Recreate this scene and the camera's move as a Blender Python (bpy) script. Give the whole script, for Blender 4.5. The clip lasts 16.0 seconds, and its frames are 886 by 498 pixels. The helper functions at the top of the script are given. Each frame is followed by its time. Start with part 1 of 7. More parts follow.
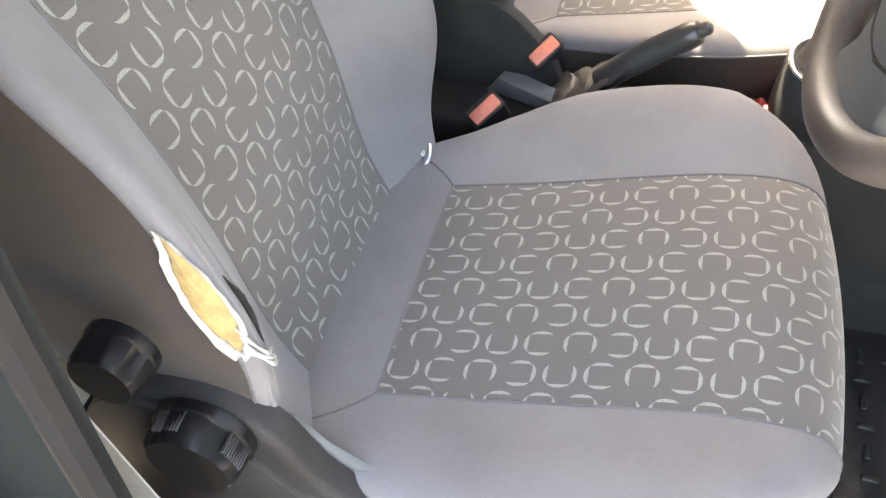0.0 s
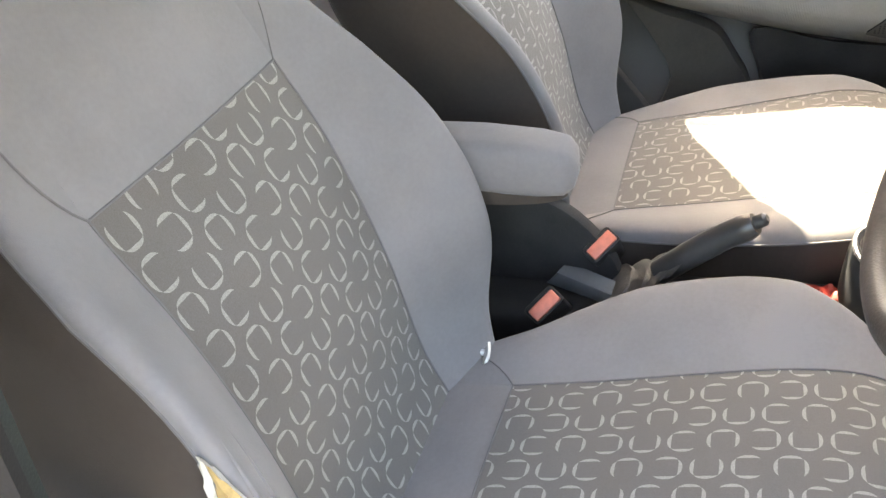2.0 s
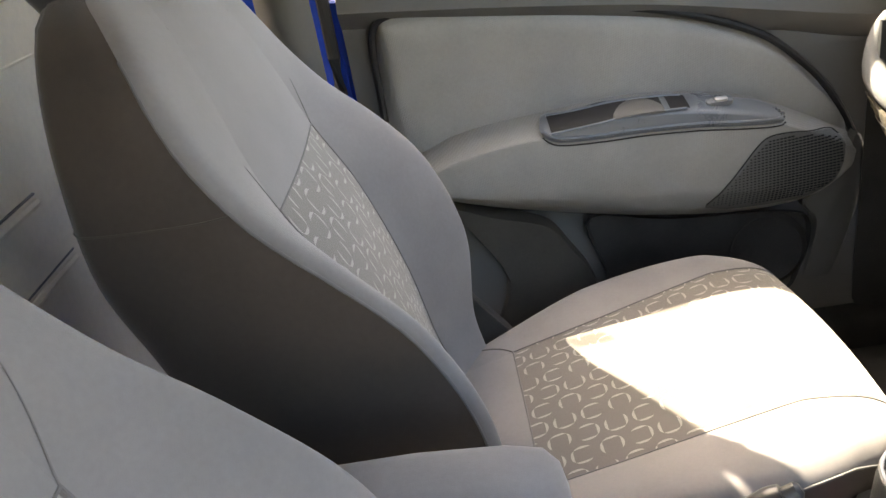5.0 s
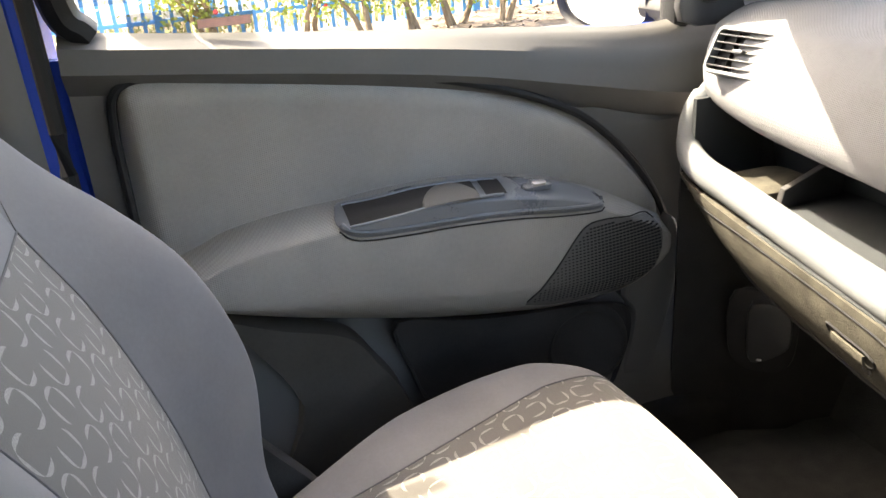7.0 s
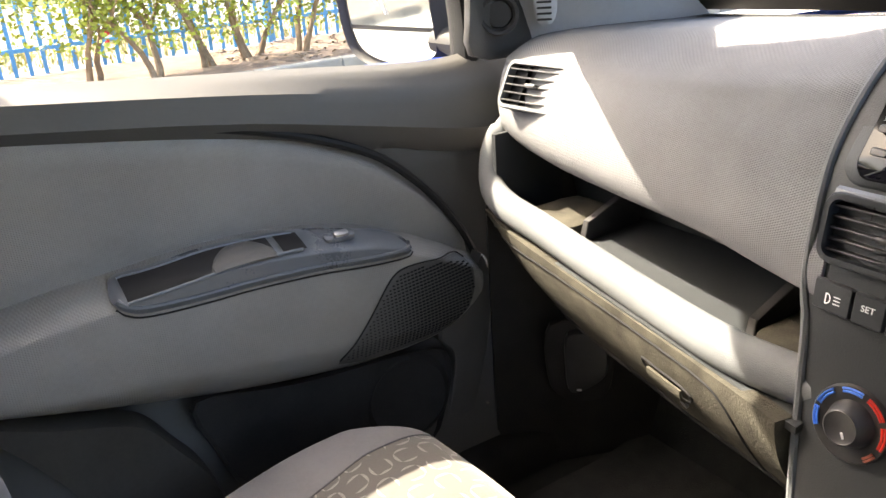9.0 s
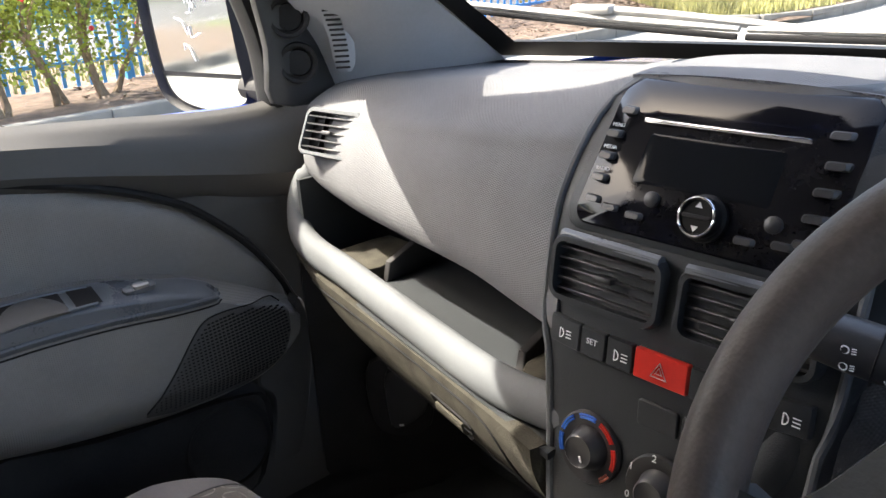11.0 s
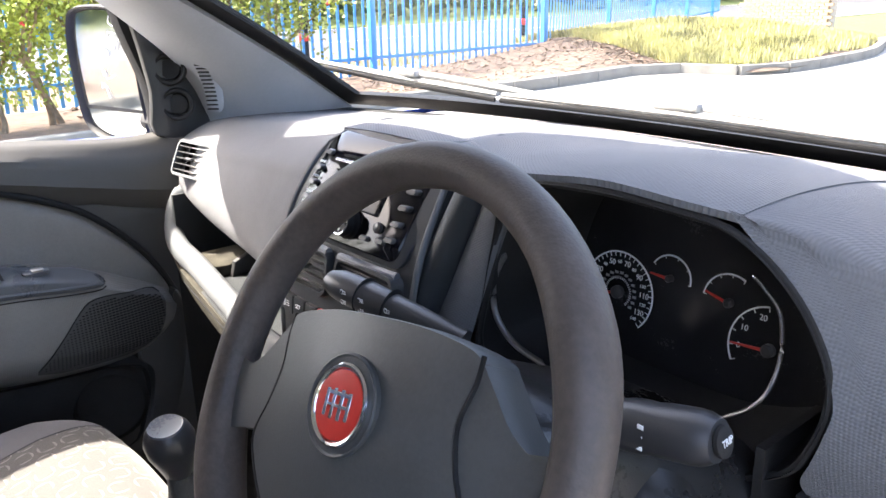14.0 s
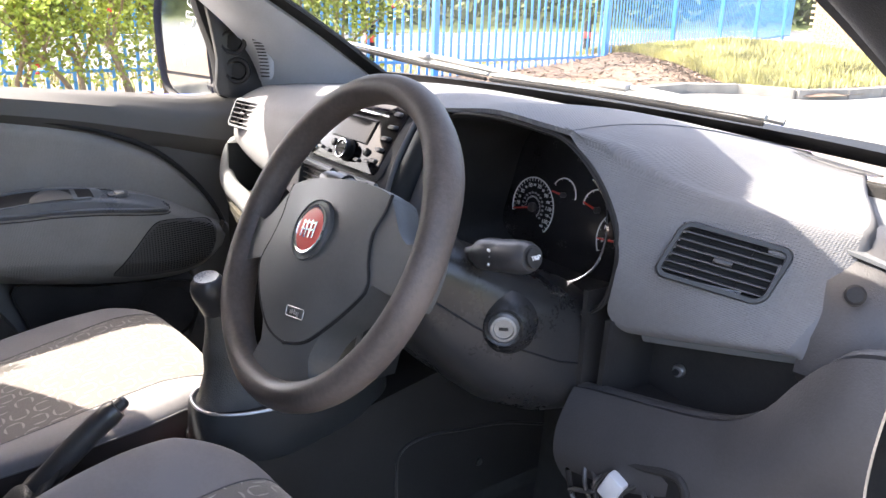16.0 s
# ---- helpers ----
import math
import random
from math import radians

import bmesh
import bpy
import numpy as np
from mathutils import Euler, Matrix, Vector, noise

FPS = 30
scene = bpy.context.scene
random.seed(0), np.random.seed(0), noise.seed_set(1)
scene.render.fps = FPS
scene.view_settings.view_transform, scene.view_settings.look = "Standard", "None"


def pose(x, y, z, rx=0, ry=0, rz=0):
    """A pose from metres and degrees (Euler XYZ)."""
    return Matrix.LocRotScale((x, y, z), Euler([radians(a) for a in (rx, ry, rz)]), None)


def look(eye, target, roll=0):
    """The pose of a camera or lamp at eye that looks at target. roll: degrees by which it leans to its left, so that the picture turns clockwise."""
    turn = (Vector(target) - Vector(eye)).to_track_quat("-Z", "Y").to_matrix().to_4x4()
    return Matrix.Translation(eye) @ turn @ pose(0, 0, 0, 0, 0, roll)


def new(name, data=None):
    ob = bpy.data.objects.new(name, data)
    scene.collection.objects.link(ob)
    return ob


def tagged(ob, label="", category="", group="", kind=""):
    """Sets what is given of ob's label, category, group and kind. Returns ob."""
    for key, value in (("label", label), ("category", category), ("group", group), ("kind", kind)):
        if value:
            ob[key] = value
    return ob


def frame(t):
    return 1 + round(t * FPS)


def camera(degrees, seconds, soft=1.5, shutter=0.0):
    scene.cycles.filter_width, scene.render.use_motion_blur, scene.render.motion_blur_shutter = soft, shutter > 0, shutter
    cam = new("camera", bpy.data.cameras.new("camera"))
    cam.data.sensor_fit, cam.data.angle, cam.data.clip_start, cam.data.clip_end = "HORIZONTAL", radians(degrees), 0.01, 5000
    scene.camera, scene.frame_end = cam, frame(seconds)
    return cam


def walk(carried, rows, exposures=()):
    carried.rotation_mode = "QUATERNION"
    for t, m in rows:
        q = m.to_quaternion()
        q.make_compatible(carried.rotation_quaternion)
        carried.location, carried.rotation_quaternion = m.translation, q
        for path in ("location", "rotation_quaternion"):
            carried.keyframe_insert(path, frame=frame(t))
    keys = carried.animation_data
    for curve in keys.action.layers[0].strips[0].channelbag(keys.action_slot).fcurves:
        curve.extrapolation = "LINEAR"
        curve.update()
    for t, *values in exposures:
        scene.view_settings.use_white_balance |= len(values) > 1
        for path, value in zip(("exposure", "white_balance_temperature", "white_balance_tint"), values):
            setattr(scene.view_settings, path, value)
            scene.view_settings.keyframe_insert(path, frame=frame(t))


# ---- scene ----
cam = camera(57.3, 16.0)
PATH = [
    (0, (0.932, 0.061, 1.422), (-0.335, -0.346, -0.071), -3.5),
    (0.5, (0.926, 0.078, 1.432), (-0.328, -0.327, -0.073), -5.4),
    (1, (0.927, 0.095, 1.436), (-0.44, -0.344, 0.043), -6.7),
    (1.5, (0.918, 0.089, 1.432), (-0.545, -0.446, 0.178), -8.3),
    (2, (0.907, 0.084, 1.442), (-0.588, -0.569, 0.286), -8.9),
    (2.5, (0.886, 0.078, 1.445), (-0.672, -0.605, 0.393), -7.9),
    (3, (0.859, 0.049, 1.443), (-0.771, -0.669, 0.533), -7.6),
    (3.5, (0.791, -0.028, 1.394), (-0.874, -0.765, 0.566), -7.8),
    (4, (0.71, -0.084, 1.412), (-0.986, -0.738, 0.578), -11.3),
    (4.5, (0.643, -0.117, 1.428), (-1.125, -0.459, 0.556), -10.3),
    (5, (0.568, -0.138, 1.403), (-1.236, -0.187, 0.54), -9.5),
    (7.5, (0.25, -0.153, 1.354), (-1.506, 0.448, 0.611), -3.7),
    (8, (0.223, -0.148, 1.364), (-1.541, 0.483, 0.666), -4.4),
    (8.5, (0.213, -0.122, 1.356), (-1.484, 0.649, 0.632), -4.9),
    (9, (0.216, -0.095, 1.357), (-1.372, 0.866, 0.611), -4.2),
    (9.5, (0.229, -0.077, 1.365), (-1.324, 0.978, 0.676), -3.7),
    (10, (0.244, -0.054, 1.371), (-1.247, 1.072, 0.658), -3.4),
    (12.5, (0.449, 0.02, 1.389), (-0.958, 1.29, 0.751), -3.4),
    (13, (0.516, 0.023, 1.403), (-0.909, 1.284, 0.788), -3.4),
    (13.5, (0.615, 0.023, 1.422), (-0.821, 1.274, 0.813), -3.1),
    (14, (0.752, 0.009, 1.434), (-0.703, 1.233, 0.816), -1.2),
    (14.5, (0.876, -0.017, 1.424), (-0.607, 1.169, 0.796), 1.5),
    (15, (0.971, -0.072, 1.431), (-0.531, 1.088, 0.801), 2.0),
    (15.5, (1.062, -0.112, 1.43), (-0.463, 1.032, 0.825), 1.6),
    (16, (1.123, -0.121, 1.415), (-0.42, 1.002, 0.816), 1.7),
]
EXPOSURE = [(0.0, 5.35, 9600, 12), (1.5, 5.25, 9400, 10), (2.5, 5.02, 9400, 10), (3.5, 4.6, 9300, 11), (5.0, 4.6, 9100, 11), (7.5, 4.35, 8200, 11), (9.0, 4.08, 8100, 12), (10.0, 3.2, 7700, 10), (12.5, 3.65, 6900, 14), (13.5, 3.8, 7000, 14), (16.0, 3.95, 7350, 16)]
walk(cam, [(t, look(eye, target, roll)) for t, eye, target, roll in PATH], EXPOSURE)

# ---- light ----
SUN_WAY = Vector((0.354, 0.228, -0.51)).normalized()
world = bpy.data.worlds.new("daylight")
scene.world = world
world.use_nodes = True
wn = world.node_tree
sky = wn.nodes.new("ShaderNodeTexSky")
sky.sky_type, sky.sun_disc = "NISHITA", False
sky.dust_density, sky.air_density, sky.ozone_density = 3.0, 0.8, 0.6
sky.sun_elevation = math.asin(-SUN_WAY.z)
sky.sun_rotation = math.atan2(-SUN_WAY.x, -SUN_WAY.y)
wn.nodes["Background"].inputs["Strength"].default_value = 0.115
wn.links.new(sky.outputs[0], wn.nodes["Background"].inputs["Color"])
sun = new("sun", bpy.data.lights.new("sun", "SUN"))
sun.data.energy, sun.data.angle, sun.data.color = 2.15, radians(0.5), (1.0, 0.97, 0.93)
sun.matrix_world = look((-8, -4, 12), Vector((-8, -4, 12)) + SUN_WAY)


# ---- mesh helpers ----
def finish(ob, mat, parent, label, smooth=True):
    if mat:
        ob.data.materials.append(mat)
    if parent:
        ob.parent = parent
    if label:
        ob["label"] = label
    return ob


def part(name, bm, material, parent=None, label="", sharp=38):
    """Links a bmesh as one mesh object under a thing or a part."""
    bmesh.ops.recalc_face_normals(bm, faces=bm.faces)
    lim = radians(sharp)
    for f in bm.faces:
        f.smooth = True
    for e in bm.edges:
        if len(e.link_faces) == 2 and e.calc_face_angle(0) > lim:
            e.smooth = False
    me = bpy.data.meshes.new(name)
    bm.to_mesh(me)
    bm.free()
    return finish(new(name, me), material, parent, label)


def thing(name, label, category, group="", at=(0, 0, 0)):
    ob = new(name)
    ob.empty_display_size = 0.05
    ob.location = at
    return tagged(ob, label, category, group)


def under(ob, parent):
    """Parents ob, whose mesh is in world coordinates, without moving it."""
    ob.parent = parent
    ob.matrix_parent_inverse = Matrix.Translation(-parent.location)
    return ob


def P(name, bm, mat, parent, label="", sharp=38):
    return under(part(name, bm, mat, None, label, sharp), parent)


def setting(name, bm, mat, label, category):
    return tagged(part(name, bm, mat), label, category, kind="structure")


def lerp(a, b, t):
    return a + (b - a) * t


def fn(points):
    """Smooth curve through (x, y) pairs, as a function of x."""
    xs, ys = zip(*points)

    def f(x):
        if x <= xs[0]:
            return ys[0]
        if x >= xs[-1]:
            return ys[-1]
        i = max(k for k in range(len(xs) - 1) if xs[k] <= x)
        d = lambda k: (ys[min(k + 1, len(xs) - 1)] - ys[max(k - 1, 0)]) / (xs[min(k + 1, len(xs) - 1)] - xs[max(k - 1, 0)])
        h, t = xs[i + 1] - xs[i], (x - xs[i]) / (xs[i + 1] - xs[i])
        return ((2 * t**3 - 3 * t**2 + 1) * ys[i] + (t**3 - 2 * t**2 + t) * h * d(i)
                + (-2 * t**3 + 3 * t**2) * ys[i + 1] + (t**3 - t**2) * h * d(i + 1))

    return f


def spl(pts, n=6, closed=False):
    """Points along a Catmull-Rom curve."""
    p = [Vector(q) for q in pts]
    m, out = len(p), []
    for i in range(m if closed else m - 1):
        a = p[i - 1] if closed or i else p[0] * 2 - p[1]
        b, c = p[i], p[(i + 1) % m]
        d = p[(i + 2) % m] if closed or i + 2 < m else p[-1] * 2 - p[-2]
        for k in range(n):
            t = k / n
            out.append(0.5 * (2 * b + (c - a) * t + (2 * a - 5 * b + 4 * c - d) * t * t + (3 * b - a - 3 * c + d) * t**3))
    if not closed:
        out.append(p[-1])
    return out


def grid(f, nu, nv, uv=None, thick=0.0):
    """A sheet of points f(u, v), u and v from 0 to 1; thick: its depth against the normal."""
    bm = bmesh.new()
    vs = [[bm.verts.new(f(i / nu, j / nv)) for j in range(nv + 1)] for i in range(nu + 1)]
    faces = []
    for i in range(nu):
        for j in range(nv):
            q = (vs[i][j], vs[i + 1][j], vs[i + 1][j + 1], vs[i][j + 1])
            try:
                faces.append((bm.faces.new(q), i, j))
            except ValueError:
                pass
    if uv:
        layer = bm.loops.layers.uv.new("UVMap")
        for face, i, j in faces:
            for loop, (a, b) in zip(face.loops, ((i, j), (i + 1, j), (i + 1, j + 1), (i, j + 1))):
                loop[layer].uv = uv(a / nu, b / nv)
    if thick:
        bm.normal_update()
        solid(bm, thick)
    return bm


def solid(bm, thick):
    bmesh.ops.recalc_face_normals(bm, faces=bm.faces)
    bmesh.ops.solidify(bm, geom=bm.faces[:] , thickness=thick)
    return bm


def loft(rings, caps=True, closed=True):
    bm = bmesh.new()
    vs = [[bm.verts.new(p) for p in ring] for ring in rings]
    n = len(rings[0])
    for a, b in zip(vs, vs[1:]):
        for k in range(n if closed else n - 1):
            bm.faces.new((a[k], a[(k + 1) % n], b[(k + 1) % n], b[k]))
    if caps and closed:
        bm.faces.new(vs[0][::-1])
        bm.faces.new(vs[-1])
    return bm


def tube(pts, r, n=10, closed=False, flat=1.0, up=(0, 0, 1)):
    """A round (or flattened) bar along points; r: one radius or one for each point."""
    pts = [Vector(p) for p in pts]
    m, rings = len(pts), []
    for i, p in enumerate(pts):
        a = pts[i - 1] if closed or i else p
        b = pts[(i + 1) % m] if closed or i + 1 < m else p
        d = (b - a).normalized()
        side = d.cross(Vector(up))
        side = side.normalized() if side.length > 1e-4 else d.orthogonal().normalized()
        top = side.cross(d)
        rad = r[i] if hasattr(r, "__len__") else r
        rings.append([p + rad * (math.cos(q) * side + flat * math.sin(q) * top) for q in (2 * math.pi * k / n for k in range(n))])
    if closed:
        return loft(rings + [rings[0]], caps=False)
    return loft(rings)


def lathe(profile, m=None, n=28):
    """Turns (radius, height) pairs round the z axis of the pose m."""
    m = m or Matrix()
    rings = [[m @ Vector((max(r, 1e-4) * math.cos(q), max(r, 1e-4) * math.sin(q), h)) for q in (2 * math.pi * k / n for k in range(n))] for r, h in profile]
    return loft(rings)


def box(c, s, bevel=0.004, m=None, seg=2):
    bm = bmesh.new()
    bmesh.ops.create_cube(bm, size=1.0)
    bmesh.ops.scale(bm, vec=s, verts=bm.verts)
    if bevel:
        bmesh.ops.bevel(bm, geom=bm.edges[:], offset=min(bevel, min(s) * 0.45), segments=seg, affect="EDGES", profile=0.5)
    bmesh.ops.translate(bm, vec=c, verts=bm.verts)
    if m:
        bmesh.ops.transform(bm, matrix=m, verts=bm.verts)
    return bm


def prism(outline, depth, m=None, bevel=0.003, seg=2, top=1.0):
    """An outline in the xy plane of the pose m, raised by depth along its z, with a rounded upper rim."""
    bm = bmesh.new()
    cx = sum(p[0] for p in outline) / len(outline)
    cy = sum(p[1] for p in outline) / len(outline)
    rings = [[(p[0], p[1], 0) for p in outline]]
    steps = [(0, depth)] if not bevel else [(bevel * (1 - math.cos(a)), depth - bevel + bevel * math.sin(a)) for a in (math.pi / 2 * k / seg for k in range(seg + 1))]
    n = len(outline)
    area = sum(outline[k][0] * outline[(k + 1) % n][1] - outline[(k + 1) % n][0] * outline[k][1] for k in range(n))
    sgn = 1 if area > 0 else -1
    for inset, z in steps:
        ring = []
        for k in range(n):
            a, b, c = Vector(outline[k - 1][:2]), Vector(outline[k][:2]), Vector(outline[(k + 1) % n][:2])
            t = (c - a)
            t = t.normalized() if t.length > 1e-9 else Vector((1, 0))
            q = b + sgn * inset * Vector((-t.y, t.x))
            q = Vector((cx, cy)) + (q - Vector((cx, cy))) * lerp(1, top, z / depth)
            ring.append((q.x, q.y, z))
        rings.append(ring)
    m = m or Matrix()
    return loft([[m @ Vector(p) for p in ring] for ring in rings])


def rrect(w, h, r, n=5, cx=0.0, cy=0.0):
    """A rectangle with round corners."""
    out = []
    for sx, sy, a0 in ((1, 1, 0), (-1, 1, 90), (-1, -1, 180), (1, -1, 270)):
        for k in range(n + 1):
            a = radians(a0 + 90 * k / n)
            out.append((cx + sx * (w / 2 - r) + r * math.cos(a), cy + sy * (h / 2 - r) + r * math.sin(a)))
    return out


def joined(*bms):
    out = bmesh.new()
    for bm in bms:
        me = bpy.data.meshes.new("joining")
        bm.to_mesh(me)
        bm.free()
        out.from_mesh(me)
        bpy.data.meshes.remove(me)
    return out


def facing(x, y, z, out, up=(0, 0, 1)):
    """The pose of a plate at a place: its z points along out, its y as near up as it can."""
    zz = Vector(out).normalized()
    xx = Vector(up).cross(zz).normalized()
    yy = zz.cross(xx)
    return Matrix.Translation((x, y, z)) @ Matrix((xx, yy, zz)).transposed().to_4x4()


def writing(text, size, m, mat, parent, name="lettering", bold=0.0):
    cu = bpy.data.curves.new(name, "FONT")
    cu.body, cu.size, cu.align_x, cu.align_y, cu.extrude, cu.offset = text, size, "CENTER", "CENTER", 0.0003, bold
    tmp = bpy.data.objects.new("tmp", cu)
    me = bpy.data.meshes.new_from_object(tmp)
    bpy.data.objects.remove(tmp)
    bpy.data.curves.remove(cu)
    me.transform(m)
    return under(finish(new(name, me), mat, None, ""), parent)


# ---- materials ----
def material(name, color, rough=0.6, metal=0.0, vary=0.12, scale=14.0, bump=0.0, bump_scale=600.0, kind="noise", spec=0.5, sheen=0.0, wear=0.0):
    """A surface with grain and blotches at two scales, in metres of the place."""
    mat = bpy.data.materials.new(name)
    mat.use_nodes = True
    t = mat.node_tree
    bsdf = t.nodes["Principled BSDF"]
    co = t.nodes.new("ShaderNodeTexCoord")
    big = t.nodes.new("ShaderNodeTexNoise")
    big.inputs["Scale"].default_value, big.inputs["Detail"].default_value = scale, 5
    fine = t.nodes.new("ShaderNodeTexNoise")
    fine.inputs["Scale"].default_value, fine.inputs["Detail"].default_value = scale * 22, 3
    add = t.nodes.new("ShaderNodeMath")
    add.operation = "MULTIPLY_ADD"
    add.inputs[1].default_value = 0.35
    ramp = t.nodes.new("ShaderNodeValToRGB")
    lo, hi = [max(0, c * (1 - vary)) for c in color], [min(1, c * (1 + vary)) for c in color]
    ramp.color_ramp.elements[0].position, ramp.color_ramp.elements[1].position = 0.45, 0.85
    ramp.color_ramp.elements[0].color, ramp.color_ramp.elements[1].color = (*lo, 1), (*hi, 1)
    for tex in (big, fine):
        t.links.new(co.outputs["Object"], tex.inputs["Vector"])
    t.links.new(fine.outputs["Fac"], add.inputs[0])
    t.links.new(big.outputs["Fac"], add.inputs[2])
    t.links.new(add.outputs[0], ramp.inputs["Fac"])
    t.links.new(ramp.outputs["Color"], bsdf.inputs["Base Color"])
    rr = t.nodes.new("ShaderNodeMapRange")
    rr.inputs["From Min"].default_value, rr.inputs["From Max"].default_value = 0.4, 0.9
    rr.inputs["To Min"].default_value, rr.inputs["To Max"].default_value = max(0.02, rough - 0.07 - wear), min(1, rough + 0.07)
    t.links.new(add.outputs[0], rr.inputs["Value"])
    t.links.new(rr.outputs[0], bsdf.inputs["Roughness"])
    bsdf.inputs["Metallic"].default_value = metal
    bsdf.inputs["Specular IOR Level"].default_value = spec
    if sheen:
        bsdf.inputs["Sheen Weight"].default_value, bsdf.inputs["Sheen Roughness"].default_value = sheen, 0.4
    if bump:
        if kind == "dimple":
            # small round pips in staggered rows, by the sheet's own metres
            uv = t.nodes.new("ShaderNodeUVMap")
            uv.uv_map = "UVMap"
            waves = []
            for ang in (0, 60, 120):
                dot = t.nodes.new("ShaderNodeVectorMath")
                dot.operation = "DOT_PRODUCT"
                dot.inputs[1].default_value = (math.cos(radians(ang)) * bump_scale, math.sin(radians(ang)) * bump_scale, 0)
                t.links.new(uv.outputs[0], dot.inputs[0])
                wave = t.nodes.new("ShaderNodeMath")
                wave.operation = "COSINE"
                t.links.new(dot.outputs["Value"], wave.inputs[0])
                waves.append(wave.outputs[0])
            s1, s2 = t.nodes.new("ShaderNodeMath"), t.nodes.new("ShaderNodeMath")
            t.links.new(waves[0], s1.inputs[0])
            t.links.new(waves[1], s1.inputs[1])
            t.links.new(s1.outputs[0], s2.inputs[0])
            t.links.new(waves[2], s2.inputs[1])
            height = s2.outputs[0]
            tex = None
        elif kind == "noise":
            tex = t.nodes.new("ShaderNodeTexNoise")
            tex.inputs["Detail"].default_value = 2
            height = tex.outputs["Fac"]
        else:
            tex = t.nodes.new("ShaderNodeTexVoronoi")
            tex.inputs["Randomness"].default_value = 0.8 if kind == "hex" else 1.0
            height = tex.outputs["Distance"]
        if tex:
            tex.inputs["Scale"].default_value = bump_scale
            t.links.new(co.outputs["Object"], tex.inputs["Vector"])
        b = t.nodes.new("ShaderNodeBump")
        b.inputs["Strength"].default_value, b.inputs["Distance"].default_value = bump, 0.0012
        t.links.new(height, b.inputs["Height"])
        t.links.new(b.outputs[0], bsdf.inputs["Normal"])
    return mat


def glass(name, color=(1, 1, 1), mix=0.93, rough=0.0):
    """A thin pane: mostly clear, with the gloss of glass."""
    mat = bpy.data.materials.new(name)
    mat.use_nodes = True
    t = mat.node_tree
    t.nodes.remove(t.nodes["Principled BSDF"])
    clear, gloss, mixer, fres, power = (t.nodes.new(n) for n in ("ShaderNodeBsdfTransparent", "ShaderNodeBsdfGlossy", "ShaderNodeMixShader", "ShaderNodeLayerWeight", "ShaderNodeMath"))
    clear.inputs["Color"].default_value = (*[c * mix for c in color], 1)
    gloss.inputs["Roughness"].default_value = rough
    power.operation = "POWER"
    power.inputs[1].default_value = 5.0
    t.links.new(fres.outputs["Facing"], power.inputs[0])
    scaled = t.nodes.new("ShaderNodeMath")
    scaled.operation = "MULTIPLY_ADD"
    scaled.inputs[1].default_value, scaled.inputs[2].default_value = 0.5, 0.03
    t.links.new(power.outputs[0], scaled.inputs[0])
    t.links.new(scaled.outputs[0], mixer.inputs["Fac"])
    t.links.new(clear.outputs[0], mixer.inputs[1])
    t.links.new(gloss.outputs[0], mixer.inputs[2])
    t.links.new(mixer.outputs[0], t.nodes["Material Output"].inputs["Surface"])
    return mat


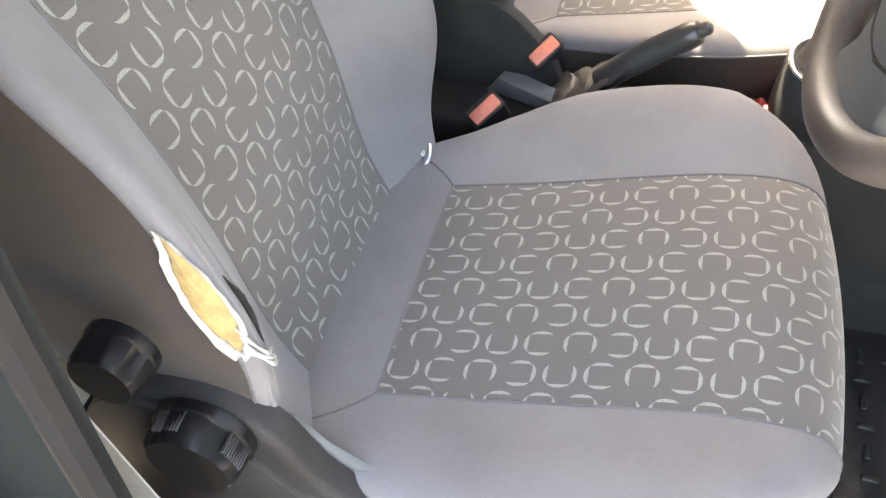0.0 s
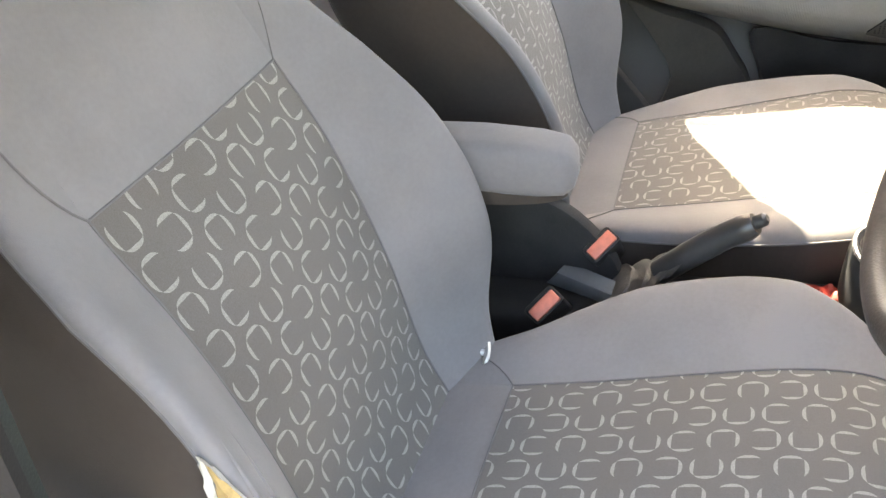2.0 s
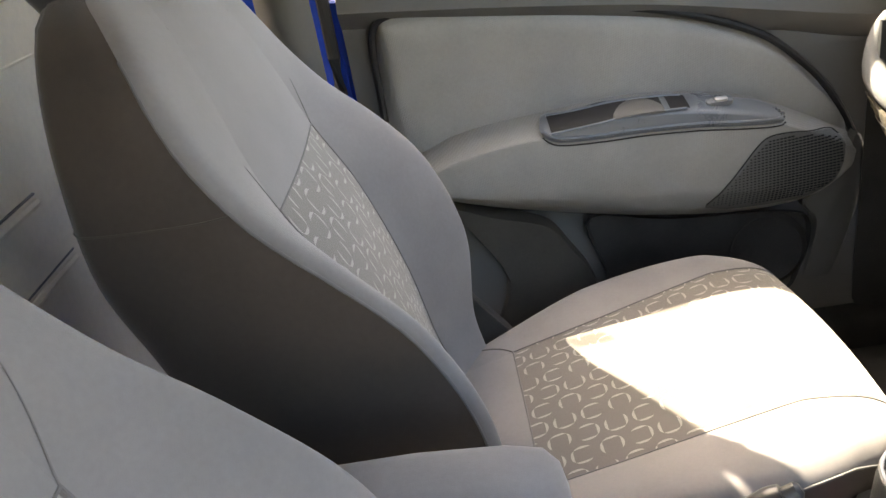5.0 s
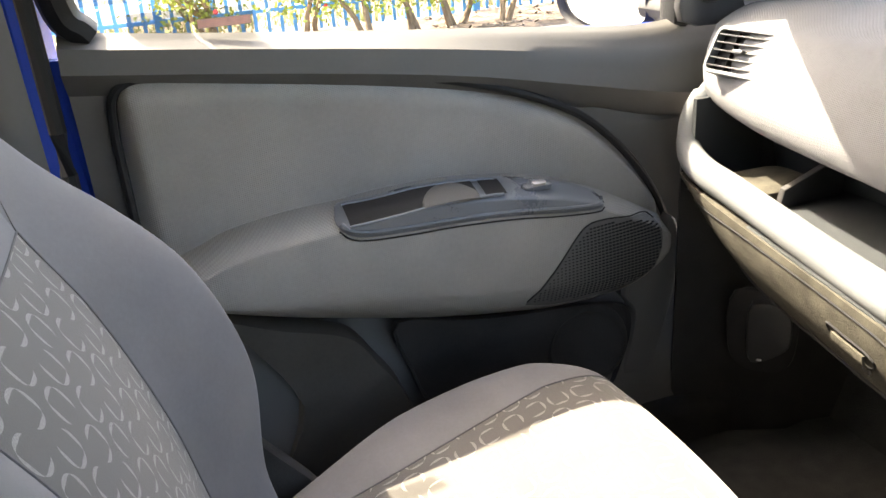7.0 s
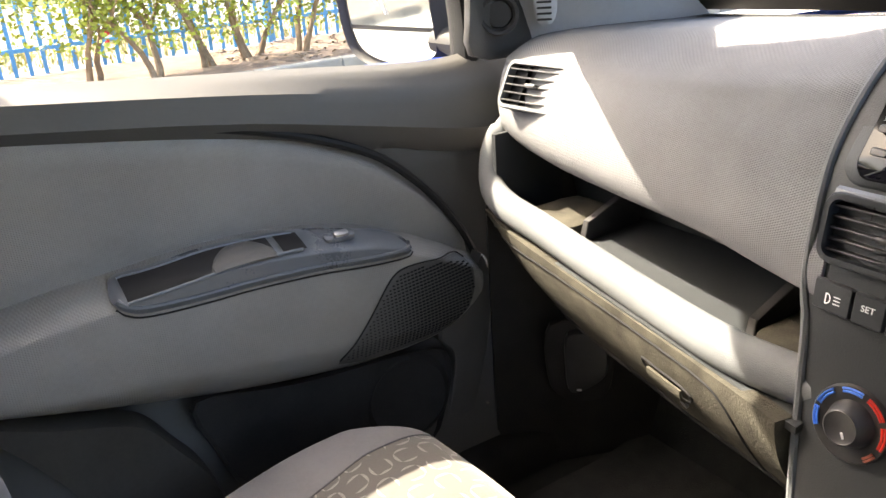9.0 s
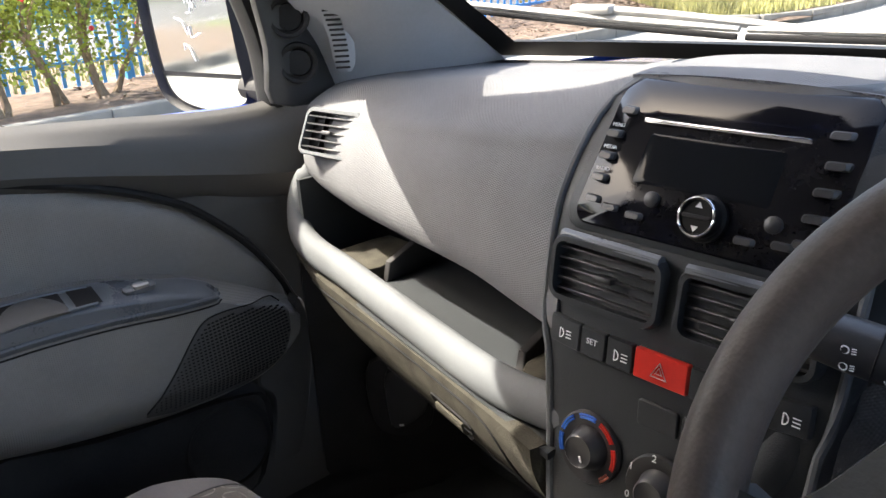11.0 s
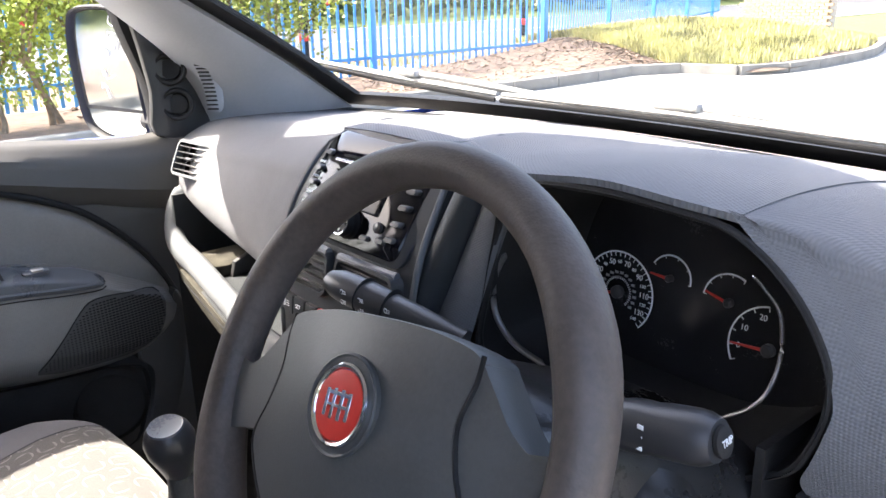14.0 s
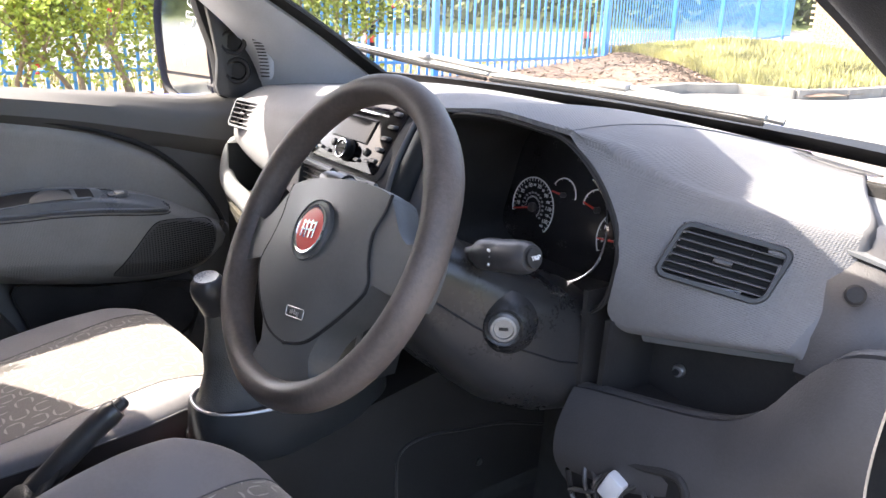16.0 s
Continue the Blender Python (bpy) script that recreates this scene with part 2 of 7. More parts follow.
def patterned_cloth():
    """Charcoal weave with pale open rings, each turned its own way, in staggered rows."""
    mat = bpy.data.materials.new("patterned_cloth")
    mat.use_nodes = True
    t = mat.node_tree
    bsdf = t.nodes["Principled BSDF"]

    def node(kind, op=None, *ins):
        n = t.nodes.new("ShaderNode" + kind)
        if op:
            n.operation = op
        for i, v in enumerate(ins):
            if v is None:
                continue
            if isinstance(v, (int, float)):
                n.inputs[i].default_value = v
            else:
                t.links.new(v, n.inputs[i])
        return n.outputs[0]

    M = lambda op, *ins: node("Math", op, *ins)
    uv = t.nodes.new("ShaderNodeUVMap")
    uv.uv_map = "UVMap"
    sep = t.nodes.new("ShaderNodeSeparateXYZ")
    t.links.new(uv.outputs[0], sep.inputs[0])
    cell = 0.0385
    x, y = M("DIVIDE", sep.outputs[0], cell), M("DIVIDE", sep.outputs[1], cell)
    # rows step along by a third of a ring, as the weave does
    y = M("ADD", y, M("MULTIPLY", M("FLOOR", x), 0.36))
    row = M("FLOOR", y)
    col = M("FLOOR", x)
    fx, fy = M("SUBTRACT", M("FRACT", x), 0.5), M("SUBTRACT", M("FRACT", y), 0.5)
    key = t.nodes.new("ShaderNodeCombineXYZ")
    t.links.new(col, key.inputs[0])
    t.links.new(row, key.inputs[1])
    turn = M("MULTIPLY", M("ROUND", M("MULTIPLY", M("FRACT", M("MULTIPLY", M("ADD", M("MULTIPLY", col, 2.0), row), 0.25)), 4.0)), math.pi / 2)
    c, s = M("COSINE", turn), M("SINE", turn)
    rx = M("SUBTRACT", M("MULTIPLY", fx, c), M("MULTIPLY", fy, s))
    ry = M("ADD", M("MULTIPLY", fx, s), M("MULTIPLY", fy, c))
    ax, ay = M("ABSOLUTE", rx), M("ABSOLUTE", ry)
    d = M("POWER", M("ADD", M("POWER", ax, 3.0), M("POWER", ay, 3.0)), 1 / 3)
    ring = M("ABSOLUTE", M("SUBTRACT", d, 0.36))
    lens = lambda q: M("MAXIMUM", M("SUBTRACT", 0.052, M("MULTIPLY", M("MULTIPLY", q, q), 0.62)), 0.0)
    side = M("MULTIPLY", M("LESS_THAN", ring, lens(ry)), M("GREATER_THAN", ax, ay))
    base = M("MULTIPLY", M("LESS_THAN", ring, lens(rx)), M("LESS_THAN", ry, M("MULTIPLY", ax, -1.0)))
    on = M("MAXIMUM", side, base)
    co = t.nodes.new("ShaderNodeTexCoord")
    weave = t.nodes.new("ShaderNodeTexNoise")
    weave.inputs["Scale"].default_value, weave.inputs["Detail"].default_value = 900, 2
    stain = t.nodes.new("ShaderNodeTexNoise")
    stain.inputs["Scale"].default_value = 9
    for n in (weave, stain):
        t.links.new(co.outputs["Object"], n.inputs["Vector"])
    shade = M("ADD", 0.62, M("ADD", M("MULTIPLY", weave.outputs["Fac"], 0.5), M("MULTIPLY", stain.outputs["Fac"], 0.26)))
    mix = t.nodes.new("ShaderNodeMix")
    mix.data_type = "RGBA"
    mix.inputs[6].default_value, mix.inputs[7].default_value = (0.086, 0.080, 0.075, 1), (0.225, 0.217, 0.205, 1)
    t.links.new(M("MULTIPLY", on, M("ADD", 0.45, M("MULTIPLY", weave.outputs["Fac"], 0.8))), mix.inputs[0])
    mul = t.nodes.new("ShaderNodeVectorMath")
    mul.operation = "SCALE"
    t.links.new(mix.outputs[2], mul.inputs[0])
    t.links.new(shade, mul.inputs["Scale"])
    t.links.new(mul.outputs[0], bsdf.inputs["Base Color"])
    bsdf.inputs["Roughness"].default_value, bsdf.inputs["Specular IOR Level"].default_value = 0.85, 0.25
    bsdf.inputs["Sheen Weight"].default_value = 0.25
    b = t.nodes.new("ShaderNodeBump")
    b.inputs["Strength"].default_value, b.inputs["Distance"].default_value = 0.35, 0.0008
    t.links.new(M("ADD", weave.outputs["Fac"], M("MULTIPLY", on, 0.8)), b.inputs["Height"])
    t.links.new(b.outputs[0], bsdf.inputs["Normal"])
    return mat


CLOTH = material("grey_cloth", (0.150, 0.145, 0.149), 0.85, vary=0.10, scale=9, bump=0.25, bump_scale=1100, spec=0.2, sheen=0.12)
# taupe cloth of the seat sides, darkened further to stand for their shade
CLOTH_SIDE = material("shaded_taupe_cloth", (0.043, 0.035, 0.031), 0.9, vary=0.18, scale=7, bump=0.25, bump_scale=1100, spec=0.2, sheen=0.2)
PATTERN = patterned_cloth()
SEAM = material("seam_thread", (0.10, 0.098, 0.10), 0.9, scale=60)
PLASTIC = material("grey_dash_plastic", (0.120, 0.127, 0.134), 0.66, vary=0.10, scale=10, bump=0.35, bump_scale=900, spec=0.2)
GRAINED = material("dimpled_dash_plastic", (0.148, 0.150, 0.156), 0.75, vary=0.10, scale=10, bump=0.3, bump_scale=2130, kind="dimple", spec=0.12)
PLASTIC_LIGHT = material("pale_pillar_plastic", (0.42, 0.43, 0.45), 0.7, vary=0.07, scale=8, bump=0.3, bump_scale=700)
DOORGREY = material("grey_door_plastic", (0.074, 0.071, 0.068), 0.55, vary=0.10, scale=8, bump=0.3, bump_scale=900)
DOORCARD = material("dimpled_door_plastic", (0.215, 0.206, 0.196), 0.40, vary=0.10, scale=8, bump=0.26, bump_scale=2130, kind="dimple")
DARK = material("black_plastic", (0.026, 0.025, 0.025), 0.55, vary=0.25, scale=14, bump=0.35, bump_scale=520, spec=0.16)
DARKSMOOTH = material("smooth_black_plastic", (0.034, 0.033, 0.034), 0.36, vary=0.2, scale=20, bump=0.05, bump_scale=800, spec=0.48)
SATIN = material("satin_blue_grey_plastic", (0.10, 0.110, 0.125), 0.30, vary=0.08, scale=14, bump=0.12, bump_scale=800)
STACK = material("charcoal_console_plastic", (0.027, 0.030, 0.033), 0.5, vary=0.12, scale=14, bump=0.3, bump_scale=700, spec=0.4)
LEATHER = material("worn_wheel_rubber", (0.078, 0.062, 0.054), 0.56, vary=0.42, scale=9, bump=0.13, bump_scale=420, kind="cells", spec=0.34, wear=0.14)
HUB = material("wheel_hub_plastic", (0.062, 0.064, 0.064), 0.46, vary=0.2, scale=12, bump=0.18, bump_scale=600, spec=0.5)
GLOSS = material("gloss_black_fascia", (0.006, 0.006, 0.008), 0.05, vary=0.2, scale=20, spec=0.24)
SCREEN = material("dark_screen", (0.006, 0.007, 0.009), 0.07, vary=0.1, spec=0.1)
CHROME = material("chrome", (0.75, 0.75, 0.76), 0.16, 1.0, vary=0.05, scale=30)
STEEL = material("dull_steel", (0.42, 0.42, 0.42), 0.4, 1.0, vary=0.15, scale=40)
RED = material("red_plastic", (0.62, 0.03, 0.02), 0.4, vary=0.08)
BUCKLE_RED = material("worn_red_plastic", (0.60, 0.17, 0.11), 0.45, vary=0.2, scale=60)
STICKER_RED = material("faded_red_print", (0.75, 0.42, 0.36), 0.5, vary=0.1, scale=80)
WHITE = material("white_print", (0.8, 0.8, 0.8), 0.6, vary=0.05)
BLUEMARK = material("blue_print", (0.03, 0.16, 0.62), 0.5, vary=0.05)
BULK = material("cream_bulkhead_panel", (0.66, 0.60, 0.50), 0.75, vary=0.09, scale=5, bump=0.2, bump_scale=300)
VANBLUE = material("blue_van_paint", (0.008, 0.04, 0.30), 0.2, vary=0.06, scale=6, spec=0.6)
RUBBER = material("black_rubber", (0.012, 0.012, 0.013), 0.6, vary=0.2, scale=20, bump=0.2, bump_scale=400, spec=0.2)
CARPET = material("dark_carpet", (0.028, 0.027, 0.026), 0.95, vary=0.35, scale=30, bump=0.8, bump_scale=500)
HEADLINER = material("headliner_cloth", (0.62, 0.60, 0.56), 0.95, vary=0.06, scale=12, bump=0.3, bump_scale=700)
FOAM = material("yellow_foam", (0.34, 0.235, 0.10), 0.9, vary=0.3, scale=60, bump=0.8, bump_scale=300)
BACKING = material("white_cloth_backing", (0.36, 0.35, 0.32), 0.9, vary=0.08, scale=60, bump=0.4, bump_scale=900)
BELT = material("grey_webbing", (0.2, 0.21, 0.22), 0.8, vary=0.1, scale=90, bump=0.4, bump_scale=900)
LEATHERETTE = material("black_leatherette", (0.05, 0.049, 0.048), 0.5, vary=0.2, scale=30, bump=0.5, bump_scale=420, kind="cells")
PANE = glass("window_glass", (0.97, 1.0, 0.98), 0.95)
SCREENPANE = glass("windscreen_glass", (0.97, 1.0, 0.99), 0.78)
MIRROR = material("mirror_silver", (0.50, 0.52, 0.52), 0.03, 1.0, vary=0.03)
# speckled olive grain, its tone lowered for the shade of a downturned face
SPECKLED = material("shaded_speckled_plastic", (0.050, 0.046, 0.037), 0.9, vary=0.45, scale=26, bump=0.9, bump_scale=420, spec=0.15)
LOCKMETAL = material("worn_lock_metal", (0.20, 0.20, 0.20), 0.45, 0.7, vary=0.2, scale=60)
MATRUBBER = material("floor_mat_rubber", (0.022, 0.022, 0.022), 0.45, vary=0.25, scale=14, bump=0.3, bump_scale=300, spec=0.35)
DOORLOW = material("dark_lower_door_plastic", (0.055, 0.050, 0.044), 0.65, vary=0.2, scale=8, bump=0.35, bump_scale=500, spec=0.25)
CLUSTER = material("black_dial_face", (0.018, 0.017, 0.018), 0.22, vary=0.15, scale=20, spec=0.4)
LOWDASH = material("dark_grey_lower_dash_plastic", (0.044, 0.043, 0.045), 0.45, vary=0.16, scale=12, bump=0.35, bump_scale=520, spec=0.4)
SHROUD = material("worn_column_plastic", (0.022, 0.0215, 0.022), 0.29, vary=0.35, scale=9, bump=0.16, bump_scale=520, spec=0.42)
TUNNEL = material("smooth_tunnel_trim", (0.026, 0.025, 0.025), 0.62, vary=0.2, scale=9, bump=0.2, bump_scale=500, spec=0.25)
KNOB = material("deep_black_plastic", (0.006, 0.006, 0.0065), 0.4, vary=0.2, scale=20, spec=0.14)

# ---- van shell ----
MID = -0.03          # middle of the dashboard and the body


def flat_sheet(x0, x1, y0, y1, z, nx=1, ny=1, wob=0.0, thick=0.0):
    return grid(lambda u, v: Vector((lerp(x0, x1, u), lerp(y0, y1, v), z + (wob * noise.noise(Vector((lerp(x0, x1, u) * 0.9, lerp(y0, y1, v) * 0.9, 3))) if wob else 0))), nx, ny, thick=thick)


setting("floor", joined(box((MID, 0.2, 0.40), (1.56, 1.72, 0.04), 0.01), box((MID, 0.55, 0.47), (0.24, 0.9, 0.14), 0.04, seg=3)), CARPET, "dark carpeted van floor with a raised tunnel", "floor")
setting("wall_front", grid(lambda u, v: Vector((lerp(-0.82, 0.76, u), 0.98 - 0.10 * (1 - v) ** 2, lerp(0.40, 1.19, v))), 12, 8, thick=0.02), CARPET, "dark carpet lined firewall behind the footwells", "wall")
setting("wall_rear", joined(
    grid(lambda u, v: Vector((lerp(-0.80, 0.76, u), -0.64 + 0.012 * math.sin(v * 9.5), lerp(0.40, 1.80, v))), 24, 28, thick=-0.03)), BULK, "cream moulded bulkhead behind the seats", "bulkhead")
setting("ceiling", grid(lambda u, v: Vector((lerp(-0.66, 0.64, u), lerp(-0.66, 0.45, v), 1.80 - 0.25 * v**3.5 - 0.03 * (2 * u - 1) ** 4)), 14, 10, thick=-0.03), HEADLINER, "pale cloth roof lining above the cab", "ceiling")
setting("roof_skin", grid(lambda u, v: Vector((lerp(-0.70, 0.70, u), lerp(-0.68, 0.492, v), 1.855 - 0.27 * v**3.5 - 0.05 * (2 * u - 1) ** 4)), 14, 10, thick=0.01), VANBLUE, "blue painted roof panel of the van", "roof")
# unseen flat board added on the roof, outlined to cast the dashboard's shadow
setting("roof_board", prism([(-0.40, -0.55), (0.16, -0.55), (0.16, 0.30), (0.11, 0.417), (0.0, 0.483), (-0.12, 0.56), (-0.27, 0.63), (-0.33, 0.52), (-0.37, 0.455)], 0.03, pose(0, 0, 1.87), 0.004), RUBBER, "unseen dark board added on the roof to shade the dashboard", "board")
# slots, a crease and a fastener in the bulkhead
for sx, sz, w in ((-0.300, 1.108, 0.17), (-0.355, 1.012, 0.145)):
    tagged(part("bulkhead_slit", box((sx, -0.652, sz), (w, 0.006, 0.003), 0.001), CLOTH), "narrow shaded slot in the cream bulkhead", "slot", "bulkhead slots", "structure")
    setting("bulkhead_lip", tube([(sx - w / 2, -0.653, sz - 0.012), (sx, -0.651, sz - 0.010), (sx + w / 2, -0.653, sz - 0.012)], 0.007, 8), BULK, "cream moulded lip under a slot", "trim")
setting("bulkhead_crease", tube([(x, -0.6495, 1.246 - 0.01 * math.sin(x * 4)) for x in np.linspace(-0.78, 0.74, 24)], 0.005, 8), BULK, "cream moulded crease across the bulkhead", "trim")
setting("bulkhead_fastener", joined(lathe([(0.014, 0), (0.013, 0.002), (0.008, 0.003), (0.007, 0.007), (0.0, 0.008)], facing(-0.258, -0.643, 1.301, (0, 1, 0)), 18)), STEEL, "round steel fastener in the bulkhead", "fastener")
setting("bulkhead_rail", joined(tube([(x, -0.625, 1.335 + 0.004 * math.sin(x * 8)) for x in np.linspace(-0.8, 0.76, 16)], 0.008, 8)), BULK, "cream moulded rib across the bulkhead", "trim")


def sill(x, name):
    return setting(name, box((x, 0.15, 0.44), (0.10, 1.35, 0.12), 0.03, seg=3), DARK, "black plastic door sill trim", "sill")


sill(0.73, "sill_right")
sill(-0.80, "sill_left")

# windscreen, its pillars and header
WS_EDGE = [(-0.675, 0.975, 1.19), (-0.645, 0.80, 1.30), (-0.63, 0.67, 1.377), (-0.612, 0.53, 1.455), (-0.595, 0.41, 1.53)]
DOOR_EDGE = [(-0.815, 0.70, 1.17), (-0.805, 0.675, 1.26), (-0.782, 0.62, 1.327), (-0.752, 0.44, 1.47), (-0.725, 0.26, 1.59)]
wse, doe = spl(WS_EDGE, 6), spl(DOOR_EDGE, 6)


def pillar_point(i, v, out=0.0):
    a, b = wse[i], doe[i]
    p = a.lerp(b, v)
    inward = Vector((0.75, -0.45, 0.1)).normalized()
    return p + inward * (0.030 * math.sin(math.pi * v) + 0.0) - inward * out


def a_pillar(right):
    n = len(wse) - 1
    flipped = lambda p: Vector((0.11 - p[0], p[1], p[2]))
    f = lambda u, v: (flipped if right else Vector)(pillar_point(round(u * n), v))
    side = "right" if right else "left"
    # the right pillar gets a darker tone than the left
    ob = setting("a_pillar_" + side, grid(f, n, 10, thick=0.012 if right else -0.012), PLASTIC_LIGHT if not right else DARK, "pale grey plastic trim of the windscreen pillar" if not right else "windscreen pillar in a darker tone beside the open doorway", "pillar")
    skin = [p + Vector((-0.03, 0.05, 0.02)) for p in wse]
    skin2 = [p + Vector((-0.03, 0.03, 0.035)) for p in doe]
    g = lambda u, v: (flipped if right else Vector)(skin[round(u * n)].lerp(skin2[round(u * n)], v) + Vector((-0.02, 0.02, 0)) * math.sin(math.pi * v))
    setting("pillar_skin_" + side, grid(g, n, 6, thick=0.01), RUBBER, "black sealed outer windscreen pillar", "pillar")
    return ob


a_pillar(False)
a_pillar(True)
base_y = fn([(-0.70, 0.965), (-0.5, 1.03), (-0.25, 1.075), (MID, 1.09), (0.19, 1.085), (0.44, 1.065), (0.64, 1.02), (0.78, 0.96)])
base_z = 1.205


def screen_point(u, v, off=0.0):
    x0, x1 = lerp(-0.685, 0.77, u), lerp(-0.605, 0.70, u)
    x = lerp(x0, x1, v)
    bow = 4 * u * (1 - u)
    return Vector((x, lerp(base_y(x0), 0.40 + 0.05 * bow, v), lerp(base_z, 1.535 + 0.02 * bow, v) + 0.012 * math.sin(math.pi * v) + off))


pane = setting("windscreen", grid(lambda u, v: screen_point(u, v), 20, 12), SCREENPANE, "clear laminated windscreen of the van", "window")
band = joined(grid(lambda u, v: screen_point(u, v * 0.075, -0.004), 24, 2), grid(lambda u, v: screen_point(u * 0.035, v, -0.004), 1, 14), grid(lambda u, v: screen_point(1 - u * 0.035, v, -0.004), 1, 14), grid(lambda u, v: screen_point(u, 0.95 + v * 0.06, -0.004), 24, 1))
setting("windscreen_border", band, RUBBER, "black printed border round the windscreen", "trim")

# left door
CY0, CY1 = -0.238, 0.603
zb = fn([(CY0, 0.985), (-0.222, 0.925), (-0.20, 0.880), (-0.166, 0.851), (-0.085, 0.822), (0.05, 0.787), (0.19, 0.757), (0.34, 0.735), (0.45, 0.727), (0.515, 0.735), (0.555, 0.763), (0.582, 0.805), (CY1, 0.826)])
zt = fn([(CY0, 1.10), (-0.234, 1.145), (-0.215, 1.169), (-0.174, 1.174), (-0.073, 1.165), (0.041, 1.151), (0.148, 1.134), (0.25, 1.112), (0.345, 1.082), (0.44, 1.037), (0.50, 0.987), (0.55, 0.931), (0.587, 0.872), (CY1, 0.836)])
zcrease = fn([(-0.25, 0.905), (-0.20, 0.922), (-0.163, 0.936), (-0.123, 0.951), (-0.046, 0.963), (0.041, 0.969), (0.116, 0.975), (0.20, 0.976), (0.29, 0.967), (0.383, 0.947), (0.462, 0.915), (0.535, 0.876), (CY1, 0.836)])


def zc(y):
    """Height of the crease at the back of the armrest ledge."""
    return max(zb(y) + 0.004, min(zt(y) - 0.003, zcrease(y)))


LEDGE = 0.026
sillz = fn([(-0.30, 1.235), (-0.2, 1.222), (0.1, 1.192), (0.35, 1.170), (0.56, 1.152), (0.68, 1.16)])
sill_in = fn([(-0.30, 1.20), (0.0, 1.165), (0.25, 1.13), (0.45, 1.09), (0.6, 1.06), (0.7, 1.05)])


def card_x(y, z):
    """How far into the cab the padded door card stands."""
    d = z - zc(y)
    fade = min(1, max(0, (0.60 - y) / 0.25)) * 0.35 + 0.65
    if d > 0:
        x = -0.838 - 0.006 * min(1, d / 0.1) + 0.016 * max(0, d / 0.19) ** 2
    else:
        q = min(1, -d / LEDGE)
        s = math.sin(q * math.pi / 2) ** 1.1
        x = -0.838 + 0.078 * s * fade
        if -d > LEDGE:
            w = (-d - LEDGE) / max(0.05, zc(y) - LEDGE - zb(y))
            x += 0.010 * math.sin(math.pi * min(1, w) * 0.8) - 0.022 * max(0, w - 0.7) / 0.3
    return x


def rim_drop(y, w):
    e = min(w, 1 - w, (y - CY0) / 0.35, (CY1 - y) / 0.35)
    return 0.024 * max(0, 1 - e / 0.10) ** 2


def card_point(u, w):
    y = lerp(CY0, CY1, 0.5 - 0.5 * math.cos(math.pi * u) if 0 < u < 1 else u)
    lo, mid, hi = zb(y), zc(y), zt(y)
    under_ = max(lo, mid - LEDGE)
    z = lerp(lo, under_, w / 0.4) if w < 0.4 else lerp(under_, mid, (w - 0.4) / 0.2) if w < 0.6 else lerp(mid, hi, (w - 0.6) / 0.4)
    return Vector((card_x(y, z) - rim_drop(y, (z - lo) / max(1e-4, hi - lo)), y, z))


door = thing("van_door", "closed grey plastic van door with padded card and black pocket", "door", at=(-0.85, 0.15, 0.45))


def door_base(u, v):
    y = lerp(-0.285, 0.74, u)
    zz = [0.50, 0.60, 0.74, 0.90, 1.05, sill_in(y) - 0.03, sill_in(y), lerp(sill_in(y), sillz(y), 0.55), sillz(y) - 0.008, sillz(y)]
    xx = [-0.80, -0.815, -0.872, -0.876, -0.876, -0.866, -0.838, -0.842, -0.861, -0.875]
    k = v * (len(zz) - 1)
    i = min(int(k), len(zz) - 2)
    t = k - i
    return Vector((lerp(xx[i], xx[i + 1], t), y, lerp(zz[i], zz[i + 1], t)))


P("inner_panel", grid(door_base, 36, 27, thick=-0.012), DOORGREY, door, "grey plastic inner door panel")
P("padded_card", grid(card_point, 90, 60, uv=lambda u, w: (card_point(u, w).y, card_point(u, w).z * 1.1)), DOORCARD, door, "grey grained padded door card")
ease = lambda k, n: lerp(CY0, CY1, 0.5 - 0.5 * math.cos(math.pi * k / n))
gap = [Vector((-0.842, lerp(0.18, y, 1.006), z)) for y, z in [(ease(k, 80), zt(ease(k, 80)) + 0.002) for k in range(81)] + [(ease(k, 80), zb(ease(k, 80)) - 0.002) for k in range(80, -1, -1)]]
P("card_gap", tube(gap, 0.0065, 8, closed=True, up=(1, 0, 0)), RUBBER, door, "dark gap round the padded card")
# sill top, which catches the sun
P("sill_top", grid(lambda u, v: Vector((lerp(-0.857, -0.873, v), lerp(-0.285, 0.66, u), sillz(lerp(-0.285, 0.66, u)) + 0.004 - 0.016 * (1 - v) ** 2)), 30, 6, thick=0.006), DOORGREY, door, "grey window sill of the door")
# armrest insert with pull pocket and window switch
ins_top = fn([(0.024, 0.955), (0.032, 0.964), (0.06, 0.967), (0.18, 0.973), (0.30, 0.962), (0.40, 0.937), (0.44, 0.920), (0.455, 0.908)])
ins_low = fn([(0.024, 0.951), (0.038, 0.938), (0.06, 0.931), (0.13, 0.927), (0.20, 0.926), (0.30, 0.919), (0.40, 0.905), (0.44, 0.901), (0.455, 0.904)])
def on_card(y, z, lift):
    return Vector((card_x(y, z) + 0.7 * lift, y, z + 0.7 * lift))


def card_strip(low, high, y0, y1, lift, nu=40, nv=10, round_=0.0):
    """A strip that follows the door card between two edges."""
    def f(u, v):
        y = lerp(y0, y1, u)
        z = lerp(low(y), high(y), v)
        e = min(1.0, min(v, 1 - v) / 0.12, min(u, 1 - u) / 0.03)
        return on_card(y, z, lift - round_ * (1 - e) ** 2)
    return grid(f, nu, nv)


